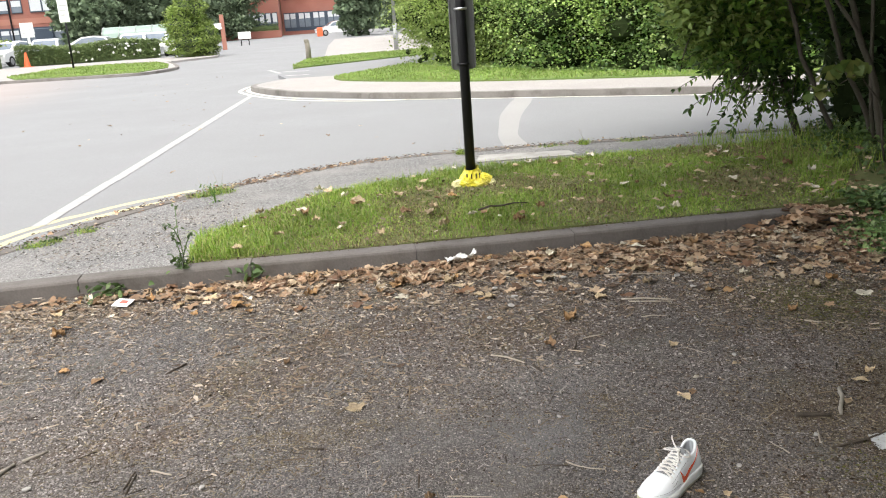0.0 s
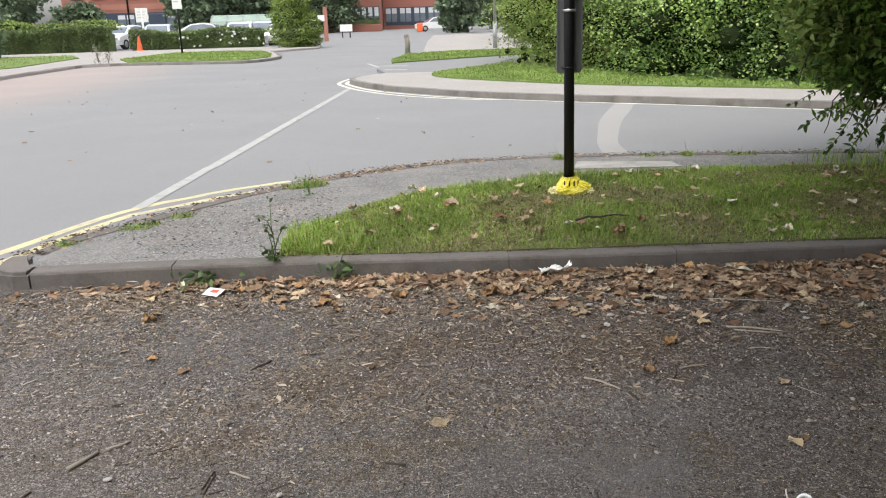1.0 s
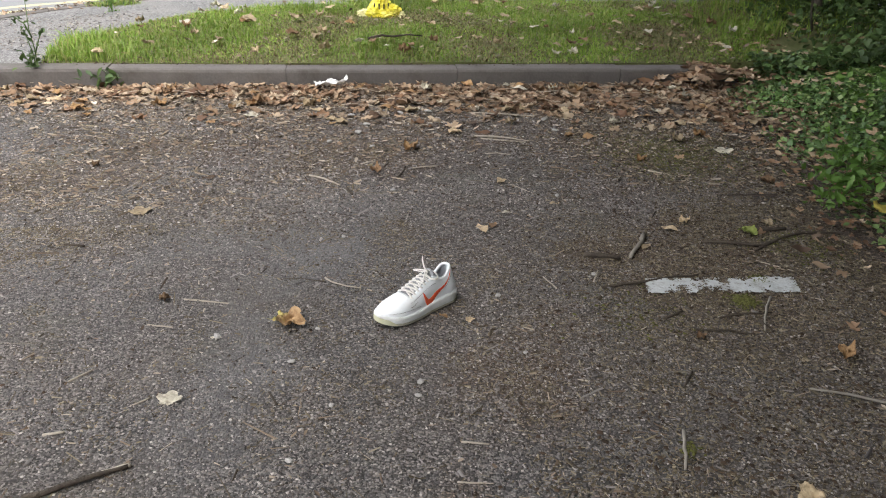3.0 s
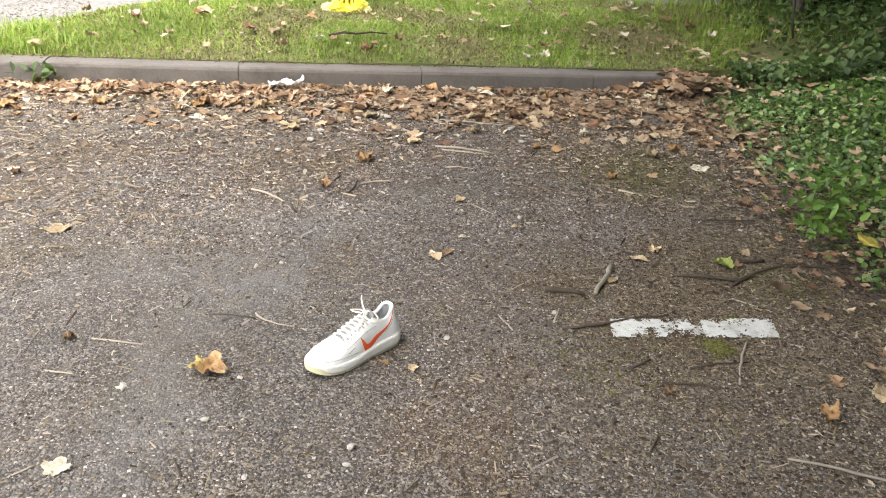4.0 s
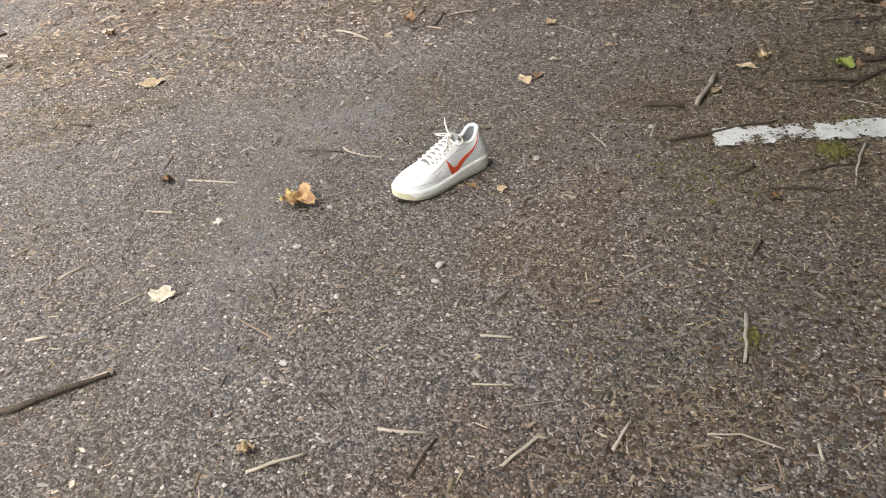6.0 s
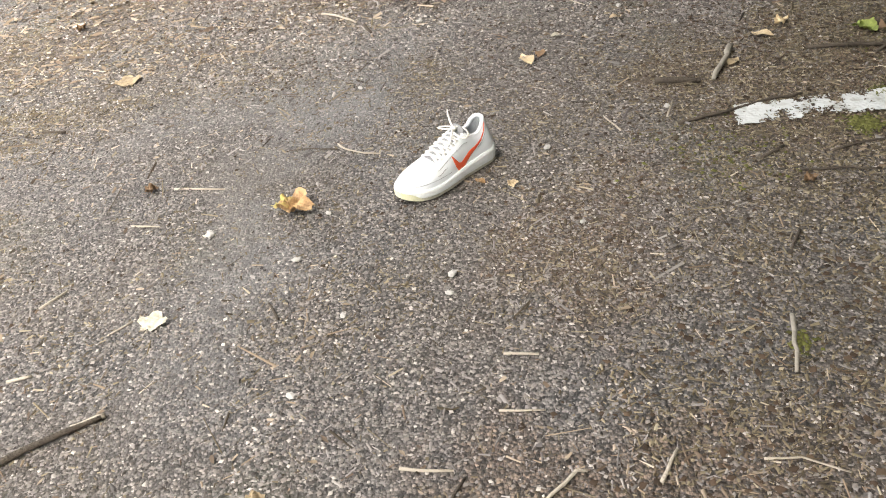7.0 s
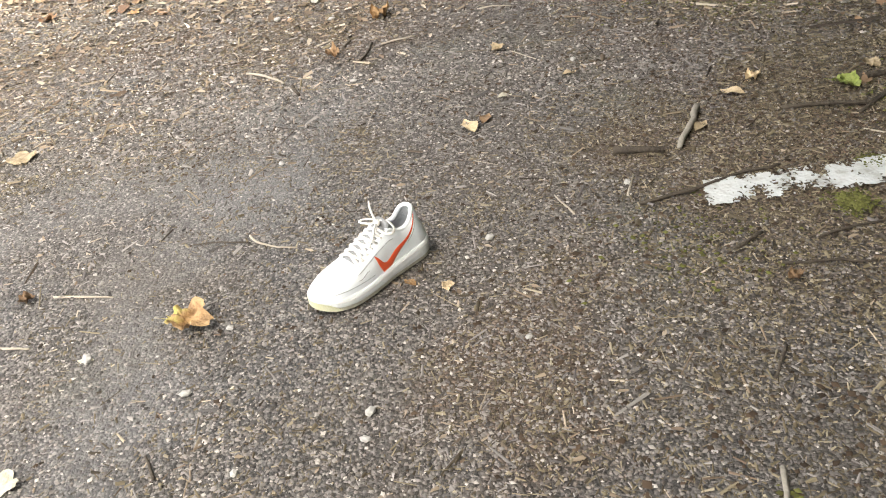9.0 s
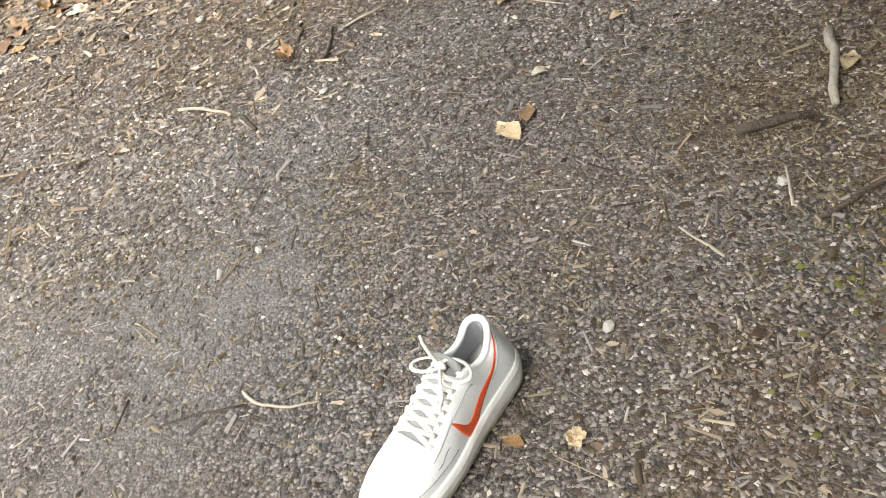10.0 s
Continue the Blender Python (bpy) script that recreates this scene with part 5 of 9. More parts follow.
# Small dark cores stand for the shade between the brambles.
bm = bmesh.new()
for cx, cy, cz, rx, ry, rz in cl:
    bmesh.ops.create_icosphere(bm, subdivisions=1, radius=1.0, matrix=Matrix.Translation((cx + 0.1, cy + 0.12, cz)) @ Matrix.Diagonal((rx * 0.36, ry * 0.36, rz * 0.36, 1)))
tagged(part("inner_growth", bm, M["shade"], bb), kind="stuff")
# A dark sheet behind the leaves paints the shaded depth of the bank.
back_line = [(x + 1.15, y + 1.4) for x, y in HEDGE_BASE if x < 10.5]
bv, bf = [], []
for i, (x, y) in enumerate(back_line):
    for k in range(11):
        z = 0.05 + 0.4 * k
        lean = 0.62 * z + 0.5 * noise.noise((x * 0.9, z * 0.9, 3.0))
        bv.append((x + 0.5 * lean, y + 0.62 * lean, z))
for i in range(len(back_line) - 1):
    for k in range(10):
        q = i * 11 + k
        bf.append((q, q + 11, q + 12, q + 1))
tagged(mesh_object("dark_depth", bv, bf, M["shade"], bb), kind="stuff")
for ax, ay, az in ((4.6, 22, 0.4), (6.4, 17, 0.5), (8.2, 14.5, 0.5), (5.6, 19.5, 0.6), (7.4, 16.0, 0.4), (5.2, 17.6, 0.2)):
    P = [(ax + 0.3 * k * math.cos(ax * 3 + k), ay - 0.25 * k, az + 0.8 + 0.5 * k - 0.11 * k * k) for k in range(6)]
    tube("bramble_arch", P, [0.012 - 0.0015 * k for k in range(6)], M["twig"], bb, 5)

# light green bushes past the driveway and farther trees
def bush(name, label, cs, n, mat, lo, hi, seed, core=0.7, trunk=None, category="bush", inner="shade"):
    b = thing(name, label, category)
    p = clumps(cs, n, seed, 0.7)
    leaf_cloud("foliage", p[p[:, 2] > 0.05], lo, hi, mat, b, up=0.4, wide=0.7, seed=seed, plain=True)
    # Cores in shade colours fill the foliage, painting its inner shadow.
    bm = bmesh.new()
    for cx, cy, cz, rx, ry, rz in cs:
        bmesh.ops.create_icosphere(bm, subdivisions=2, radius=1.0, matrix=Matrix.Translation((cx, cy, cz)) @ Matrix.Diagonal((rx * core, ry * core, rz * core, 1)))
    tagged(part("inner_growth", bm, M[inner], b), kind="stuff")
    if trunk:
        tube("trunk", [(trunk[0], trunk[1], 0), (trunk[0] + 0.1, trunk[1], trunk[2] * 0.5), (trunk[0], trunk[1], trunk[2])], [trunk[3], trunk[3] * 0.8, trunk[3] * 0.5], M["bark"], b, 8)
    return b


bush("willow_bush", "light green sprawling willow bush beside the driveway", [(5.0, 24.6, 0.9, 1.1, 1.2, 1.0), (4.4, 26.3, 1.6, 1.0, 1.2, 1.2), (6.0, 27, 2.2, 1.6, 1.6, 1.6), (5.4, 29.5, 2.6, 1.5, 1.6, 1.6), (4.6, 23.6, 0.5, 0.6, 0.6, 0.5)], 20000, M["light_leaf"], 0.08, 0.18, 61)
bush("roadside_bush", "light green shrubs behind the parking area", [(7.6, 45, 1.8, 2.2, 2.5, 2.2), (6.8, 40, 1.2, 1.5, 2, 1.4), (9.5, 42, 2.6, 2.6, 2.6, 2.6), (7.8, 52, 2.2, 2.2, 2.6, 2.4)], 9000, M["light_leaf"], 0.2, 0.42, 62)
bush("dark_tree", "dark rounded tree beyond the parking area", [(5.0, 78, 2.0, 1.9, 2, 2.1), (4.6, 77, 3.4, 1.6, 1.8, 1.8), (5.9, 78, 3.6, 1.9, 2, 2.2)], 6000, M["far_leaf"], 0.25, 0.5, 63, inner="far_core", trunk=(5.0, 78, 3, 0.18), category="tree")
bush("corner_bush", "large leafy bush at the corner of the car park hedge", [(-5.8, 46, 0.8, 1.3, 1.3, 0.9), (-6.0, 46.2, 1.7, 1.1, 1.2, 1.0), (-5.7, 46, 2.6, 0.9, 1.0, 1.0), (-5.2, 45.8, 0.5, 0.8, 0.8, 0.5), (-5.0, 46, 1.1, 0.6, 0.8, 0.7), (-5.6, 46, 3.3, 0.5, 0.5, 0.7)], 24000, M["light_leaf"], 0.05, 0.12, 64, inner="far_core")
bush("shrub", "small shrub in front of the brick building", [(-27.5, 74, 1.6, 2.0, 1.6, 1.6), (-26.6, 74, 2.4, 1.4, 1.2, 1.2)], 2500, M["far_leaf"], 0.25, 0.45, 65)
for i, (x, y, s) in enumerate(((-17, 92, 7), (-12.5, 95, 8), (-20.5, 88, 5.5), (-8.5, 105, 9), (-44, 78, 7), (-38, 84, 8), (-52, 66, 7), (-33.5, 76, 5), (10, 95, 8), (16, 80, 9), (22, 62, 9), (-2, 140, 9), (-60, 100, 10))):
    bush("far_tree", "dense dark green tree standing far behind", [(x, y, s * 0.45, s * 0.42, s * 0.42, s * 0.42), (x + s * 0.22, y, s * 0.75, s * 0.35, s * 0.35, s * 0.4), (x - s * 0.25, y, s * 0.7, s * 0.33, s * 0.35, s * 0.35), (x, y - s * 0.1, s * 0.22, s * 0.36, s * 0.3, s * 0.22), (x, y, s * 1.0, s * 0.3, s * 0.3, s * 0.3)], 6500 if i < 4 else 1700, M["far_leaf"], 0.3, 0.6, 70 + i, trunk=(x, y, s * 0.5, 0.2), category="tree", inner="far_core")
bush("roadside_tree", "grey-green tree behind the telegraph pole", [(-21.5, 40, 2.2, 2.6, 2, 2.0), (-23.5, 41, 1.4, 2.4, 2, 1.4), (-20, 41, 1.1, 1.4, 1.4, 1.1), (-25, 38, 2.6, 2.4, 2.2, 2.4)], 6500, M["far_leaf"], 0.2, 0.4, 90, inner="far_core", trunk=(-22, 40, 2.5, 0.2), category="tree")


def clipped_hedge(name, label, x0, y0, x1, y1, h, depth, n, seed, flowers=0):
    hd = thing(name, label, "hedge")
    r = np.random.default_rng(seed)
    u = r.uniform(0, 1, n)
    f = r.integers(0, 3, n)
    top = f == 0
    hh = h * (1 + 0.1 * np.sin(u * 9 + seed))
    z = np.where(top, hh + r.normal(0, 0.06, n), r.uniform(0.03, 1, n) * hh)
    dd = np.where(top, r.uniform(-0.5, 0.5, n), np.where(f == 1, -0.5, -0.5)) * depth + r.normal(0, 0.05, n)
    p = np.column_stack([x0 + (x1 - x0) * u, y0 + (y1 - y0) * u + dd, z + 0.05])
    leaf_cloud("foliage", p, 0.05, 0.12, M["hedge_leaf"], hd, up=0.6, wide=0.7, seed=seed, plain=True)
    dk = depth * 0.4
    part("inner_growth", prism_bm([(x0 + 0.1, y0 - dk), (x1 - 0.1, y1 - dk), (x1 - 0.1, y1 + dk), (x0 + 0.1, y0 + dk)], 0.0, h * 0.88, 0.1), M["hedge_leaf"], hd)
    for i in range(flowers):
        bm = bmesh.new()
        bmesh.ops.create_icosphere(bm, subdivisions=1, radius=r.uniform(0.05, 0.1))
        a, fz = r.uniform(0.2, 1), r.uniform(0.1, h)
        for v in bm.verts:
            v.co = v.co + v.co.normalized() * r.uniform(-0.02, 0.02) + Vector((x0 + (x1 - x0) * a, y0 + (y1 - y0) * a - depth * 0.55, fz))
        part("flower", bm, M["flower"], hd)
    return hd


clipped_hedge("clipped_hedge", "clipped green hedge beside the far pavement", -25, 49.5, -16.6, 50.2, 1.25, 1.2, 24000, 101)
clipped_hedge("flowering_hedge", "low hedge with white flowers in front of parked cars", -16.2, 52, -8.3, 52, 0.95, 0.9, 20000, 102, 20)
bush("hedge_top", "unclipped shoots above the clipped hedge", [(-20, 51.2, 1.35, 1.9, 0.7, 0.35), (-18, 51.4, 1.45, 1.4, 0.7, 0.4), (-23, 51.2, 1.5, 1.6, 0.7, 0.4)], 2600, M["light_leaf"], 0.1, 0.2, 103, 0.5)


# ---------------------------------------------------------------- the shoe
SHOE_L = 0.27


def lerp_keys(keys, s):
    return float(np.interp(s, [k[0] for k in keys], [k[1] for k in keys]))


def soft_keys(keys, s):
    """Like lerp_keys, but rounded at the keys."""
    return (lerp_keys(keys, s) * 2 + lerp_keys(keys, max(0, s - 0.03)) + lerp_keys(keys, min(1, s + 0.03))) / 4


def round_ends(s):
    k = 1.0
    if s < 0.13:
        k = math.sqrt(max(0.0, 1 - ((0.13 - s) / 0.13) ** 2.2))
    if s > 0.77:
        k = max(0.0, 1 - ((s - 0.77) / 0.23) ** 2.3) ** 0.5
    return k


def half_width(s, side):
    outer_side = [(0, 0.031), (0.15, 0.033), (0.4, 0.036), (0.62, 0.045), (0.74, 0.046), (1, 0.04)]
    inner_side = [(0, 0.031), (0.15, 0.032), (0.42, 0.029), (0.66, 0.041), (0.76, 0.043), (1, 0.04)]
    return soft_keys(outer_side if side > 0 else inner_side, s) * round_ends(s)


def spring(s):
    return 0.012 * max(0.0, (s - 0.72) / 0.28) ** 2


def sole_top(s):
    return soft_keys([(0, 0.038), (0.3, 0.034), (0.6, 0.027), (1, 0.026)], s) + spring(s)


def edge_z(s):
    return soft_keys([(0, 0.106), (0.06, 0.102), (0.17, 0.081), (0.26, 0.082), (0.36, 0.098), (0.5, 0.083), (0.66, 0.061), (0.8, 0.052), (0.92, 0.045), (1, 0.039)], s)


def edge_phi(s):
    return radians(soft_keys([(0, 66), (0.25, 58), (0.36, 66), (0.6, 70), (0.7, 68), (1, 60)], s))


def shoe_point(s, phi, grow=0.0):
    side = 1 if phi < math.pi / 2 else -1
    w = half_width(s, side) * 0.93 + grow
    zs = sole_top(s) - 0.008
    h = (edge_z(s) - zs) / math.sin(edge_phi(s)) ** 0.8 + grow
    c = math.cos(phi)
    y = w * math.copysign(abs(c) ** 0.6, c)
    z = zs + h * abs(math.sin(phi)) ** 0.8
    fwd = max(0.0, 1 - s / 0.22) * (max(0.0, z - 0.035) * 0.28 - 0.004 * math.sin(min(1.0, max(0.0, (z - 0.03) / 0.04)) * math.pi))
    return Vector((s * SHOE_L + fwd, y, z))


def station(i, n):
    return 0.5 - 0.5 * math.cos(math.pi * i / n)


def shoe_grid(name, s0, s1, f0, f1, side, grow, mat, parent, ns=30, nf=10, label=""):
    """A piece of the side wall: f from the sole (0) to the edge of the opening (1)."""
    verts, faces = [], []
    for i in range(ns + 1):
        s = s0 + (s1 - s0) * i / ns
        for j in range(nf + 1):
            lo = f0(s) if callable(f0) else f0
            hi = f1(s) if callable(f1) else f1
            f = lo + (hi - lo) * j / nf
            phi = f * edge_phi(s)
            verts.append(shoe_point(s, phi if side > 0 else math.pi - phi, grow))
    for i in range(ns):
        for j in range(nf):
            a = i * (nf + 1) + j
            q = (a, a + nf + 1, a + nf + 2, a + 1)
            faces.append(q if side < 0 else q[::-1])
    ob = mesh_object(name, verts, faces, mat, parent, True, label)
    md = ob.modifiers.new("thickness", 'SOLIDIFY')
    md.thickness = 0.0022
    md.offset = -1 if side > 0 else -1
    return ob


def build_shoe(m):
    shoe = thing("sneaker", "worn white leather sneaker with a red-orange side flash", "shoe")
    # upper, both walls and the closed toe box, as one mesh
    NS, NV = 64, 36
    verts, faces = [], []
    cols = []
    for j in range(NV + 1):
        cols.append(j)
    nside = 13
    for i in range(NS + 1):
        s = station(i, NS)
        pr = edge_phi(s)
        for j in range(NV + 1):
            if j <= nside:
                phi = pr * j / nside
            elif j >= NV - nside:
                phi = math.pi - pr * (NV - j) / nside
            else:
                phi = pr + (math.pi - 2 * pr) * (j - nside) / (NV - 2 * nside)
            p = shoe_point(s, phi)
            if s > 0.6:
                p.z += 0.0012 * noise.noise((s * 25, p.y * 60, 2.0))
            verts.append(p)
    for i in range(NS):
        s = station(i + 0.5, NS)
        for j in range(NV):
            if nside <= j < NV - nside and s < 0.675:
                continue
            a = i * (NV + 1) + j
            faces.append((a, a + 1, a + NV + 2, a + NV + 1))
    up = mesh_object("upper", verts, faces, M["leather"], shoe, True)
    md = up.modifiers.new("thickness", 'SOLIDIFY')
    md.thickness = 0.003
    md.offset = 1
    # overlays
    for side in (1, -1):
        shoe_grid("heel_counter", 0.004, 0.24, 0.05, lambda s: 0.72 - 2.0 * max(0, s - 0.05) ** 1.0, side, 0.0026, M["leather2"], shoe, 18, 8)
        shoe_grid("eyestay", 0.33, 0.7, lambda s: 0.60 + 0.12 * (s - 0.33), 1.0, side, 0.0028, M["leather2"], shoe, 22, 6)
        shoe_grid("toe_guard", 0.56, 0.995, 0.02, lambda s: 0.16 + 0.36 * max(0, (s - 0.56) / 0.44), side, 0.0028, M["leather2"], shoe, 26, 6)
        for keys in ([(0.57 + 0.028 * k, 0.16 + 0.36 * (0.01 + 0.028 * k) / 0.44) for k in range(15)], [(0.34 + 0.024 * k, 0.60 + 0.12 * (0.01 + 0.024 * k)) for k in range(16)], [(0.02 + 0.018 * k, 0.72 - 2.0 * max(0, 0.018 * k - 0.03)) for k in range(13)]):
            P = [shoe_point(s, f * edge_phi(s) if side > 0 else math.pi - f * edge_phi(s), 0.0031) for s, f in keys if f > 0.04]
            tube("seam", P, 0.0006, M["seam"], shoe, 4, label="grey stitched seam between panels")
        # side flash
        low = smooth_line([(0.045, 0.86), (0.13, 0.66), (0.24, 0.4), (0.34, 0.16), (0.42, 0.03), (0.478, 0.03), (0.512, 0.24), (0.532, 0.62)], 40)
        top = smooth_line([(0.05, 0.89), (0.14, 0.71), (0.25, 0.485), (0.345, 0.3), (0.41, 0.205), (0.452, 0.195), (0.484, 0.31), (0.529, 0.63)], 40)
        fv, ff = [], []
        for (sa, fa), (sb, fb) in zip(low, top):
            for k in range(5):
                s, f = sa + (sb - sa) * k / 4, fa + (fb - fa) * k / 4
                phi = f * edge_phi(s)
                fv.append(shoe_point(s, phi if side > 0 else math.pi - phi, 0.0036))
        for i in range(39):
            for k in range(4):
                a = i * 5 + k
                q = (a, a + 5, a + 6, a + 1)
                ff.append(q if side < 0 else q[::-1])
        fl_ob = mesh_object("side_flash", fv, ff, M["flash"], shoe, True, "red-orange curved side flash")
        md = fl_ob.modifiers.new("thickness", 'SOLIDIFY')
        md.thickness = 0.0014
        md.offset = -1
        # crease in the vamp
        P = [shoe_point(0.60 + 0.022 * k, (0.42 + 0.03 * math.sin(k * 1.3)) * edge_phi(0.65) if side > 0 else math.pi - (0.42 + 0.03 * math.sin(k * 1.3)) * edge_phi(0.65), 0.0028) for k in range(6)]
        tube("crease", P, [0.0002, 0.0007, 0.0008, 0.0006, 0.0007, 0.0002], M["scuff"], shoe, 4, label="dirty scuff line in the leather")
    # sole
    ring = []
    NR = 40
    ss = [station(i, NR) for i in range(NR + 1)]
    ring = [(s, 1) for s in ss] + [(s, -1) for s in ss[-2:0:-1]]

    def level(grow, zf):
        out = []
        for s, side in ring:
            w = half_width(s, side)
            cx = 0.0
            x = s * SHOE_L
            if s < 0.13:
                x -= grow * (1 - s / 0.13)
            if s > 0.74:
                x += grow * ((s - 0.74) / 0.26)
            out.append(Vector((x, side * (w + grow * round_ends(s)), zf(s))))
        return out

    def loft(name, levels, mat, label=""):
        n = len(ring)
        v = [p for lev in levels for p in lev]
        f = []
        for a in range(len(levels) - 1):
            for k in range(n):
                f.append((a * n + k, a * n + (k + 1) % n, (a + 1) * n + (k + 1) % n, (a + 1) * n + k))
        f.append(tuple(range(n))[::-1])
        f.append(tuple((len(levels) - 1) * n + k for k in range(n)))
        return mesh_object(name, v, f, mat, shoe, False, label)

    loft("outsole", [level(-0.002, lambda s: spring(s)), level(0.0045, lambda s: spring(s) + 0.002), level(0.0055, lambda s: spring(s) + 0.009)], M["outsole"], "yellowed dirty rubber outsole")
    loft("midsole", [level(0.0048, lambda s: spring(s) + 0.009), level(0.0062, lambda s: spring(s) * 0.5 + 0.5 * sole_top(s)), level(0.0054, lambda s: sole_top(s) - 0.004), level(0.0034, lambda s: sole_top(s) - 0.0005), level(-0.002, lambda s: sole_top(s))], M["midsole"], "scuffed off-white rubber midsole")
    tv, tf = [], []
    toe = [(s, sd) for s, sd in ring if s > 0.86]
    for s, sd in toe:
        for k in range(5):
            z = spring(s) + 0.003 + 0.015 * k / 4 * min(1, (s - 0.86) / 0.08)
            tv.append(Vector((s * SHOE_L + 0.0066 * ((s - 0.74) / 0.26), sd * (half_width(s, sd) + 0.0066 * round_ends(s)), z)))
    for i in range(len(toe) - 1):
        for k in range(4):
            a = i * 5 + k
            tf.append((a, a + 5, a + 6, a + 1))
    mesh_object("toe_stain", tv, tf, M["toe_stain"], shoe, True, "yellow-green stain on the toe of the sole")
    gv = level(0.0056, lambda s: sole_top(s) - 0.006)
    tube("sole_stitching", gv + [gv[0]], 0.0007, M["lace"], shoe, 5)
    # inside
    lv, lf = [], []
    for i in range(25):
        s = 0.02 + 0.42 * i / 24
        for j in range(9):
            for side in (1,):
                f = 0.12 + 0.87 * j / 8
                p = shoe_point(s, f * edge_phi(s), -0.0045)
                lv.append(p)
        for j in range(9):
            f = 0.99 - 0.87 * j / 8
            lv.append(shoe_point(s, math.pi - f * edge_phi(s), -0.0045))
    for i in range(24):
        for j in range(17):
            if j == 8:
                continue
            a = i * 18 + j
            lf.append((a, a + 18, a + 19, a + 1))
    mesh_object("lining", lv, lf, M["lining"], shoe, True, "grey textile lining")
    iv = level(-0.006, lambda s: sole_top(s) + 0.004)
    mesh_object("insole", iv, [tuple(range(len(iv)))], M["lining"], shoe)
    rim = [shoe_point(0.36 - 0.36 * k / 16 + 0.004, 0.985 * edge_phi(0.36 - 0.36 * k / 16 + 0.004)) for k in range(17)]
    rim += [shoe_point(0.36 * k / 16 + 0.004, math.pi - 0.985 * edge_phi(0.36 * k / 16 + 0.004)) for k in range(17)]
    tube("collar", rim, 0.0044, M["leather2"], shoe, 8, label="padded white collar")
    # tongue
    tv, tf = [], []
    for i in range(17):
        s = 0.7 - 0.36 * i / 16
        for j in range(9):
            u = j / 8
            phi = edge_phi(s) * 0.92 + (math.pi - 2 * edge_phi(s) * 0.92) * u
            p = shoe_point(s, phi, -0.0035)
            tv.append(p)
    for i, (dx, dz) in enumerate(((0.335, 0.103), (0.325, 0.108), (0.318, 0.11))):
        for j in range(9):
            u = j / 8 * 2 - 1
            tv.append(Vector((dx * SHOE_L, -u * (0.021 - 0.002 * i), dz - 0.008 * u * u)))
    for i in range(19):
        for j in range(8):
            a = i * 9 + j
            tf.append((a, a + 1, a + 10, a + 9))
    tong = mesh_object("tongue", tv, tf, M["tongue"], shoe, True, "tongue under the laces, its grey standing for shadowed gaps")
    md = tong.modifiers.new("thickness", 'SOLIDIFY')
    md.thickness = 0.004
    # laces
    n_eye = 7
    for i in range(n_eye):
        s = 0.385 + 0.275 * i / (n_eye - 1)
        for side in (1, -1):
            e = shoe_point(s, 0.9 * edge_phi(s) if side > 0 else math.pi - 0.9 * edge_phi(s), 0.0026)
            bm = bmesh.new()
            bmesh.ops.create_uvsphere(bm, u_segments=8, v_segments=5, radius=0.0016)
            for v in bm.verts:
                v.co = Vector((v.co.x, v.co.y, v.co.z * 0.5)) + e
            part("eyelet", bm, M["dark_hole"], shoe, "dark eyelet")
        if i < n_eye - 1:
            s2 = s + 0.275 / (n_eye - 1)
            for side in (1, -1):
                a = shoe_point(s, 0.87 * edge_phi(s) if side > 0 else math.pi - 0.87 * edge_phi(s), 0.0032)
                b = shoe_point(s2, 0.87 * edge_phi(s2) if side < 0 else math.pi - 0.87 * edge_phi(s2), 0.0032)
                P = []
                for k in range(9):
                    u = k / 8
                    q = a.lerp(b, u)
                    q.z += 0.006 * math.sin(math.pi * u) + (0.002 if side > 0 else 0.0)
                    P.append(q)
                tube("lace", P, 0.0037, M["lace"], shoe, 8, 0.45)
    knot = shoe_point(0.375, math.pi / 2, 0) + Vector((0, 0, 0.0))
    knot.z = edge_z(0.375) + 0.012
    bm = bmesh.new()
    bmesh.ops.create_icosphere(bm, subdivisions=2, radius=0.006)
    for v in bm.verts:
        v.co = Vector((v.co.x, v.co.y * 1.4, v.co.z)) * (1 + 0.2 * noise.noise(v.co * 300)) + knot
    part("knot", bm, M["lace"], shoe, smooth=True)

    def loop(direction, size, lift):
        d = Vector(direction).normalized()
        w = Vector((-d.y, d.x, 0)) * size * 0.34
        P = []
        for k in range(17):
            a = math.pi * 2 * k / 16
            P.append(knot + d * size * 0.5 * (1 - math.cos(a)) + w * math.sin(a) + Vector((0, 0, lift * (1 - math.cos(a)) * 0.5 + 0.004 * math.sin(a))))
        tube("lace_loop", P, 0.0026, M["lace"], shoe, 6, 0.6)

    loop((-0.35, 1, 0), 0.036, -0.012)
    loop((0.25, -1, 0), 0.04, -0.006)
    tube("lace_end", [knot, knot + Vector((-0.002, -0.012, 0.012)), knot + Vector((-0.004, -0.02, 0.026)), knot + Vector((-0.006, -0.022, 0.036))], [0.0026, 0.0024, 0.0022, 0.0016], M["lace"], shoe, 6)
    tube("lace_end", [knot, knot + Vector((0.016, 0.012, 0.0)), knot + Vector((0.03, 0.022, -0.012)), knot + Vector((0.045, 0.024, -0.02))], [0.0026, 0.0024, 0.0022, 0.0016], M["lace"], shoe, 6)
    shoe.matrix_basis = m
    return shoe


SHOE_AT = (0.810, 2.149, 0.002)
SHOE_TURN = 214.0
build_shoe(pose(*SHOE_AT, 0, 0, SHOE_TURN) @ Matrix.Diagonal((0.967, 0.985, 1, 1)))


# ---------------------------------------------------------------- sign post
post = thing("sign_post", "black steel sign post with yellow tape round its foot", "sign post", at=(0.93, 6.05, 0.08), rz=0)
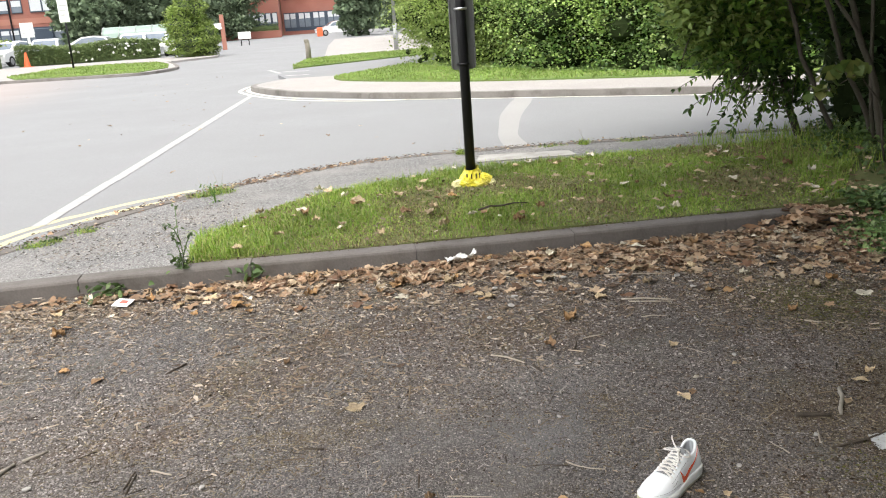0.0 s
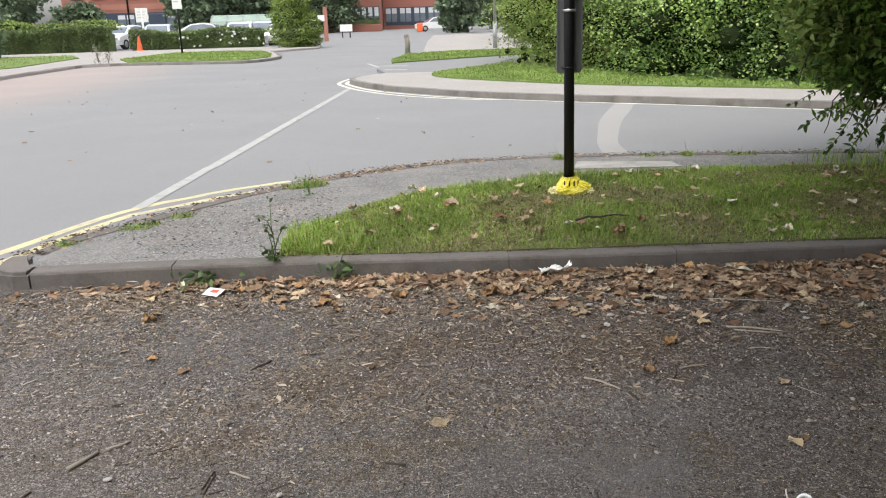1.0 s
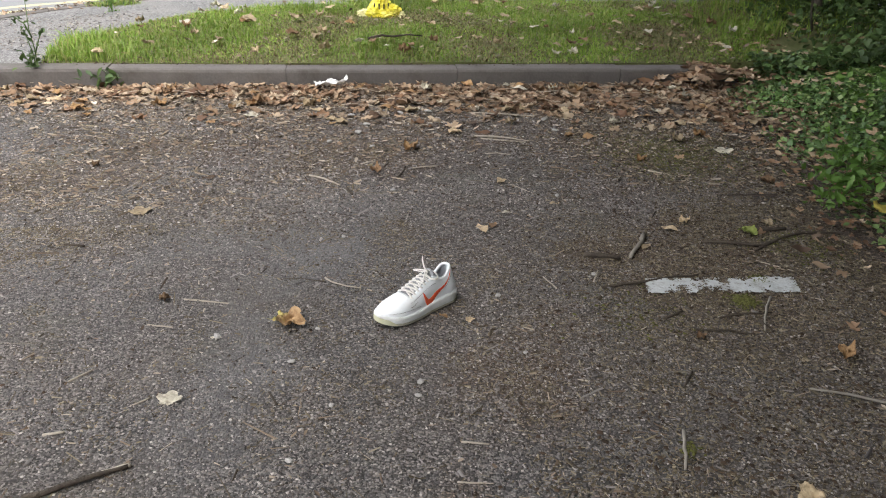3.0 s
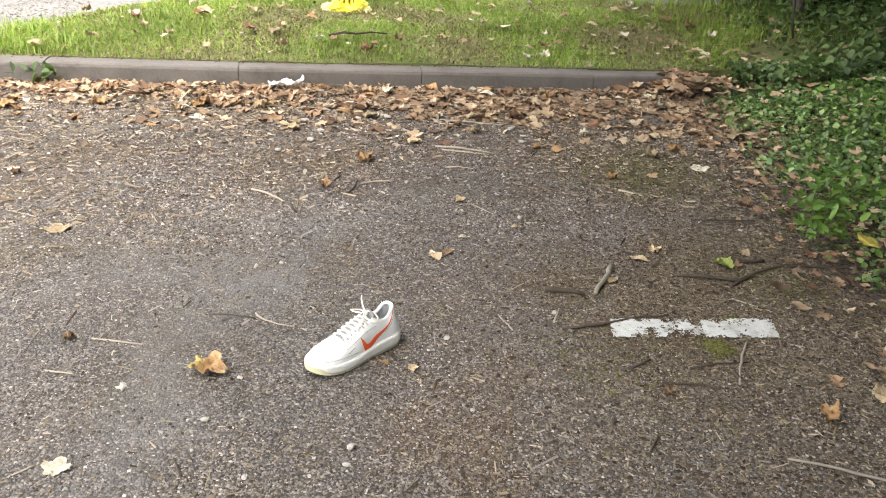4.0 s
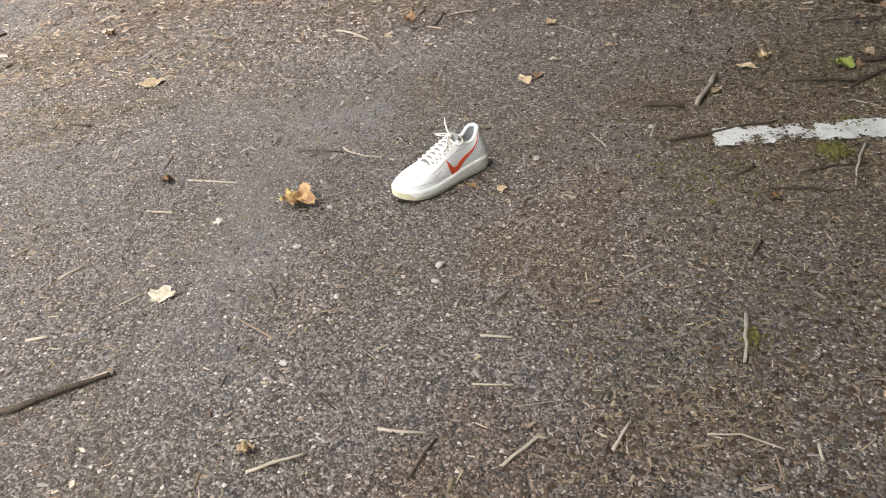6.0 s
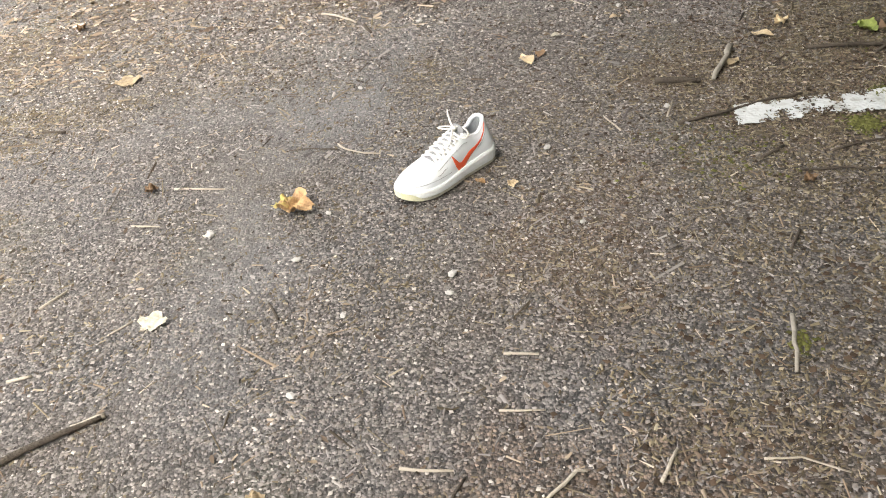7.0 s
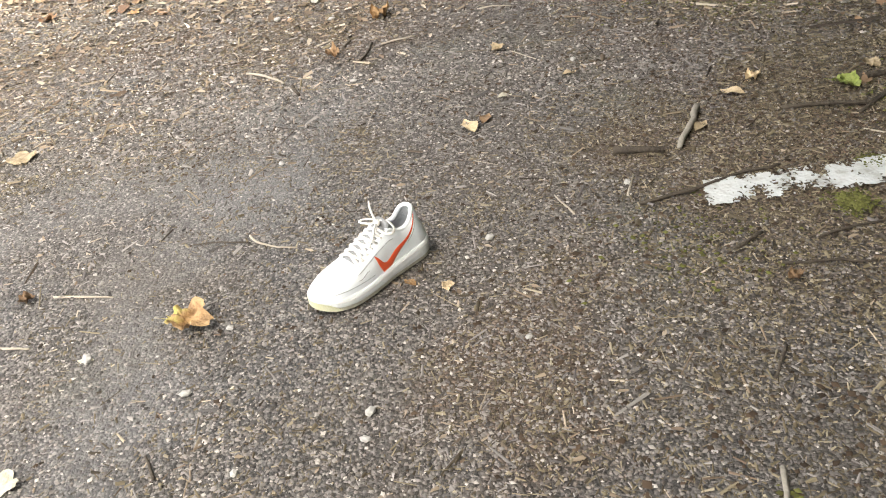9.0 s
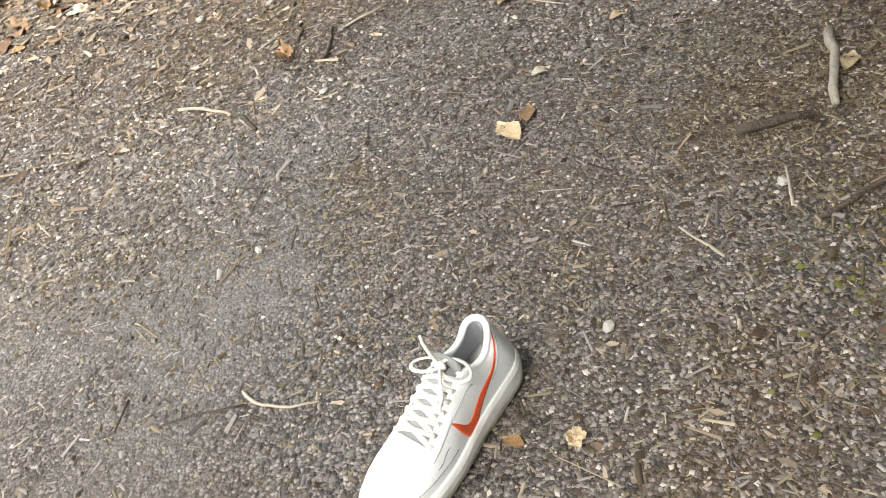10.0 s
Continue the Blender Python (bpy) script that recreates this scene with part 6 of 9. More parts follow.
tube("pole", [(0, 0, -0.1), (-0.012, 0, 1.2), (-0.03, 0, 3.2)], 0.036, M["black_paint"], post, 20)


def sign_plate(z0, z1):
    bm = bmesh.new()
    w, r = 0.088, 0.025
    pts = []
    for cx, cz, a0 in ((w - r, z1 - r, 0), (-w + r, z1 - r, 90), (-w + r, z0 + r, 180), (w - r, z0 + r, 270)):
        for k in range(5):
            a = radians(a0 + 22.5 * k)
            pts.append((cx + r * math.cos(a), cz + r * math.sin(a)))
    fr = [bm.verts.new((x, 0.052, z)) for x, z in pts]
    bk = [bm.verts.new((x, 0.056, z)) for x, z in pts]
    bm.faces.new(fr)
    bm.faces.new(bk[::-1])
    for k in range(len(pts)):
        bm.faces.new((fr[k], bk[k], bk[(k + 1) % len(pts)], fr[(k + 1) % len(pts)]))
    bmesh.ops.recalc_face_normals(bm, faces=list(bm.faces))
    ob = part("sign_plate", bm, M["sign_back"], post, "grey metal back of a narrow sign")
    for dx in (-w * 0.98, w * 0.98):
        part("rim", box_bm(dx - 0.003, 0.04, z0 + r, dx + 0.003, 0.054, z1 - r), M["sign_back"], ob)
    return ob


sign_plate(0.875, 1.75)
for z, mt in ((0.915, "black_paint"), (1.295, "steel"), (1.7, "steel")):
    ring_pts = [(-0.012 + 0.039 * math.cos(a), 0.039 * math.sin(a), z) for a in np.linspace(-math.pi, 0, 12)]
    clamp = tube("clamp", [(-0.05, 0.05, z)] + ring_pts + [(0.028, 0.05, z)], 0.006, M[mt], post, 6, 1.6, label="band clamp round the post")
# tape: a band wrapped round the foot of the post, the rest crumpled beside it
bm = bmesh.new()
rows = []
for i in range(9):
    row = []
    for k in range(48):
        a = 2 * math.pi * k / 48
        z = 0.02 + 0.15 * i / 8 + 0.014 * math.sin(a + 0.6) * (i / 8)
        r = 0.046 + 0.034 * math.sin(math.pi * min(1, 0.25 + 0.85 * i / 8)) ** 0.8 * (1 + 0.25 * math.cos(a - 2.4)) + 0.022 * abs(noise.noise((math.cos(a) * 3, math.sin(a) * 3, i * 0.6)))
        row.append(bm.verts.new((r * math.cos(a), r * math.sin(a), z)))
    rows.append(row)
for p, q in zip(rows, rows[1:]):
    for k in range(48):
        bm.faces.new((p[k], p[(k + 1) % 48], q[(k + 1) % 48], q[k]))
wrap = part("tape_wrap", bm, M["tape"], post, "yellow barrier tape wrapped round the post")
for k in range(4):
    a = radians(-122 + 22 * k)
    bar = part("print_bar", box_bm(-0.0045, -0.003, -0.019, 0.0045, 0.003, 0.019, 0.001), M["print_black"], wrap)
    bar.matrix_basis = pose(0.088 * math.cos(a), 0.088 * math.sin(a), 0.118, 0, 0, -122 + 22 * k + 90)
bag = thing("yellow_tape_heap", "crumpled yellow plastic tape in the grass round the post", "plastic tape", at=(0.93, 6.0, 0.115))


def tape_lump(c, r, seed, mat):
    """A loose wad of thin plastic tape, all ridges and dents."""
    bm = bmesh.new()
    bmesh.ops.create_icosphere(bm, subdivisions=4, radius=1.0)
    off = Vector((seed * 3.1, seed * 1.7, 0))
    for v in bm.verts:
        d = v.co.normalized()
        k = 0.78 + 0.5 * abs(noise.noise(d * 1.9 + off)) + 0.34 * abs(noise.noise(d * 4.3 + off)) + 0.12 * noise.noise(d * 11 + off)
        v.co = Vector((c[0] + d.x * r[0] * k, c[1] + d.y * r[1] * k, max(-0.03, c[2] + d.z * r[2] * k)))
    part("wad", bm, mat, bag, smooth=False)


for j, (c, r) in enumerate((((-0.115, -0.02, 0.03), (0.05, 0.045, 0.035)), ((0.085, 0.0, 0.045), (0.055, 0.055, 0.05)), ((0.02, -0.06, 0.02), (0.075, 0.035, 0.035)), ((0.135, -0.02, 0.02), (0.03, 0.03, 0.03)), ((-0.05, -0.05, 0.03), (0.06, 0.035, 0.045)))):
    tape_lump(c, r, 5 + j, M["tape_pale"] if j in (0, 3) else M["tape"])


# ---------------------------------------------------------------- fallen leaves, twigs, grit
def maple_shape(seed, curl, rag=0.15, lobes=5):
    """A dried lobed leaf one unit across, curled along its midrib."""
    r = random.Random(seed)
    V = [Vector((0, 0, 0))]
    n = lobes * 4
    span = radians(300)
    for k in range(n + 1):
        u = k / n
        a = -span / 2 + span * u
        lobe = abs(math.cos(math.pi * lobes * u)) ** 1.2
        rad = (0.3 + 0.2 * lobe) * (0.72 + 0.28 * math.cos(a * 0.9)) * (1 + r.uniform(-rag, rag))
        V.append(Vector((rad * math.cos(a), rad * math.sin(a), 0)))
    ph = r.uniform(0, 6)
    for v in V:
        d = v.x * v.x + v.y * v.y
        v.z = curl * (v.y * v.y * 1.2 + 0.5 * v.x * abs(v.x)) + 0.16 * curl * math.sin(v.x * 9 + ph) + 0.1 * curl * math.sin(v.y * 11 + ph) + 0.02
    F = [(0, k, k + 1) for k in range(1, n + 1)]
    # stalk
    b = len(V)
    V += [Vector((0, 0.008, 0.02)), Vector((0, -0.008, 0.02)), Vector((-0.4, r.uniform(-0.1, 0.1), 0.05 * curl + 0.02)), Vector((0, 0, 0.035))]
    F += [(b, b + 2, b + 1), (b + 1, b + 2, b + 3), (b + 3, b + 2, b)]
    return V, F


def oval_shape(seed, curl):
    r = random.Random(seed)
    V, F = [], []
    n = 7
    for k in range(n + 1):
        u = k / n
        w = 0.27 * math.sin(math.pi * min(1, u * 0.97 + 0.015)) ** 0.75 * (1 + r.uniform(-0.12, 0.12))
        x = u - 0.5
        z = curl * (0.5 * x * x + 0.1 * math.sin(u * 7 + seed))
        V += [Vector((x, w, z + curl * 0.35 * w + 0.02)), Vector((x, 0, z + 0.01)), Vector((x, -w, z + curl * 0.35 * w + 0.02))]
    for k in range(n):
        a = k * 3
        F += [(a, a + 3, a + 4, a + 1), (a + 1, a + 4, a + 5, a + 2)]
    return V, F


def single_material(name, c1, c2):
    """A colour of its own for every object that shares the mesh."""
    m = material(name, c1, c2, 3.2, 18, 0.75, 0.3, 0.35, spread=0.16, stain=tuple(0.45 * v for v in c1), stain_scale=5, stain_amount=0.6)
    nt = m.node_tree
    bsdf = nt.nodes["Principled BSDF"]
    src = bsdf.inputs["Base Color"].links[0].from_socket
    info = nt.nodes.new("ShaderNodeObjectInfo")
    rng_n = nt.nodes.new("ShaderNodeMapRange")
    rng_n.inputs[3].default_value = 0.7
    rng_n.inputs[4].default_value = 1.3
    hs = nt.nodes.new("ShaderNodeHueSaturation")
    link(nt, info.outputs["Random"], rng_n.inputs[0])
    link(nt, rng_n.outputs[0], hs.inputs["Value"])
    link(nt, src, hs.inputs["Color"])
    link(nt, hs.outputs[0], bsdf.inputs["Base Color"])
    return m


LEAF_MATS = {"tan": single_material("tan_dry_leaf", (0.33, 0.25, 0.15), (0.54, 0.43, 0.28)),
             "brown": single_material("brown_dry_leaf", (0.15, 0.092, 0.05), (0.27, 0.165, 0.088)),
             "orange": single_material("orange_dry_leaf", (0.26, 0.13, 0.055), (0.46, 0.31, 0.15)),
             "pale": single_material("pale_dry_leaf", (0.54, 0.49, 0.38), (0.7, 0.65, 0.53)),
             "green": single_material("fresh_leaf", (0.24, 0.32, 0.06), (0.4, 0.44, 0.12)),
             "turning": single_material("turning_leaf", (0.3, 0.14, 0.055), (0.44, 0.33, 0.13)),
             "yellow": single_material("yellow_leaf", (0.6, 0.48, 0.08), (0.75, 0.62, 0.16))}
def crumpled_shape(seed, fold, lobes=5, rumple=1.0):
    """A dry lobed leaf in finer mesh, creased and folded up at its sides."""
    r = random.Random(seed)
    NA, NR = 40, 5
    V, F = [], []
    ragged = [1 + r.uniform(-0.12, 0.12) for _ in range(NA)]
    bend = r.uniform(0.6, 1.2)
    for i in range(NR + 1):
        for k in range(NA):
            a = 2 * math.pi * k / NA
            lobe = (0.62 + 0.38 * abs(math.cos(lobes * a / 2)) ** 0.8) if fold < 0.4 else (0.8 + 0.2 * abs(math.cos(lobes * a / 2)))
            back = 0.75 + 0.25 * math.cos(a)
            rad = 0.5 * (0.06 + 0.94 * i / NR) * (lobe * back * ragged[k] if i > 1 else 0.8)
            x, y = rad * math.cos(a), rad * math.sin(a)
            turn = fold * abs(y) * 3.2
            yy = math.copysign(math.sin(min(turn, 2.6)) / (fold * 3.2), y)
            z = (1 - math.cos(min(turn, 2.6))) / (fold * 3.2)
            z += fold * rumple * (0.26 * noise.noise((x * 5, y * 5, seed)) + 0.09 * noise.noise((x * 13, y * 13, seed))) + fold * 0.35 * x * x * bend
            V.append(Vector((x, yy, z)))
    for i in range(NR):
        for k in range(NA):
            p, q = i * NA + k, i * NA + (k + 1) % NA
            F.append((p, p + NA, q + NA, q))
    F.append(tuple(range(NA)))
    lift = -min(v.z for v in V)
    V = [Vector((v.x, v.y, v.z + lift)) for v in V]
    b = len(V)
    V += [Vector((-0.2, 0.008, 0.03)), Vector((-0.2, -0.008, 0.03)), Vector((-0.6, r.uniform(-0.12, 0.12), 0.02)), Vector((-0.2, 0, 0.045))]
    F += [(b, b + 2, b + 1), (b + 1, b + 2, b + 3), (b + 3, b + 2, b)]
    return V, F


LEAF_MESHES = {}
for cname, cm in LEAF_MATS.items():
    for shape in range(4):
        V, F = crumpled_shape(shape * 7 + 3, (0.25, 0.7, 1.15, 0.6)[shape], (5, 5, 5, 3)[shape]) if shape < 3 else oval_shape(5, 0.8)
        me = bpy.data.meshes.new("fallen_leaf")
        me.from_pydata([tuple(v) for v in V], [], F)
        me.polygons.foreach_set("use_smooth", [True] * len(me.polygons))
        me.materials.append(cm)
        LEAF_MESHES[cname, shape] = me


def fallen_leaf(x, y, size, colour, shape, turn, z=0.0, tip=0.0, label=""):
    ob = new("fallen_leaf", LEAF_MESHES[colour, shape])
    ob.matrix_basis = pose(x, y, z + 0.002, tip, tip * 0.5, turn) @ Matrix.Diagonal((size, size, size, 1))
    tagged(ob, label or {"tan": "dry tan leaf curled on the ground", "brown": "dry brown leaf curled on the ground", "orange": "orange-brown autumn leaf curled up on the asphalt",
            "pale": "pale bleached leaf scrap lying flat", "green": "fresh green leaf on the asphalt", "turning": "crumpled brown leaf with yellow-green parts beside the shoe", "yellow": "bright yellow leaf among ivy"}[colour], "leaf", "fallen leaves")
    return ob


LEAVES_A = [(0.10, 1.72, 0.075, "pale", 0, 70), (1.385, 1.255, 0.075, "tan", 1, 200), (-0.15, 2.84, 0.1, "tan", 0, 100),
            (0.84, 3.44, 0.1, "orange", 2, 60), (0.68, 3.18, 0.07, "brown", 2, 120), (0.58, 3.86, 0.08, "tan", 1, 200), (1.35, 3.8, 0.07, "tan", 2, 20), (0.93, 4.05, 0.07, "pale", 1, 300), (1.06, 3.67, 0.08, "tan", 1, 10), (0.985, 2.6, 0.07, "tan", 3, 100), (1.03, 2.625, 0.05, "brown", 3, 60), (1.1, 2.73, 0.04, "pale", 3, 5),
            (1.15, 3.04, 0.06, "tan", 1, 230), (1.62, 2.54, 0.06, "tan", 3, 140), (1.69, 2.59, 0.055, "tan", 2, 30)]
LEAVES_B = [(1.487, 2.41, 0.05, "tan", 3, 40), (2.19, 3.32, 0.11, "pale", 0, 80), (2.54, 3.72, 0.14, "tan", 1, 30), (-1.32, 3.54, 0.06, "orange", 1, 190),
            (-1.16, 3.4, 0.07, "brown", 3, 60), (1.29, 2.8, 0.04, "tan", 3, 10), (1.87, 2.49, 0.085, "green", 1, 300), (2.36, 2.5, 0.11, "yellow", 0, 20, 0.06, 15),
            (1.78, 3.23, 0.07, "orange", 2, 45), (-0.4, 3.34, 0.05, "brown", 2, 80), (0.53, 3.9, 0.07, "tan", 1, 150)]
LEAVES_C = [(1.98, 2.55, 0.06, "tan", 1, 90), (1.75, 1.72, 0.075, "orange", 2, 70), (1.93, 1.78, 0.09, "tan", 1, 20), (2.05, 3.5, 0.09, "tan", 2, 260), (2.2, 2.95, 0.08, "brown", 1, 130),
            (0.02, 2.2, 0.045, "brown", 2, 10), (0.18, 1.985, 0.03, "pale", 3, 170), (0.32, 1.28, 0.04, "tan", 2, 10), (0.835, 2.0, 0.035, "tan", 1, 60), (0.77, 2.035, 0.03, "orange", 3, 130), (1.42, 1.85, 0.04, "brown", 2, 30)]
for row in LEAVES_A + LEAVES_B + LEAVES_C:
    fallen_leaf(*row)


def turning_material():
    """Half yellow-green, half brown: the colour runs along the blade."""
    m = material("half_green_leaf", (0.28, 0.155, 0.065), (0.5, 0.35, 0.19), 4, 20, 0.7, 0.3, 0.35, stain=(0.14, 0.06, 0.025), stain_scale=5, stain_amount=0.7)
    nt = m.node_tree
    bsdf = nt.nodes["Principled BSDF"]
    src = bsdf.inputs["Base Color"].links[0].from_socket
    tc = nt.nodes.new("ShaderNodeTexCoord")
    sep = nt.nodes.new("ShaderNodeSeparateXYZ")
    link(nt, tc.outputs["Object"], sep.inputs[0])
    nz = nt.nodes.new("ShaderNodeTexNoise")
    nz.inputs["Scale"].default_value = 6
    link(nt, tc.outputs["Object"], nz.inputs["Vector"])
    ad = nt.nodes.new("ShaderNodeMath")
    link(nt, sep.outputs[0], ad.inputs[0])
    link(nt, nz.outputs[0], ad.inputs[1])
    mr = nt.nodes.new("ShaderNodeMapRange")
    mr.inputs[1].default_value, mr.inputs[2].default_value = 0.22, 0.48
    mr.inputs[3].default_value, mr.inputs[4].default_value = 0.8, 0.0
    link(nt, ad.outputs[0], mr.inputs[0])
    mx = nt.nodes.new("ShaderNodeMix")
    mx.data_type = 'RGBA'
    link(nt, mr.outputs[0], mx.inputs[0])
    link(nt, src, mx.inputs[6])
    mx.inputs[7].default_value = (0.36, 0.34, 0.08, 1)
    link(nt, mx.outputs[2], bsdf.inputs["Base Color"])
    return m


V, F = crumpled_shape(12, 0.62, 5, 2.4)
me = bpy.data.meshes.new("fallen_leaf")
me.from_pydata([(v.x * 1.1, v.y * 1.0, v.z * 0.8) for v in V], [], F)
me.polygons.foreach_set("use_smooth", [True] * len(me.polygons))
me.materials.append(turning_material())
LEAF_MESHES["turning", 9] = me
fallen_leaf(0.352, 2.04, 0.108, "turning", 9, -28, 0.0, 4)
fallen_leaf(2.5, 3.7, 0.075, "green", 3, 40, 0.075, 18, "round fresh green leaf among the ivy")
# leaves on the verge
rl = random.Random(8)
spots = [(0.344, 5.71, 0.14, "tan", 1), (0.044, 5.63, 0.13, "tan", 1), (0.03, 5.55, 0.1, "orange", 1), (0.487, 5.17, 0.1, "tan", 1), (0.327, 5.23, 0.11, "brown", 1), (0.5, 5.79, 0.1, "tan", 2), (0.684, 5.55, 0.08, "orange", 1), (1.33, 5.86, 0.1, "tan", 1),
         (1.87, 5.4, 0.09, "pale", 0), (1.544, 5.55, 0.09, "pale", 3), (1.0, 4.85, 0.06, "pale", 3), (0.733, 5.0, 0.09, "pale", 1), (1.82, 4.72, 0.09, "pale", 1), (1.92, 4.74, 0.09, "pale", 2), (2.844, 5.47, 0.11, "tan", 1), (1.98, 4.95, 0.1, "brown", 1), (0.95, 4.78, 0.1, "brown", 2), (-0.3, 5.4, 0.1, "brown", 2), (-0.45, 5.0, 0.09, "tan", 1)]
for x, y, s, c, sh in spots:
    fallen_leaf(x, y, s, c, sh, rl.uniform(0, 360), verge_z(x, y) + 0.03, 12)
while len(spots) < 130:
    x, y = rl.uniform(-0.8, 3.3), rl.uniform(4.75, 6.7)
    if inside(verge_poly, [x], [y])[0]:
        spots.append((x, y))
        fallen_leaf(x, y, rl.uniform(0.035, 0.1), rl.choice(["tan", "tan", "tan", "brown", "tan", "pale"]), rl.randrange(4), rl.uniform(0, 360), verge_z(x, y) + 0.034, rl.uniform(-15, 15))


def scrap_shape(seed):
    """A torn bit of leaf: a bent uneven polygon."""
    r = random.Random(seed)
    n = r.choice([4, 5, 6])
    V = [Vector((0, 0, 0.1))] + [Vector((math.cos(6.283 * k / n) * r.uniform(0.3, 0.55), math.sin(6.283 * k / n) * r.uniform(0.06, 0.24), r.uniform(0, 0.2))) for k in range(n)]
    return V, [(0, k, k % n + 1) for k in range(1, n + 1)]


def litter_stuff(name, spots, label, mat, seed, lo, hi, torn=False):
    """Many dry leaves joined: each a curled lobed or oval leaf."""
    r = random.Random(seed)
    shapes = [maple_shape(100 + k, r.uniform(0.06, 0.6)) for k in range(12)] + [oval_shape(k, r.uniform(0.2, 0.7)) for k in range(4)]
    if torn:
        shapes = [scrap_shape(200 + k) for k in range(14)]
    arrs = []
    for V, F in shapes:
        tr = []
        for f in F:
            tr += [f] if len(f) == 3 else [(f[0], f[1], f[2]), (f[0], f[2], f[3])]
        arrs.append((np.array([tuple(v) for v in V]), np.array(tr)))
    vs, ts, base = [], [], 0
    for x, y, z in spots:
        V, T = arrs[r.randrange(len(arrs))]
        m = np.array(Euler((radians(r.gauss(0, 10)), radians(r.gauss(0, 10)), r.uniform(0, 6.3))).to_matrix())
        s = lo + (hi - lo) * r.uniform(0, 1) ** 1.4
        W = (V * s) @ m.T
        W[:, 2] += max(0.0, -W[:, 2].min()) * 0.8
        vs.append(W + (x, y, z))
        ts.append(T + base)
        base += len(V)
    ob = raw_mesh(name, np.vstack(vs), np.vstack(ts), mat)
    return tagged(ob, label, "leaves", kind="stuff")


rp = np.random.default_rng(61)
NH = 5200
xs = rp.uniform(0, 1, NH) ** 0.6 * 5.3 - 2.45
depth = np.interp(xs, [-2.4, -1.2, 0, 1, 2, 2.8], [0.14, 0.3, 0.42, 0.5, 0.6, 0.8])
ys = np.interp(xs, [k[0] for k in KERB_FRONT], [k[1] for k in KERB_FRONT]) - 0.02 - np.abs(rp.normal(0, 1, NH)) * depth * 0.55
kp = rp.uniform(0, 1, NH) < np.interp(xs, [-2.4, -1.3, -0.6, 0.5, 2.8], [0.1, 0.3, 0.42, 0.75, 1.0]) * np.clip(0.75 + 0.9 * np.array([noise.noise((x * 2.2, y * 3, 6)) for x, y in zip(xs, ys)]), 0.2, 1)
zs = np.clip(0.022 * np.exp(-((4.52 - ys) / 0.2) ** 2) * np.interp(xs, [-2, 0, 2], [0.2, 0.7, 1]), 0, 0.04) * rp.uniform(0, 1, NH)
heap = [(x, y, z) for x, y, z, k in zip(xs, ys, zs, kp) if k and math.hypot(x + 1.25, y - 4.36) > 0.1 and x < bank_edge(min(y, 4.6)) + 0.3]
litter_stuff("leaf_litter", heap, "heap of dry brown and tan leaves blown against the kerb", M["litter"], 5, 0.02, 0.105)
rk = random.Random(77)
for _ in range(130):
    x = 2.5 - 4.4 * rk.uniform(0, 1) ** 1.5
    y = float(np.interp(x, [k[0] for k in KERB_FRONT], [k[1] for k in KERB_FRONT])) - 0.06 - abs(rk.gauss(0, 0.3)) * float(np.interp(x, [-2, 2.5], [0.7, 1.2]))
    if math.hypot(x + 1.25, y - 4.36) < 0.12:
        continue
    fallen_leaf(x, y, rk.uniform(0.05, 0.1), rk.choice(["tan", "tan", "brown", "orange", "orange", "pale"]), rk.choice([0, 1, 1, 2, 3]), rk.uniform(0, 360), 0.018 if y > 4.3 and x > 0 else 0.0, rk.uniform(-10, 10))
NF = 15000
frag_x = rp.uniform(-2.4, 2.6, NF)
frag_y = 4.5 - np.abs(rp.normal(0, 0.5, NF)) * np.interp(frag_x, [-2.4, 2.6], [0.9, 1.15])
frag_g = np.array([noise.noise((x * 1.7, y * 1.7, 15)) for x, y in zip(frag_x, frag_y)])
frag = [(x, y, 0.001) for x, y, g in zip(frag_x, frag_y, frag_g) if y > 3.0 and rp.uniform() < 0.55 + 0.7 * g + 0.1 * x]
litter_stuff("leaf_fragments", frag, "broken bits of dry leaves spread over the asphalt", M["fragments"], 10, 0.012, 0.05, True)
side_spots = []
for _ in range(1700):
    y = rp.uniform(1.2, 4.5) if rp.uniform() < 0.8 else rp.uniform(-5, 1.2)
    x = bank_edge(y) + rp.normal(0.08, 0.19)
    side_spots.append((x, y, max(0.0, bank_z(x, y)) + rp.uniform(0, 0.035)))
litter_stuff("bank_litter", side_spots, "dry leaves lodged along the foot of the ivy bank", M["litter"], 6, 0.02, 0.062)
up_spots = []
for _ in range(70):
    x, y = rp.uniform(2.3, 4.2), rp.uniform(4.62, 4.75) + abs(rp.normal(0, 0.45))
    up_spots.append((x, y, 0.12 + rp.uniform(0, 0.03) + 0.16 * max(0, x - 3.3)))
litter_stuff("verge_litter", up_spots, "dry leaves caught in the ivy on the verge", M["litter"], 7, 0.025, 0.09)
on_ivy = []
for _ in range(170):
    y = rp.uniform(2.6, 4.75)
    x = bank_edge(min(y, 4.6)) + abs(rp.normal(0, 0.55))
    if x < 4.4:
        on_ivy.append((x, y, (bank_z(x, y) + 0.05 + 0.05 * min(1.0, x - bank_edge(min(y, 4.6)))) if y < 4.6 else verge_z(x, y) + 0.04))
litter_stuff("ivy_litter", on_ivy, "tan dry leaves lying on the ivy", M["dry_tan"], 17, 0.03, 0.085)
over = [(rp.normal(2.66, 0.18), rp.normal(4.5, 0.1)) for _ in range(190)]
litter_stuff("kerb_end_litter", [(x, y, 0.03 + 0.075 * math.exp(-((x - 2.68) / 0.22) ** 2) * rp.uniform(0.4, 1)) for x, y in over], "dry leaves piled over the end of the kerb", M["litter"], 27, 0.035, 0.12)
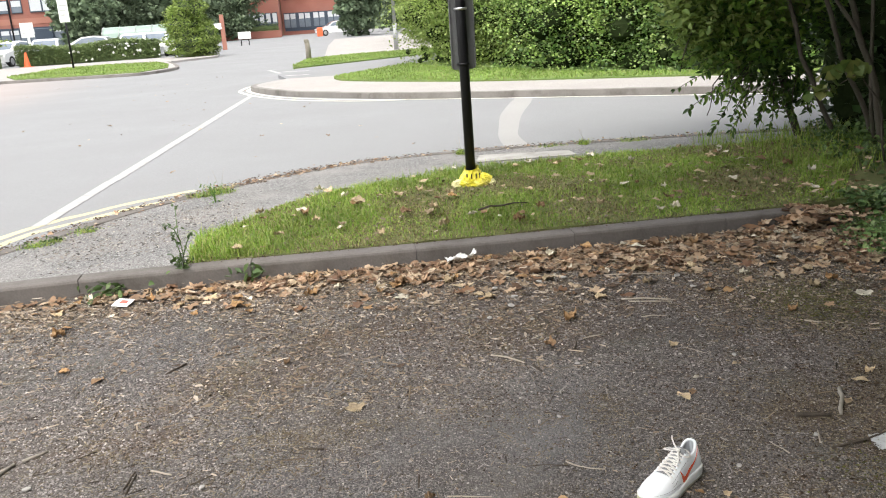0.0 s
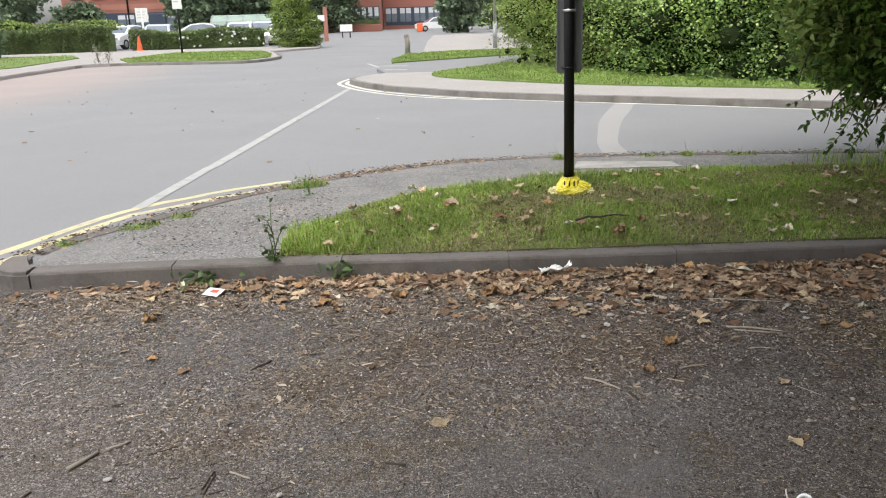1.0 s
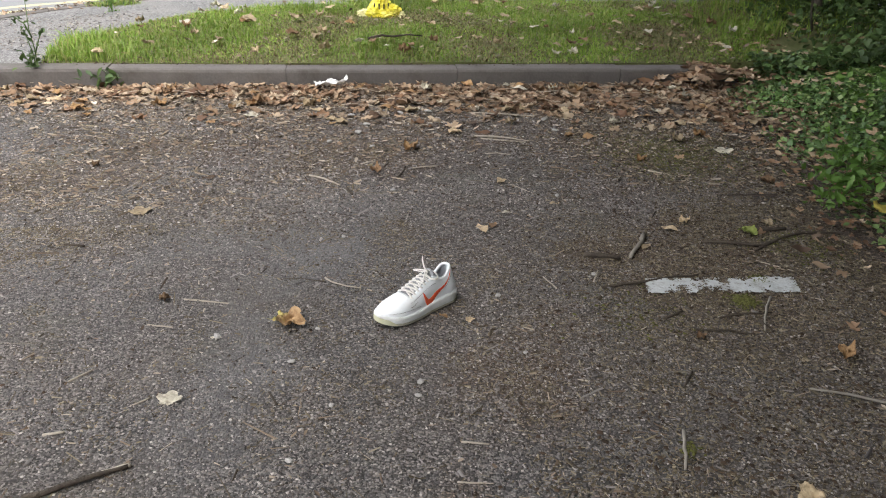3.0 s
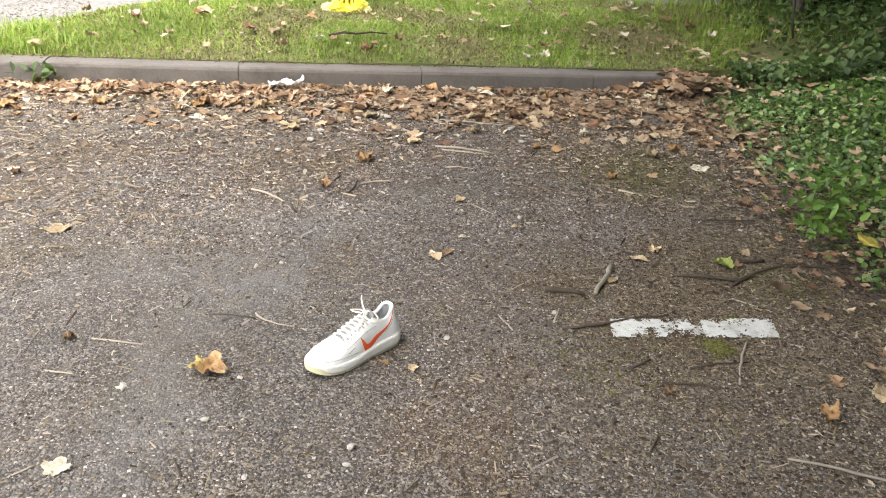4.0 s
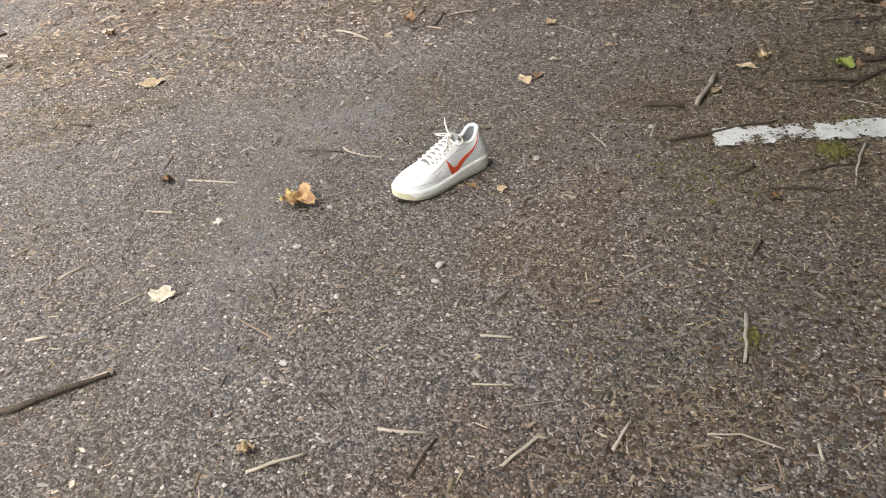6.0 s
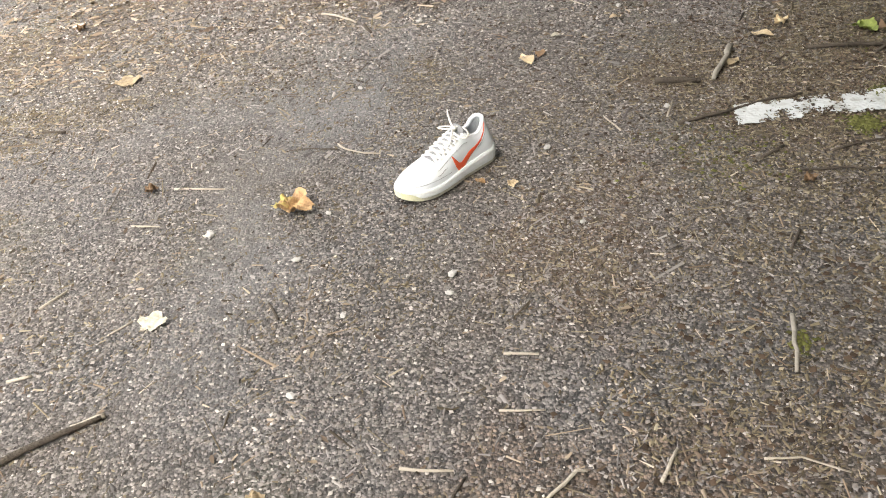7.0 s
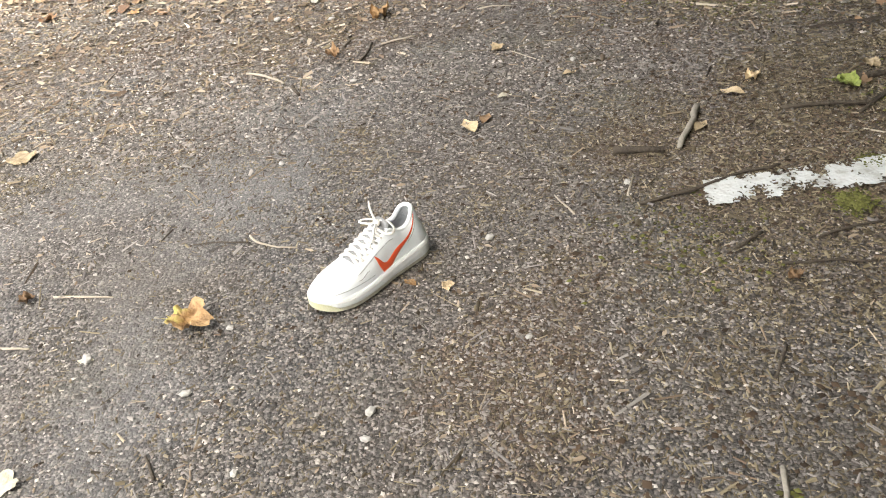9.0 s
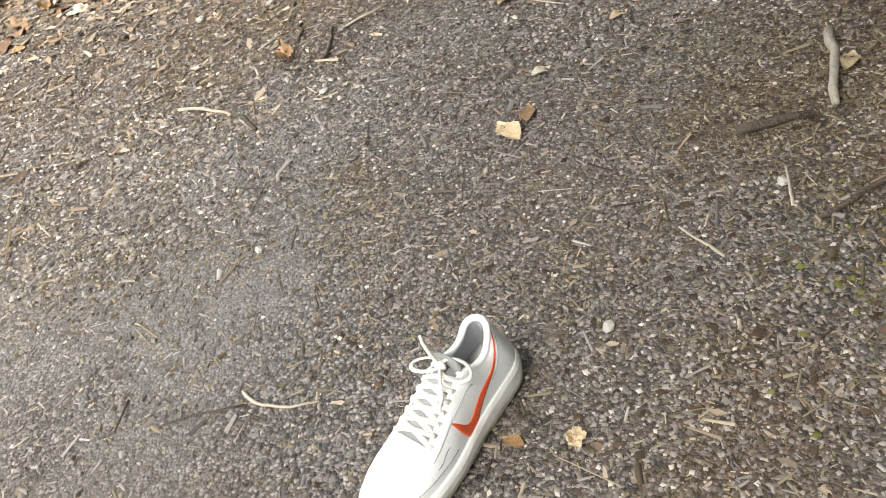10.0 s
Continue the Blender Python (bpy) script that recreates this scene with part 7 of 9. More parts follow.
vl = scatter([p for p in verge_poly if p[0] < 4.6], 900, 18)
litter_stuff("verge_crumbs", [(x, y, verge_z(x, y) + 0.012) for x, y in vl if x < 4], "small dry leaf crumbs in the grass", M["fragments"], 19, 0.015, 0.055, True)
ed = []
for i, (x, y) in enumerate(ROAD_EDGE):
    for _ in range(int(34 if -1.3 < x < 0.4 else 8)):
        ed.append((x + rp.normal(0, 0.09), y + rp.normal(-0.06, 0.06), 0.018))
litter_stuff("edge_litter", ed, "leaf crumbs and dirt along the pavement edge", M["litter"], 8, 0.02, 0.06)
rd = [(rp.uniform(-8, 4), rp.uniform(8.5, 26), 0.004) for _ in range(120)]
litter_stuff("road_leaves", rd, "few dry leaves scattered over the road", M["litter"], 9, 0.04, 0.09)


def prisms(name, pts, length, width, mat, seed, label, category):
    """Slivers of straw and bark: three-sided prisms lying about."""
    r = np.random.default_rng(seed)
    n = len(pts)
    a = r.uniform(0, 2 * np.pi, n)
    tilt = r.normal(0, 0.12, n)
    d = np.column_stack([np.cos(a) * np.cos(tilt), np.sin(a) * np.cos(tilt), np.sin(tilt)])
    s = np.column_stack([-np.sin(a), np.cos(a), np.zeros(n)])
    L = (length * r.lognormal(0, 0.55, n))[:, None]
    W = (width * r.lognormal(0, 0.4, n))[:, None]
    up = np.array([[0, 0, 1.0]])
    v = np.empty((n, 6, 3))
    bend = r.normal(0, 0.12, (n, 1)) * L
    for k, e in ((0, -0.5), (3, 0.5)):
        c = pts + d * L * e + np.abs(up * (d[:, 2:] * L) * 0.5)
        q = 0.6 if k else 1.0
        v[:, k] = c + s * (W * q * 0.5 + bend * e)
        v[:, k + 1] = c - s * (W * q * 0.5 - bend * e)
        v[:, k + 2] = c + up * W * 0.55 * q + s * bend * e
    base = (np.arange(n) * 6)[:, None, None]
    tri = np.array([[1, 4, 5], [1, 5, 2], [2, 5, 3], [2, 3, 0]])[None]
    ob = raw_mesh(name, v.reshape(-1, 3), (base + tri).reshape(-1, 3), mat)
    return tagged(ob, label, category, kind="stuff")


def pebbles(name, pts, lo, hi, mat, seed, label, category, flat=0.6):
    r = np.random.default_rng(seed)
    n = len(pts)
    s = (lo + (hi - lo) * r.uniform(0, 1, n) ** 2)[:, None]
    o = np.array([[1, 0, 0], [0, 1, 0], [-1, 0, 0], [0, -1, 0], [0, 0, 1], [0, 0, -1]], float)
    a = r.uniform(0, 6.3, n)
    v = np.empty((n, 6, 3))
    for k in range(6):
        j = r.uniform(0.6, 1.3, (n, 1))
        x, y, z = o[k]
        v[:, k, 0:1] = s * j * (x * np.cos(a)[:, None] * 1.3 - y * np.sin(a)[:, None])
        v[:, k, 1:2] = s * j * (x * np.sin(a)[:, None] * 1.3 + y * np.cos(a)[:, None])
        v[:, k, 2:3] = s * j * z * flat
    v += pts[:, None, :] + np.array([0, 0, 1.0]) * s[:, None] * flat * 0.35
    base = (np.arange(n) * 6)[:, None, None]
    tri = np.array([[0, 1, 4], [1, 2, 4], [2, 3, 4], [3, 0, 4]])[None]
    ob = raw_mesh(name, v.reshape(-1, 3), (base + tri).reshape(-1, 3), mat)
    return tagged(ob, label, category, kind="stuff")


def patchy(n, x0, x1, y0, y1, seed, contrast, scale=1.5):
    r = np.random.default_rng(seed)
    x, y = r.uniform(x0, x1, n), r.uniform(y0, y1, n)
    g = np.array([noise.noise((a * scale, b * scale, seed)) + 0.5 * noise.noise((a * scale * 3, b * scale * 3, seed)) for a, b in zip(x, y)])
    k = r.uniform(0, 1, n) < np.clip(0.5 + g * contrast, 0.08, 1)
    x, y = x[k], y[k]
    return np.column_stack([x, y, np.zeros(len(x))])


def drift(n, x0, x1, y0, y1, seed, side):
    """Points in drifts: brown plant bits to the right and by the kerb (side 1), grey ones on the barer ground (side -1)."""
    r = np.random.default_rng(seed)
    x, y = r.uniform(x0, x1, n), r.uniform(y0, y1, n)
    g = np.array([noise.noise((a * 1.4, b * 1.4, 5.5)) + 0.5 * noise.noise((a * 4.2, b * 4.2, 5.5)) + 0.35 * noise.noise((a * 13, b * 13, 5.5)) for a, b in zip(x, y)])
    lean = np.interp(x, [-1, 0.7, 1.6, 2.4], [-0.12, 0.0, 0.12, 0.3]) + np.interp(y, [0.9, 1.3, 2.6, 4.4], [0.05, 0.0, 0.0, 0.25])
    bare = np.array([noise.noise((a * 0.95, b * 0.95, 21.0)) for a, b in zip(x, y)])
    k = r.uniform(0, 1, n) < np.clip(0.5 + side * (g * 1.1 + lean), 0.05, 1) * np.clip(0.88 + 0.9 * bare + np.clip(x - 1.2, 0, 0.5), 0.55, 1)
    # the strewn ground thins out towards the open car park
    rim = np.minimum(np.minimum((x - x0) / 0.9, (x1 + 0.3 - x) / 0.4), np.maximum((y - y0) / 0.35, (y - 2.5) / 0.05))
    rim = np.where(y < 1.75, np.minimum(rim, np.minimum((x + 0.9) / 0.5, (2.1 - x) / 0.4)), rim)
    k &= r.uniform(0, 1, n) < np.clip(rim, 0, 1)
    return np.column_stack([x[k], y[k], np.zeros(int(k.sum()))])


M["stones"] = island_material("asphalt_stones", [(0.016, 0.013, 0.011), (0.1, 0.084, 0.073), (0.215, 0.19, 0.173), (0.032, 0.026, 0.022), (0.29, 0.26, 0.238), (0.16, 0.138, 0.123), (0.022, 0.018, 0.016), (0.5, 0.46, 0.42), (0.085, 0.07, 0.061), (0.25, 0.227, 0.215), (0.045, 0.037, 0.032)], 0.62, 0.4)


def bared(n, x0, x1, y0, y1, seed, contrast, worn=0.6, soiled=0.0, scale=1.5):
    """Patchy points that thin out on worn places and gather on soiled ones."""
    p = patchy(n, x0, x1, y0, y1, seed, contrast, scale)
    k = 1 - worn * spread_of(WORN, p[:, 0], p[:, 1]) + soiled * (spread_of(SOILED, p[:, 0], p[:, 1]) - 1)
    return p[np.random.default_rng(seed + 500).uniform(0, 1, len(p)) < k]


pebbles("stones", bared(152000, -0.75, 2.05, 0.85, 3.05, 3, 0.8, 0.3), 0.0015, 0.0042, M["stones"], 71, "brown-grey stone chippings standing out of the asphalt near the shoe", "stone chippings", 0.75)
pebbles("stones_wide", bared(80000, -2.7, 2.6, 2.7, 4.5, 4, 0.7, 0.3), 0.0026, 0.0065, M["stones"], 72, "stone chippings standing out of the asphalt towards the kerb", "stone chippings", 0.8)
M["stones_pale"] = island_material("pale_asphalt_stones", [(0.04, 0.034, 0.032), (0.17, 0.152, 0.145), (0.26, 0.235, 0.225), (0.06, 0.051, 0.048), (0.31, 0.284, 0.272), (0.14, 0.124, 0.117), (0.03, 0.025, 0.024), (0.22, 0.198, 0.19), (0.4, 0.37, 0.355)], 0.7, 0.3)
sp = patchy(60000, -2.7, -0.4, 1.2, 4.1, 14, 0.7)
sp = sp[np.random.default_rng(514).uniform(0, 1, len(sp)) < np.clip((-0.4 - sp[:, 0]) / 0.8, 0, 1) * np.clip((4.1 - sp[:, 1]) / 1.2, 0, 1)]
pebbles("stones_open", sp, 0.0024, 0.006, M["stones_pale"], 97, "stone chippings standing out of the open asphalt", "stone chippings", 0.6)
open_pts = patchy(12000, -7.5, 2.3, -4.5, 4.55, 22, 1.3, 0.7)
prisms("open_chips", open_pts, 0.012, 0.005, M["chips_grey"], 84, "bits of bark and leaf strewn over the open car park", "plant debris")


def thinned(p, seed, worn, soiled):
    k = 1 - worn * spread_of(WORN, p[:, 0], p[:, 1]) + soiled * (spread_of(SOILED, p[:, 0], p[:, 1]) - 1)
    return p[np.random.default_rng(seed).uniform(0, 1, len(p)) < k]


prisms("plant_chips", thinned(drift(208000, -1.3, 2.2, 0.8, 2.75, 5, 1), 505, 0.45, 0.3), 0.0065, 0.003, M["chips"], 73, "brown slivers of straw and bark near the shoe", "plant debris")
prisms("grey_chips", thinned(drift(100000, -1.3, 2.2, 0.8, 2.75, 15, -1), 506, 0.4, 0.1), 0.0058, 0.003, M["chips_grey"], 77, "weathered grey slivers of bark near the shoe", "plant debris")
prisms("plant_chips_wide", thinned(drift(75000, -3.6, 2.6, 2.65, 4.55, 6, 1), 507, 0.7, 0.6), 0.0115, 0.0042, M["chips"], 74, "brown slivers of straw and bark towards the kerb", "plant debris")
prisms("grey_chips_wide", drift(26000, -3.6, 2.6, 2.65, 4.55, 16, -1), 0.0115, 0.005, M["chips_grey"], 78, "weathered grey slivers of bark towards the kerb", "plant debris")
prisms("straw_wide", drift(19000, -3.5, 2.6, 2.9, 4.5, 17, 1), 0.017, 0.005, M["fragments"], 79, "flat brown bits of straw and leaf stalk", "plant debris")
pebbles("dark_bits", thinned(patchy(9000, -2.5, 2.3, 1.6, 4.45, 26, 1.6), 510, 0.95, 0.0), 0.002, 0.0055, M["mould"], 99, "dark crumbs of rotted leaf and bark on the asphalt", "leaf mould", 0.6)
ks_x = rp.uniform(-2.3, 2.7, 3000)
ks_y = np.interp(ks_x, [k[0] for k in KERB_FRONT], [k[1] for k in KERB_FRONT]) - 0.02 - np.abs(rp.normal(0, 0.26, 3000))
ks = rp.uniform(0, 1, 3000) < np.interp(ks_x, [-2.4, -0.6, 1.0, 2.8], [0.25, 0.4, 0.9, 1.0])
prisms("kerb_straw", np.column_stack([ks_x, ks_y, rp.uniform(0.004, 0.03, 3000)])[ks], 0.026, 0.004, M["fragments"], 86, "brown stalks and shreds among the leaf litter", "plant debris")
prisms("twiglets", patchy(4200, -2.5, 2.3, 2.3, 4.4, 18, 1.2), 0.026, 0.0036, M["twiglet"], 82, "small broken dark twigs scattered over the asphalt", "twigs")
fb = patchy(2200, -2.4, 2.2, 2.8, 4.1, 19, 1.3)
litter_stuff("scattered_fragments", [tuple(p) for p in fb], "small torn bits of dry leaves on the asphalt", M["fragments"], 21, 0.01, 0.03, True)
prisms("pale_chips", patchy(14000, -2.6, 0.5, 2.2, 4.4, 20, 1.0), 0.008, 0.0045, M["chips_grey"], 83, "flat grey bits of bark on the barer asphalt", "plant debris")
prisms("near_straw", thinned(patchy(5200, -0.8, 2.1, 0.9, 3.0, 29, 1.6, 2.2), 508, 0.45, 0.4), 0.0135, 0.0034, M["fragments"], 98, "pale bits of straw and split stalk round the shoe", "plant debris")
nf = thinned(patchy(2200, -0.8, 2.1, 0.9, 3.0, 30, 1.6, 1.8), 509, 0.6, 0.3)
litter_stuff("near_fragments", [tuple(p) for p in nf], "small torn flakes of dry leaf round the shoe", M["fragments"], 31, 0.008, 0.026, True)
prisms("stalks", patchy(3000, -2.4, 2.3, 0.9, 4.5, 7, 1.0), 0.028, 0.0022, M["chips"], 75, "thin dry leaf stalks scattered about", "plant debris")
edge_pts = []
for x, y in ROAD_EDGE:
    n = 70 if x < 0.5 else 35
    wide = 0.055 if x < -1.2 else 0.08
    edge_pts.append(np.column_stack([x + rp.normal(-0.02 if x < -1.2 else 0.0, wide, n), y + rp.normal(0, wide * 0.7, n), np.full(n, 0.015)]))
edge_pts = np.vstack(edge_pts)
kb_x = rp.uniform(-0.95, 2.9, 700)
kb_y = np.interp(kb_x, [k[0] for k in KERB_FRONT], [k[1] for k in KERB_FRONT]) + 0.14 + rp.normal(0, 0.02, 700)
pebbles("kerb_back_dirt", np.column_stack([kb_x, kb_y, np.full(700, 0.094)]), 0.003, 0.009, M["mould"], 96, "soil crumbs spilling over the back of the kerb", "dirt", 0.6)
pebbles("edge_dirt", edge_pts, 0.004, 0.014, M["mould"], 94, "dark dirt and crumbs gathered along the pavement edge", "dirt", 0.5)
gp2 = patchy(5000, -2.5, -0.75, 4.8, 6.6, 8, 1.0)
gp2 = gp2[inside(inner + outer[::-1], gp2[:, 0], gp2[:, 1])]
gp2[:, 2] = [pavement_z(a, b) - 0.002 for a, b in gp2[:, :2]]
pebbles("pavement_grit", gp2, 0.004, 0.011, M["grit"], 95, "coarse loose stone chippings on the pavement", "grit", 0.6)
rg = patchy(5000, -2.6, 3.2, 4.8, 8.3, 9, 1.2)
rg = rg[inside(inner + outer[::-1], rg[:, 0], rg[:, 1])]
rg[:, 2] = [pavement_z(a, b) - 0.002 for a, b in rg[:, :2]]
pebbles("road_grit", rg, 0.003, 0.009, M["grit"], 76, "stones and dirt lying on the pavement", "grit")


mo = np.random.default_rng(91)
mx, my = mo.uniform(0.2, 2.75, 28000), mo.uniform(0.95, 4.5, 28000)
mw = np.clip((mx - 0.7) / 1.0, 0, 1) * 1.1 + np.clip((my - 3.5) / 0.9, 0, 1) * 0.6 + np.clip((1.5 - my) / 0.3, 0, 1) * np.clip((mx - 0.5) / 0.4, 0, 1) * 0.5
mg = np.array([noise.noise((a * 1.8, b * 1.8, 12.0)) for a, b in zip(mx, my)])
mk = mo.uniform(0, 1, 28000) < np.clip(mw * (0.75 + 1.1 * mg), 0, 1)
pebbles("leaf_mould", np.column_stack([mx, my, np.zeros(28000)])[mk], 0.0022, 0.0075, M["mould"], 92, "dark brown crumbs of leaf mould on the asphalt", "leaf mould", 0.45)
so = patchy(26000, -1.6, 1.7, 2.5, 4.2, 36, 1.4, 2.0)
so = so[mo.uniform(0, 1, len(so)) < spread_of([(0.3, 3.4, 0.9, 0.3, -10), (-0.9, 2.76, 0.22, 0.16, 0), (-0.6, 3.2, 0.5, 0.18, 12), (1.2, 3.6, 0.5, 0.25, -6), (-0.1, 3.75, 0.9, 0.16, 8), (0.3, 2.75, 0.25, 0.12, 20)], so[:, 0], so[:, 1])]
pebbles("soil_crumbs", so, 0.0022, 0.0052, M["mould"], 100, "dark brown soil crumbs lying in patches on the asphalt", "soil", 0.5)
ml = mo.uniform(-2.5, 0.4, 6000), 4.56 - np.abs(mo.normal(0, 0.42, 6000))
pebbles("kerb_mould", np.column_stack([ml[0], ml[1], np.zeros(6000)])[ml[1] > 3.0], 0.002, 0.006, M["mould"], 93, "dark crumbs of dirt gathered along the kerb", "leaf mould", 0.45)


def stick(pts, r0, mat="twig", label="short dark twig lying on the asphalt", group="twigs"):
    r0 *= 0.62 if mat == "pale_twig" else 0.76
    P = [Vector((x, y, r0 * 0.8 + (0.006 * math.sin(i * 2.1) ** 2 if 0 < i < len(pts) - 1 else 0))) for i, (x, y) in enumerate(pts)]
    fine = []
    for a, b in zip(P, P[1:]):
        for k in range(3):
            q = a.lerp(b, k / 3)
            fine.append(q + Vector((noise.noise(q * 40), noise.noise(q * 40 + Vector((7, 0, 0))), 0)) * r0 * 1.3)
    fine.append(P[-1])
    rr = [r0 * (1 - 0.35 * k / len(fine)) * (1 + 0.18 * noise.noise((k * 1.7, r0 * 900, 0))) for k in range(len(fine))]
    ob = tube("twig", fine, rr, M[mat], None, 7)
    return tagged(ob, label, "twig", group)


stick([(0.42, 3.165), (0.475, 3.115), (0.53, 3.05)], 0.0065, "pale_twig", "pale barkless stick on the asphalt")
stick([(0.555, 3.015), (0.572, 2.95)], 0.0075)
stick([(0.624, 3.284), (0.66, 3.295), (0.695, 3.32)], 0.004, "pale_twig", "thin pale stalk on the asphalt")
stick([(0.714, 3.243), (0.735, 3.275), (0.728, 3.3), (0.74, 3.323)], 0.005)
stick([(0.749, 3.109), (0.782, 3.165), (0.799, 3.239)], 0.0055)
stick([(0.823, 3.215), (0.88, 3.222), (0.931, 3.238)], 0.005, "pale_twig", "pale straight stalk on the asphalt")
stick([(1.15, 3.376), (1.2, 3.37), (1.257, 3.357)], 0.004, "pale_twig", "thin pale stalk on the asphalt")
stick([(1.168, 4.01), (1.38, 3.945), (1.602, 3.884)], 0.0055, "pale_twig", "long pale stalk at the edge of the leaf heap")
stick([(1.177, 3.01), (1.2, 2.96), (1.235, 2.919)], 0.0028, "pale_twig", "thin pale stalk on the asphalt")
stick([(1.515, 2.495), (1.46, 2.41), (1.405, 2.33)], 0.0115, "old_wood", "stout grey-brown stick on the asphalt")
stick([(1.263, 2.364), (1.37, 2.33)], 0.012)
stick([(1.69, 2.43), (1.78, 2.405), (1.87, 2.37), (1.96, 2.43), (2.05, 2.46), (2.2, 2.44), (2.4, 2.42)], 0.007, label="long crooked dark branch reaching out of the ivy")
stick([(1.83, 2.35), (1.9, 2.385), (1.96, 2.43)], 0.006)
stick([(1.9, 2.5), (2.02, 2.5)], 0.011, label="thick dark stub of a branch")
stick([(1.25, 2.15), (1.32, 2.155), (1.38, 2.165), (1.47, 2.195), (1.57, 2.2)], 0.006, label="thin dark twig across the white paint mark")
stick([(0.46, 2.295), (0.475, 2.262), (0.505, 2.235), (0.56, 2.22)], 0.0042, "pale_twig", "curved pale twig beside the shoe")
stick([(1.15, 3.62), (1.25, 3.585), (1.38, 3.53)], 0.008, "pale_twig", "pale straight stick near the leaf heap")
stick([(1.17, 3.585), (1.36, 3.52)], 0.006, "pale_twig", "pale straight stick near the leaf heap")
stick([(-1.345, 2.65), (-1.28, 2.755)], 0.012, "old_wood", "grey broken stick lying on the asphalt")
stick([(-1.26, 2.77), (-1.195, 2.825)], 0.009, "old_wood", "grey broken stick lying on the asphalt")
stick([(-0.82, 3.47), (-0.85, 3.42), (-0.89, 3.38)], 0.006)
stick([(-0.87, 2.6), (-0.885, 2.5)], 0.005)
stick([(-0.12, 1.43), (-0.02, 1.47), (0.055, 1.5)], 0.0085, label="dark stick with a pale broken end")
stick([(0.005, 1.484), (0.06, 1.503)], 0.0105, "pale_twig", "pale broken end of a stick")
stick([(0.9, 1.205), (0.94, 1.255)], 0.0055, "pale_twig", "short pale chip of wood")
stick([(0.58, 1.19), (0.63, 1.265)], 0.004)
stick([(0.33, 1.24), (0.38, 1.25), (0.425, 1.265)], 0.005, "pale_twig", "short pale stalk on the asphalt")
stick([(1.215, 1.48), (1.19, 1.42), (1.165, 1.36)], 0.006, "old_wood", "mossy grey stick on the asphalt")
stick([(1.05, 1.215), (1.1, 1.205), (1.155, 1.17)], 0.0032, "pale_twig", "thin pale stalk on the asphalt")
stick([(1.72, 2.045), (1.66, 1.96), (1.61, 1.87)], 0.005, "old_wood", "thin brown stick below the paint mark")
stick([(1.52, 1.95), (1.6, 1.955), (1.68, 1.96)], 0.0035)
stick([(1.33, 1.7), (1.3, 1.66), (1.28, 1.64)], 0.0045)
stick([(1.36, 1.955), (1.43, 1.99)], 0.006)
stick([(1.62, 1.92), (1.63, 1.86)], 0.006)
stick([(0.0, 2.07), (0.065, 2.05)], 0.004, "pale_twig", "short pale stalk on the asphalt")
stick([(0.46, 2.27), (0.4, 2.285), (0.34, 2.3)], 0.0025)
stick([(-0.335, 2.6), (-0.27, 2.578)], 0.006)
stick([(-0.82, 2.595), (-0.75, 2.55)], 0.006, "pale_twig", "short pale stalk on the asphalt")
stick([(-0.873, 2.472), (-0.862, 2.58)], 0.005)
stick([(-1.345, 2.22), (-1.315, 2.29)], 0.007)
stick([(-1.335, 2.325), (-1.29, 2.346)], 0.007)
stick([(-1.04, 2.25), (-0.99, 2.263)], 0.006)
stick([(-1.435, 2.47), (-1.405, 2.535)], 0.006)
stick([(-1.11, 2.725), (-1.03, 2.776)], 0.004)
stick([(0.075, 2.201), (0.198, 2.165)], 0.004, "pale_twig", "thin pale stalk on the asphalt")
stick([(-0.135, 1.822), (-0.09, 1.869)], 0.005, "pale_twig", "thin pale stalk on the asphalt")
stick([(0.536, 1.299), (0.615, 1.281)], 0.0045, "pale_twig", "thin pale stalk on the asphalt")
stick([(0.698, 1.38), (0.77, 1.367)], 0.0035, "pale_twig", "thin pale stalk on the asphalt")
stick([(0.727, 1.502), (0.785, 1.488)], 0.0045, "pale_twig", "thin pale stalk on the asphalt")
stick([(0.726, 1.197), (0.786, 1.241), (0.804, 1.242)], 0.005, "pale_twig", "short pale chip of wood")
stick([(1.208, 1.172), (1.2, 1.139)], 0.005, "pale_twig", "short pale chip of wood")
stick([(1.239, 2.19), (1.277, 2.261)], 0.004, "pale_twig", "thin pale stalk on the asphalt")
stick([(-0.139, 1.624), (-0.097, 1.631)], 0.006, "pale_twig", "short pale stalk on the asphalt")
stick([(1.423, 1.895), (1.517, 1.87), (1.574, 1.854)], 0.004)
stick([(1.8, 2.28), (1.88, 2.2)], 0.003, "pale_twig", "thin pale stalk on the asphalt")
stick([(1.12, 2.16), (1.1, 2.24)], 0.0035, "pale_twig", "thin pale stalk on the asphalt")
stick([(0.34, 1.68), (0.32, 1.73)], 0.004)
stick([(0.06, 1.74), (0.02, 1.71)], 0.0035, "pale_twig", "thin pale stalk on the asphalt")
stick([(1.78, 1.5), (1.66, 1.56), (1.58, 1.6)], 0.005, "old_wood", "thin brown stick on the asphalt")
stick([(-0.32, 3.0), (-0.2, 2.93)], 0.003, "pale_twig", "thin pale stalk on the asphalt")

vt = tube("twig", [(0.78, 5.09, 0.15), (0.86, 5.11, 0.165), (0.93, 5.125, 0.155), (1.02, 5.13, 0.165), (1.11, 5.14, 0.155)], [0.008, 0.007, 0.0065, 0.005, 0.003], M["twig"], None, 6)
tagged(vt, "crooked dark twig lying in the grass", "twig", "twigs")
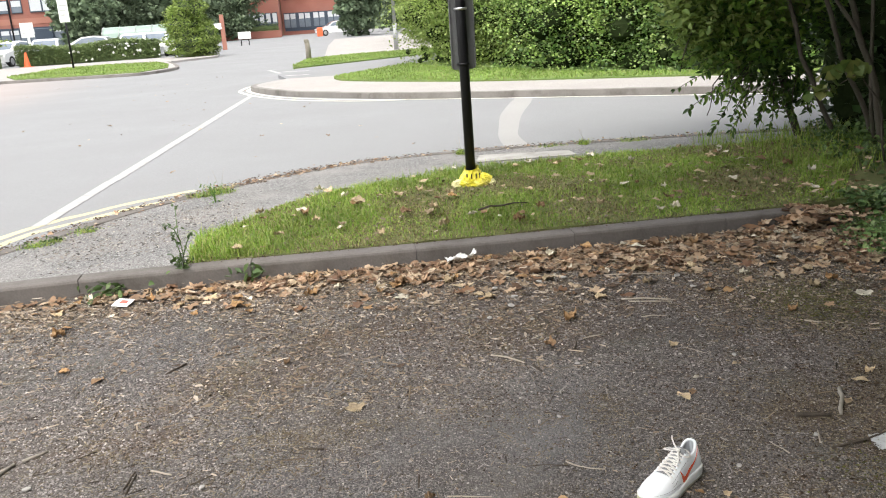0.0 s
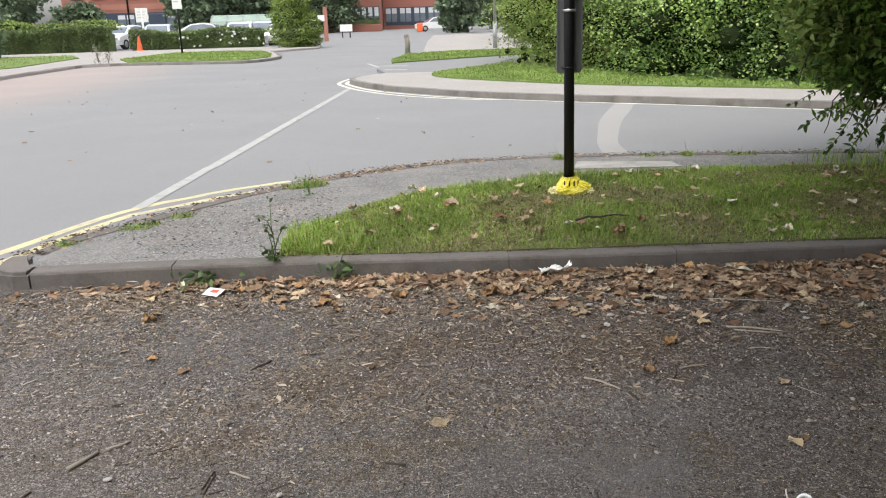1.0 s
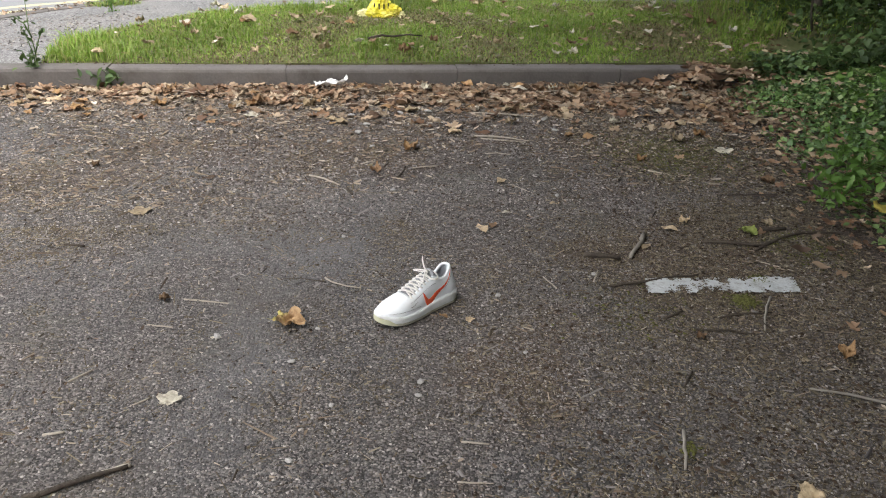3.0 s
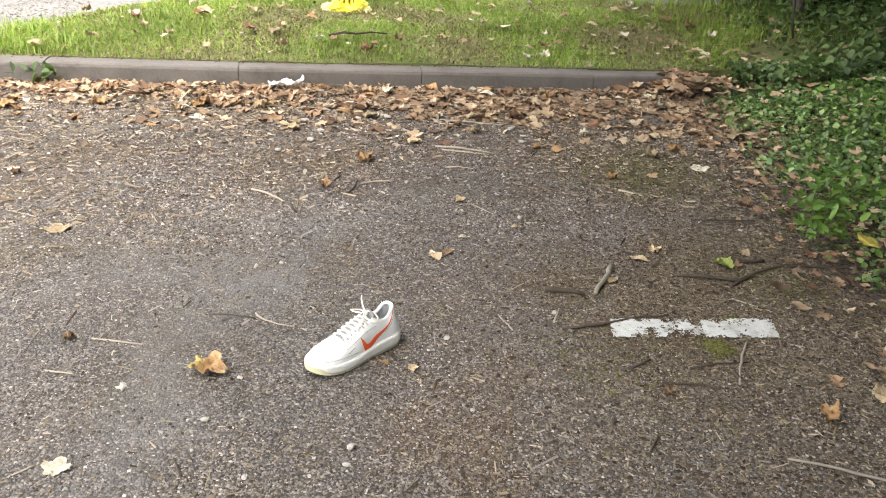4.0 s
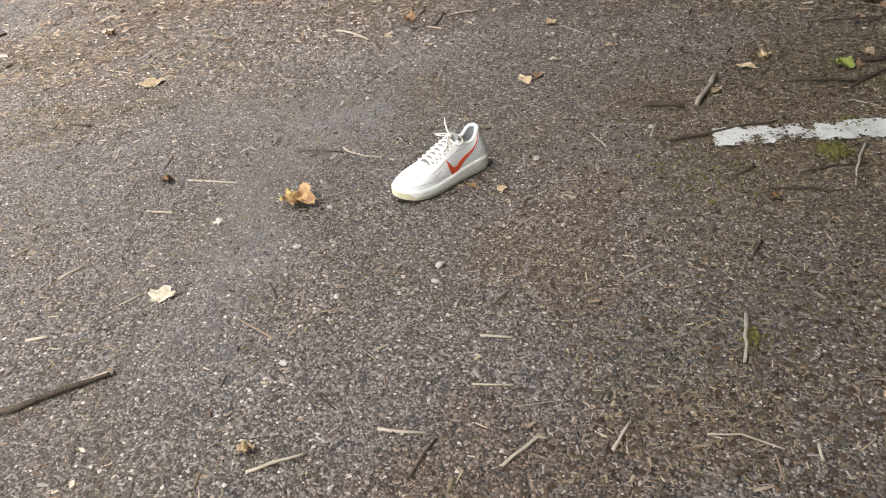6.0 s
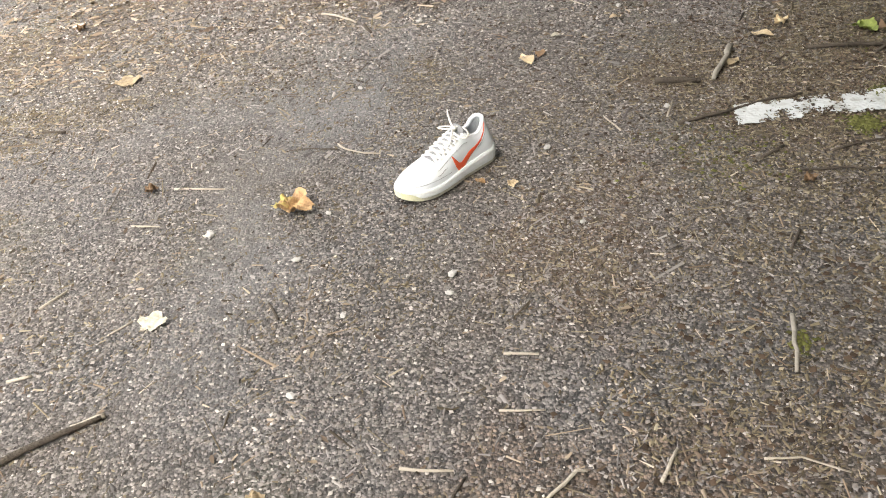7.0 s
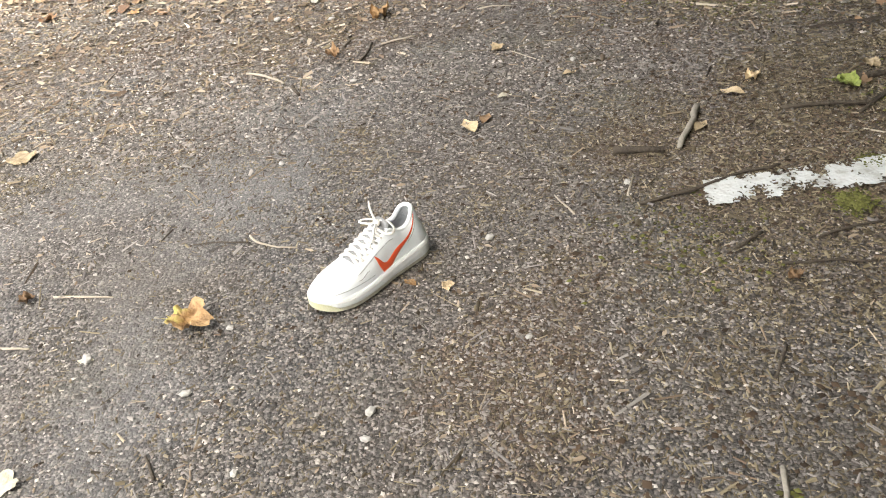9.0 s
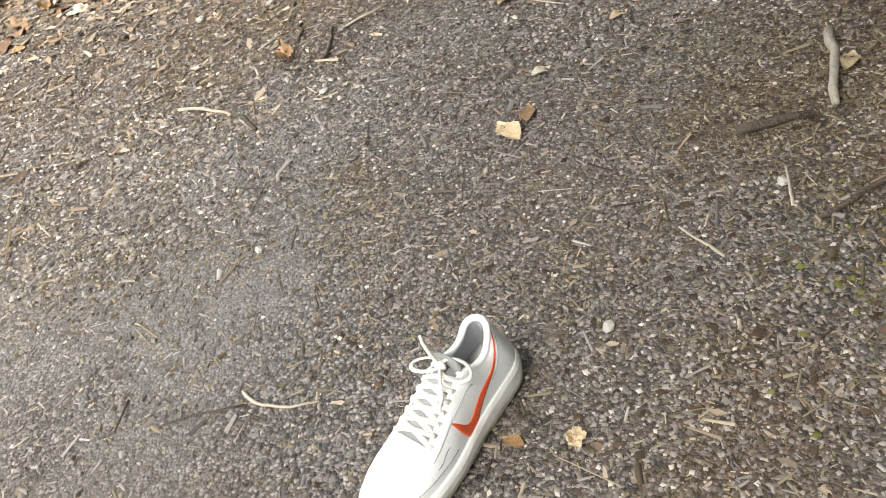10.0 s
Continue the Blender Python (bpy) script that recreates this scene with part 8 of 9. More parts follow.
# white chips
for k, (x, y, s) in enumerate(((0.725, 2.98, 0.012), (0.94, 2.13, 0.012), (0.46, 1.66, 0.009), (0.37, 1.48, 0.011), (0.37, 1.85, 0.011), (0.67, 1.73, 0.012), (0.183, 1.986, 0.014), (0.435, 2.0, 0.009), (-1.19, 2.58, 0.016), (-0.644, 2.443, 0.014), (0.526, 2.578, 0.01), (0.658, 1.676, 0.01), (0.946, 1.83, 0.008), (1.255, 2.236, 0.011), (0.639, 3.698, 0.022), (0.684, 3.821, 0.02), (0.619, 3.97, 0.022), (0.507, 3.574, 0.018), (0.855, 4.0, 0.022), (0.995, 4.02, 0.02), (1.532, 3.85, 0.022), (1.321, 2.875, 0.013), (1.534, 3.676, 0.016), (0.685, 3.5, 0.014))):
    bm = bmesh.new()
    bmesh.ops.create_icosphere(bm, subdivisions=1, radius=1)
    for v in bm.verts:
        v.co = Vector((v.co.x * s * (1 + 0.4 * noise.noise(v.co * 2 + Vector((k, 0, 0)))), v.co.y * s * 0.7, v.co.z * s * 0.4 + s * 0.3))
    ob = part("stone_chip", bm, M["slab"])
    ob.matrix_basis = pose(x, y, 0.002, 0, 0, k * 47)
    tagged(ob, "small pale stone chip on the asphalt", "stone", "stone chips")

# worn paint mark: a thin crust with worn-out holes
pv, pf, idx = [], [], {}
A, B, C, D = Vector((1.372, 2.1)), Vector((1.825, 2.06)), Vector((1.852, 2.155)), Vector((1.398, 2.19))
NXM, NYM = 210, 44
for i in range(NXM + 1):
    for j in range(NYM + 1):
        u, v = i / NXM, j / NYM
        p = A.lerp(B, u).lerp(D.lerp(C, u), v)
        idx[i, j] = len(pv)
        jx, jy = 0.005 * noise.noise((p.x * 90, p.y * 90, 0)), 0.005 * noise.noise((p.x * 90, p.y * 90, 9))
        pv.append((p.x + jx, p.y + jy, 0.006 + 0.0005 * noise.noise((p.x * 130, p.y * 130, 1))))
for i in range(NXM):
    for j in range(NYM):
        u, v = (i + 0.5) / NXM, (j + 0.5) / NYM
        p = A.lerp(B, u).lerp(D.lerp(C, u), v)
        e = min(u * 9, (1 - u) * 9, v * 1.9, (1 - v) * 1.9)
        wear_v = noise.noise((p.x * 28, p.y * 28, 3)) + 0.7 * noise.noise((p.x * 75, p.y * 75, 4)) + 0.85 * noise.noise((p.x * 170, p.y * 170, 7)) + 0.35 * max(0, 0.45 - abs(u - 0.42)) * 2
        if wear_v < 0.3 + min(0.62, e * 0.75) - (0.3 if 0.14 < u < 0.55 else 0):
            pf.append((idx[i, j], idx[i + 1, j], idx[i + 1, j + 1], idx[i, j + 1]))
mark = mesh_object("paint_mark", pv, pf, M["white_paint"])
tagged(mark, "short worn white paint mark on the car park asphalt", "paint mark", kind="structure")

# moss beside the mark
mr = np.random.default_rng(33)
mpts = [mr.normal((cx, cy), sd, (n, 2)) for cx, cy, sd, n in ((1.63, 2.03, 0.02, 420), (1.745, 2.15, 0.014, 220), (1.95, 3.3, 0.17, 2200), (1.3, 2.0, 0.09, 200), (1.2, 1.42, 0.012, 70), (2.0, 2.35, 0.08, 300))]
mpts = np.vstack(mpts)
pebbles("moss", np.column_stack([mpts, np.full(len(mpts), 0.003)]), 0.002, 0.0055, M["moss"], 34, "yellow-green moss growing on the asphalt", "moss", 0.7)

# litter by the kerb
card = thing("litter_card", "small white card with a red print by the kerb", "litter", at=(-1.25, 4.38, 0.028), rz=-28)
part("sheet", box_bm(-0.05, -0.036, 0, 0.05, 0.036, 0.0012, 0.0004), M["white_plastic"], card)
part("print", box_bm(-0.02, -0.006, 0.0013, 0.026, 0.02, 0.0019), M["red_print"], card, "red printed patch")
card.matrix_basis = pose(-1.25, 4.38, 0.02, 14, 0, -28)
bm = bmesh.new()
bmesh.ops.create_grid(bm, x_segments=26, y_segments=10, size=0.5)
for v in bm.verts:
    x, y = v.co.x, v.co.y
    wdt = 0.45 + 0.5 * abs(x) ** 1.5
    v.co = Vector((x * 0.17, y * 0.06 * wdt * 1.3, 0.028 + 0.022 * noise.noise((x * 4, y * 3, 0)) + 0.012 * noise.noise((x * 11, y * 7, 4)) + (0.05 * max(0, x - 0.3) / 0.2 * 0.6)))
scrap = part("plastic_scrap", bm, M["white_plastic"], smooth=True)
md = scrap.modifiers.new("thickness", 'SOLIDIFY')
md.thickness = 0.002
scrap.matrix_basis = pose(0.54, 4.45, 0.02, 0, 0, 8)
tagged(scrap, "torn scrap of white plastic lying among leaves at the kerb", "litter")


def weed(x, y, z, h, n, leaf, label, mat="nettle", stems=1, spread=0.06, seed=1):
    w = thing("weed", label, "weed", "weeds", at=(x, y, z))
    r = np.random.default_rng(seed)
    pts = []
    for k in range(stems):
        a = r.uniform(0, 6.3)
        lean = r.uniform(0.02, spread)
        P = [(lean * math.cos(a) * u * u, lean * math.sin(a) * u * u, h * u * r.uniform(0.85, 1.0)) for u in np.linspace(0, 1, 6)]
        tube("stem", P, [0.004, 0.0035, 0.003, 0.0025, 0.002, 0.001], M["twig"] if h > 0.25 else M[mat], w, 5)
        for q in range(n // stems):
            c = P[r.integers(1, 6)]
            pts.append((c[0] + r.normal(0, spread * 0.5), c[1] + r.normal(0, spread * 0.5), max(0.004, c[2] + r.normal(0, h * 0.06))))
    leaf_cloud("leaves", np.array(pts), leaf * 0.6, leaf * 1.2, M[mat], w, up=0.8, wide=0.45, seed=seed)
    return w


tall_weed = thing("weed", "tall thin weed with dark leafy shoot tips beside the kerb", "weed", "weeds", at=(-0.975, 4.72, 0.06))
tips = []
for k, run in enumerate(([(0, 0, 0), (0.004, 0, 0.1), (-0.008, 0, 0.22), (-0.004, 0.005, 0.37)], [(0.0, 0, 0.17), (-0.025, 0, 0.24), (-0.065, 0.01, 0.27)], [(0.0, 0, 0.08), (0.03, 0, 0.16), (0.06, -0.01, 0.21)], [(0.0, 0, 0), (-0.01, 0, 0.1), (-0.035, 0.01, 0.2)])):
    tube("stem", run, [0.004, 0.0032, 0.0025, 0.0015][:len(run)], M["weed_leaf"], tall_weed, 5)
    for u, n, sd in ((1.0, 9, 0.011), (0.75, 3, 0.012), (0.45, 2, 0.014)):
        i = u * (len(run) - 1)
        c = Vector(run[int(i)]).lerp(Vector(run[min(len(run) - 1, int(i) + 1)]), i - int(i))
        tips.append(rp.normal(tuple(c), sd, (n, 3)))
leaf_cloud("leaves", np.vstack(tips), 0.016, 0.034, M["weed_leaf"], tall_weed, up=0.6, wide=0.5, seed=1)
weed(-0.98, 4.66, 0.03, 0.16, 40, 0.05, "leafy weed growing over the kerb", "weed_leaf", 3, 0.07, 2)
weed(-1.36, 4.55, 0.0, 0.07, 40, 0.06, "green weed rosette at the foot of the kerb", "weed_leaf", 4, 0.12, 3)
weed(-0.6, 4.53, 0.0, 0.1, 26, 0.06, "withered weed at the foot of the kerb", "weed_leaf", 4, 0.08, 4)
weed(2.3, 2.64, 0.02, 0.13, 130, 0.046, "fresh green seedling at the edge of the ivy", "nettle", 4, 0.12, 14)
weed(2.5, 2.85, 0.02, 0.15, 150, 0.046, "fresh green weed at the edge of the ivy", "nettle", 5, 0.14, 15)
weed(-1.0, 6.72, 0.02, 0.17, 90, 0.024, "bright green weed with upright stalks in the pavement edge", "nettle", 9, 0.09, 16)
MATS = ((-1.12, 7.1, 0.17, 0.07), (-1.0, 7.17, 0.22, 0.06), (-2.1, 5.88, 0.09, 0.06), (-2.03, 5.98, 0.07, 0.04), (-1.84, 6.2, 0.08, 0.05), (-2.42, 5.5, 0.06, 0.04), (1.22, 8.05, 0.17, 0.03), (2.12, 8.02, 0.08, 0.08),
        (2.45, 7.99, 0.17, 0.03), (2.93, 7.9, 0.12, 0.08))
for k, (x, y, h, w0) in enumerate(MATS):
    w = thing("grass_tuft", "low mat of weeds and grass in the pavement edge", "weed", "weeds", at=(x, y, 0.014))
    p = np.column_stack([rp.normal(0, w0, 130), rp.normal(0, 0.035, 130), np.zeros(130)])
    tagged(blades("grass_clump", p, h * 0.12, h * 0.5, 0.0028, M["grass"], w, lean=2.2, seed=80 + k), kind="stuff")
    q = np.column_stack([rp.normal(0, w0, 45), rp.normal(0, 0.03, 45), rp.uniform(0.004, 0.04, 45)])
    leaf_cloud("leaves", q, 0.012, 0.03, M["weed_leaf"], w, up=0.9, wide=0.5, seed=120 + k)
    for j in range(2 if h > 0.1 else 0):
        a = rp.uniform(0, 6.3)
        tube("stalk", [(0.02 * j, 0, 0), (0.02 * math.cos(a), 0.02 * math.sin(a), h * 0.5), (0.05 * math.cos(a), 0.05 * math.sin(a), h)], [0.002, 0.0016, 0.0008], M["pale_twig"], w, 4)
for k, (x, y, h) in enumerate(((-10.49, 20.2, 0.35), (-10.54, 21.0, 0.32), (-10.56, 21.6, 0.3), (-10.68, 22.4, 0.36), (-11.12, 31.5, 0.75), (-11.08, 32.4, 0.5))):
    w = thing("weed", "dry grey weed stalks growing by the far kerb", "weed", "weeds", at=(x, y, 0.09))
    for j in range(7):
        a, ln = rp.uniform(0, 6.3), rp.uniform(0.05, 0.18)
        tube("stem", [(0, 0, 0), (ln * 0.4 * math.cos(a), ln * 0.4 * math.sin(a), h * 0.5), (ln * math.cos(a), ln * math.sin(a), h * rp.uniform(0.7, 1))], [0.008, 0.007, 0.004], M["old_wood"], w, 4)
    q = np.column_stack([rp.normal(0, 0.1, 70), rp.normal(0, 0.08, 70), rp.uniform(0.02, h * 0.8, 70)])
    leaf_cloud("leaves", q, 0.03, 0.08, M["maple_leaf"], w, up=0.4, wide=0.4, seed=150 + k)


# ---------------------------------------------------------------- far things: buildings, cars, signs
def window(parent, x, y, z, w, h, blind=0.0):
    """A framed window in a wall that faces the viewer (-y)."""
    win = part("window", box_bm(x - w / 2, y - 0.06, z, x + w / 2, y + 0.02, z + h), M["cladding"], parent, "dark framed window")
    n = max(1, round(w / 1.1))
    for k in range(n):
        a = x - w / 2 + w * k / n + 0.07
        b = x - w / 2 + w * (k + 1) / n - 0.07
        part("pane", box_bm(a, y - 0.075, z + 0.07, b, y - 0.065, z + h - 0.07), M["glass"], win)
        if blind:
            part("blind", box_bm(a + 0.02, y - 0.09, z + h * (1 - blind), b - 0.02, y - 0.08, z + h - 0.09), M["blind"], win)
    return win


def building(name, label, x0, x1, y0, y1, storeys, h0, hs, bands=True):
    b = thing(name, label, "building")
    top = h0 + hs * (storeys - 1)
    part("wall", box_bm(x0, y0, 0, x1, y1, top), M["brick"], b)
    part("plinth_front", box_bm(x0 + 0.3, y0 - 0.04, 0.5, x1 - 0.3, y0 - 0.005, h0 - 0.25), M["cladding"], b, "dark blue cladding of the ground floor")
    part("roof", box_bm(x0 - 0.3, y0 - 0.3, top, x1 + 0.3, y1 + 0.3, top + 0.5, 0.05), M["roof"], b)
    if bands:
        for s in range(1, storeys):
            part("brick_band", box_bm(x0 - 0.02, y0 - 0.03, h0 + hs * (s - 1) + 0.1, x1 + 0.02, y0 - 0.006, h0 + hs * (s - 1) + 0.7), M["brick_band"], b, "lighter brick band")
    return b


# left wing, past the parked cars
k80 = 1.22
LY = 80 * k80
lb = building("office_building", "red brick office building with dark blue ground floor windows", -30.6 * k80, -20.0 * k80, LY, LY + 14, 3, 3.1, 3.2)
for wx, ww, bl in ((-29.2, 1.1, 0.0), (-27.3, 1.1, 0.5), (-25.2, 1.1, 0.75), (-24.1, 0.9, 0.5), (-22.0, 2.1, 0.9)):
    for s in (1, 2):
        window(lb, wx * k80, LY - 0.05, 3.1 + 3.2 * (s - 1) + 1.25, ww * k80, 1.35, bl)
for wx, ww, bl in ((-29.0, 2.0, 0.6), (-24.2, 3.2, 0.35), (-21.6, 2.2, 0.3)):
    window(lb, wx * k80, LY - 0.05, 1.2, ww * k80, 1.5, bl)
tube("downpipe", [(-24.75 * k80, LY - 0.12, 0), (-24.75 * k80, LY - 0.12, 9)], 0.09, M["black_paint"], lb, 8)
part("entrance", box_bm(-22.9 * k80, LY - 0.5, 0, -21.4 * k80, LY - 0.08, 2.7, 0.05), M["cladding"], lb, "dark blue entrance porch")
# right wing, at the end of the road
RY = 112
rb = building("brick_building", "red brick building with a glazed dark ground floor", -10.6, -2.6, RY, RY + 14, 3, 3.1, 3.2, False)
for k in range(9):
    window(rb, -9.6 + 0.8 * k, RY - 0.05, 1.55, 0.7, 1.45, 0.8 if k > 1 else 0.3)
window(rb, -8.4, RY - 0.05, 4.6, 1.6, 1.4, 0.5)
window(rb, -5.0, RY - 0.05, 4.6, 1.6, 1.4, 0.5)
rb2 = building("brick_building", "set-back brick wing with large dark windows", -2.5, 6.5, RY + 10, RY + 24, 3, 3.2, 3.2, False)
for k in range(4):
    window(rb2, -1.4 + 2.0 * k, RY + 9.95, 0.9, 1.7, 2.0, 0.4)
    window(rb2, -1.4 + 2.0 * k, RY + 9.95, 4.7, 1.5, 1.4, 0.4)
wall_low = part("garden_wall", box_bm(-11, 104, 0, -2.4, 104.4, 0.85, 0.03), M["brick"])
tagged(wall_low, "low red brick wall in front of the building", "wall", kind="structure")
clipped_hedge("planted_hedge", "trimmed hedge above the low brick wall", -10.8, 105, -2.6, 105, 1.6, 0.8, 2600, 104)


def car(x, y, rz, paint, label, scale=1.0, van=False):
    c = thing("car", label, "car", "parked cars", at=(x, y, 0.0), rz=rz)
    if van:
        prof = [(-2.3, 0.35), (-2.35, 0.9), (-2.25, 1.05), (-1.5, 1.2), (-0.9, 1.85), (-0.5, 1.95), (2.2, 1.95), (2.3, 1.5), (2.3, 0.35)]
        glass = [(-1.35, 1.2), (-0.85, 1.75), (-0.2, 1.8), (-0.2, 1.2)]
    else:
        prof = [(-2.0, 0.3), (-2.08, 0.6), (-1.95, 0.78), (-1.0, 0.95), (-0.4, 1.38), (0.2, 1.48), (1.0, 1.42), (1.75, 1.05), (2.0, 0.95), (2.05, 0.5), (2.0, 0.3)]
        glass = [(-0.85, 0.98), (-0.35, 1.32), (0.2, 1.4), (0.95, 1.35), (1.5, 1.02)]
    W = 0.86
    bm = bmesh.new()
    rings = []
    for yy, k in ((-W, 0.97), (-W * 0.95, 1.0), (W * 0.95, 1.0), (W, 0.97)):
        rings.append([bm.verts.new((px * (1 if abs(yy) < W else 0.99), yy * (1 - 0.17 * max(0, (pz - 0.95) / 0.6)), 0.3 + (pz - 0.3) * k)) for px, pz in prof])
    n = len(prof)
    for r1, r2_ in zip(rings, rings[1:]):
        for k in range(n):
            bm.faces.new((r1[k], r1[(k + 1) % n], r2_[(k + 1) % n], r2_[k]))
    bm.faces.new(rings[0][::-1])
    bm.faces.new(rings[-1])
    bmesh.ops.recalc_face_normals(bm, faces=list(bm.faces))
    part("body", bm, M[paint], c)
    for sy in (-1, 1):
        bm = bmesh.new()
        vs = [bm.verts.new((px, sy * (W * (1 - 0.17 * max(0, (pz - 0.95) / 0.6)) + 0.012), pz)) for px, pz in glass]
        vb = [bm.verts.new((px, sy * (W * (1 - 0.17 * max(0, (pz - 0.95) / 0.6)) - 0.02), pz)) for px, pz in glass]
        bm.faces.new(vs)
        m_ = len(glass)
        for k in range(m_):
            bm.faces.new((vs[k], vs[(k + 1) % m_], vb[(k + 1) % m_], vb[k]))
        part("side_window", bm, M["glass"], c)
        for wx in (-1.3, 1.3):
            bm = bmesh.new()
            bmesh.ops.create_cone(bm, cap_ends=True, segments=18, radius1=0.31, radius2=0.31, depth=0.2, matrix=Matrix.Translation((wx, sy * (W - 0.08), 0.31)) @ Matrix.Rotation(radians(90), 4, 'X'))
            wheel = part("wheel", bm, M["tyre"], c)
            bm = bmesh.new()
            bmesh.ops.create_cone(bm, cap_ends=True, segments=14, radius1=0.2, radius2=0.17, depth=0.03, matrix=Matrix.Translation((wx, sy * (W + 0.03), 0.31)) @ Matrix.Rotation(radians(90), 4, 'X'))
            part("rim", bm, M["rim"], wheel)
    # screens and lamps
    def pane(p, q, name, ins, mat):
        d = Vector((q[0] - p[0], q[1] - p[1]))
        nx, nz = d.y, -d.x
        ln = math.hypot(nx, nz)
        s = -0.014 if name == "windscreen" else 0.014
        ox, oz = nx / ln * s, nz / ln * s
        v = [(p[0] + d.x * 0.1 + ox, -W * 0.78, p[1] + d.y * 0.1 + oz), (p[0] + d.x * 0.1 + ox, W * 0.78, p[1] + d.y * 0.1 + oz), (p[0] + d.x * 0.92 + ox, W * 0.72, p[1] + d.y * 0.92 + oz), (p[0] + d.x * 0.92 + ox, -W * 0.72, p[1] + d.y * 0.92 + oz)]
        mesh_object(name, v, [(0, 1, 2, 3)], mat, c)
    if van:
        pane(prof[3], prof[4], "windscreen", 0, M["glass"])
    else:
        pane(prof[3], prof[4], "windscreen", 0, M["glass"])
        pane(prof[7], prof[6], "rear_window", 0, M["glass"])
    fx = -2.06 if not van else -2.33
    bx = 2.03 if not van else 2.3
    for sy in (-1, 1):
        part("headlight", box_bm(fx - 0.03, sy * 0.62 - 0.16, 0.62, fx + 0.1, sy * 0.62 + 0.16, 0.74, 0.02), M["steel"], c)
        part("rear_lamp", box_bm(bx - 0.08, sy * 0.66 - 0.1, 0.68, bx + 0.03, sy * 0.66 + 0.1, 0.86, 0.02), M["lamp_red"], c)
    part("number_plate", box_bm(fx - 0.05, -0.26, 0.4, fx + 0.02, 0.26, 0.51), M["white_plastic"], c)
    return c


car(-17.9, 56, 78, "car_white", "white hatchback parked behind the hedge")
car(-15.9, 57, 95, "car_silver", "silver hatchback parked behind the hedge")
car(-12.9, 58, 180, "car_silver", "silver estate car parked behind the hedge")
car(-10.6, 57, 88, "car_white", "white saloon parked behind the hedge")
car(-9.2, 57.5, 92, "car_silver", "pale car parked behind the hedge")
car(-7.6, 55, 95, "car_white", "white car half hidden behind the corner bush")
car(-20.8, 62, 175, "car_silver", "pale car behind the clipped hedge")
car(3.5, 92, 12, "car_white", "white car parked at the end of the road")
bm = box_bm(1.5, 89.5, 0.0, 2.1, 90.2, 0.9, 0.06)
tagged(part("grit_bin", bm, M["orange"]), "small red-brown bin beside the white van", "bin")

# traffic cone
cone = thing("traffic_cone", "orange traffic cone by the hedge", "traffic cone", at=(-15.1, 49.8, 0.0))
bm = bmesh.new()
bmesh.ops.create_cone(bm, cap_ends=True, segments=16, radius1=0.17, radius2=0.05, depth=0.78, matrix=Matrix.Translation((0, 0, 0.43)))
part("body", bm, M["orange"], cone, smooth=False)
part("base", box_bm(-0.24, -0.24, 0, 0.24, 0.24, 0.05, 0.01), M["orange"], cone)


def board_sign(name, label, x, y, z0, z1, w, post_r, post_mat, bars=3, z_base=0.09):
    s = thing(name, label, "sign", at=(x, y, z_base))
    tube("post", [(0, 0.03, 0), (0, 0.03, z1 - 0.05)], post_r, M[post_mat], s, 10)
    b = part("board", box_bm(-w / 2, -0.03, z0, w / 2, -0.005, z1, 0.008), M["white_plastic"], s, "white sign board")
    for k in range(bars):
        zz = z1 - (z1 - z0) * (0.3 + 0.2 * k)
        part("print_bar", box_bm(-w * 0.36, -0.036, zz, w * (0.36 - 0.1 * k), -0.031, zz + (z1 - z0) * 0.045), M["faint_print"], b)
    return s


board_sign("parking_sign", "white sign board on a black post", -10.2, 39.7, 1.98, 2.95, 0.42, 0.045, "black_paint")
board_sign("entrance_sign", "white notice board on a pale post behind the hedge", -15.6, 52.6, 1.6, 2.42, 0.72, 0.07, "white_plastic", z_base=0.0)
ss_ = thing("low_sign", "low white sign board on two posts beside the road", "sign", at=(-4.6, 70, 0))
for dx in (-0.3, 0.3):
    tube("post", [(dx, 0.02, 0), (dx, 0.02, 0.9)], 0.04, M["black_paint"], ss_, 8)
part("board", box_bm(-0.5, -0.03, 0.5, 0.5, 0.0, 1.05, 0.01), M["white_plastic"], ss_)
pil = thing("brick_pillar", "slim orange-brown brick pillar with a small sign", "pillar", at=(-5.35, 60, 0))
part("pillar_shaft", box_bm(-0.14, -0.14, 0, 0.14, 0.14, 2.3, 0.01), M["brick_band"], pil)
part("plate", box_bm(-0.55, -0.17, 1.35, -0.05, -0.145, 1.75, 0.01), M["white_plastic"], pil)

# weathered wooden marker post
bp = thing("marker_post", "weathered grey wooden post at the corner of the grass", "post", at=(0.0, 31.4, 0.08))
tube("shaft", [(0, 0, -0.05), (0.01, 0, 0.4), (-0.02, 0, 0.68)], [0.1, 0.095, 0.09], M["old_wood"], bp, 10)
part("cap", box_bm(-0.11, -0.1, 0.62, 0.05, 0.1, 0.74, 0.02), M["old_wood"], bp)

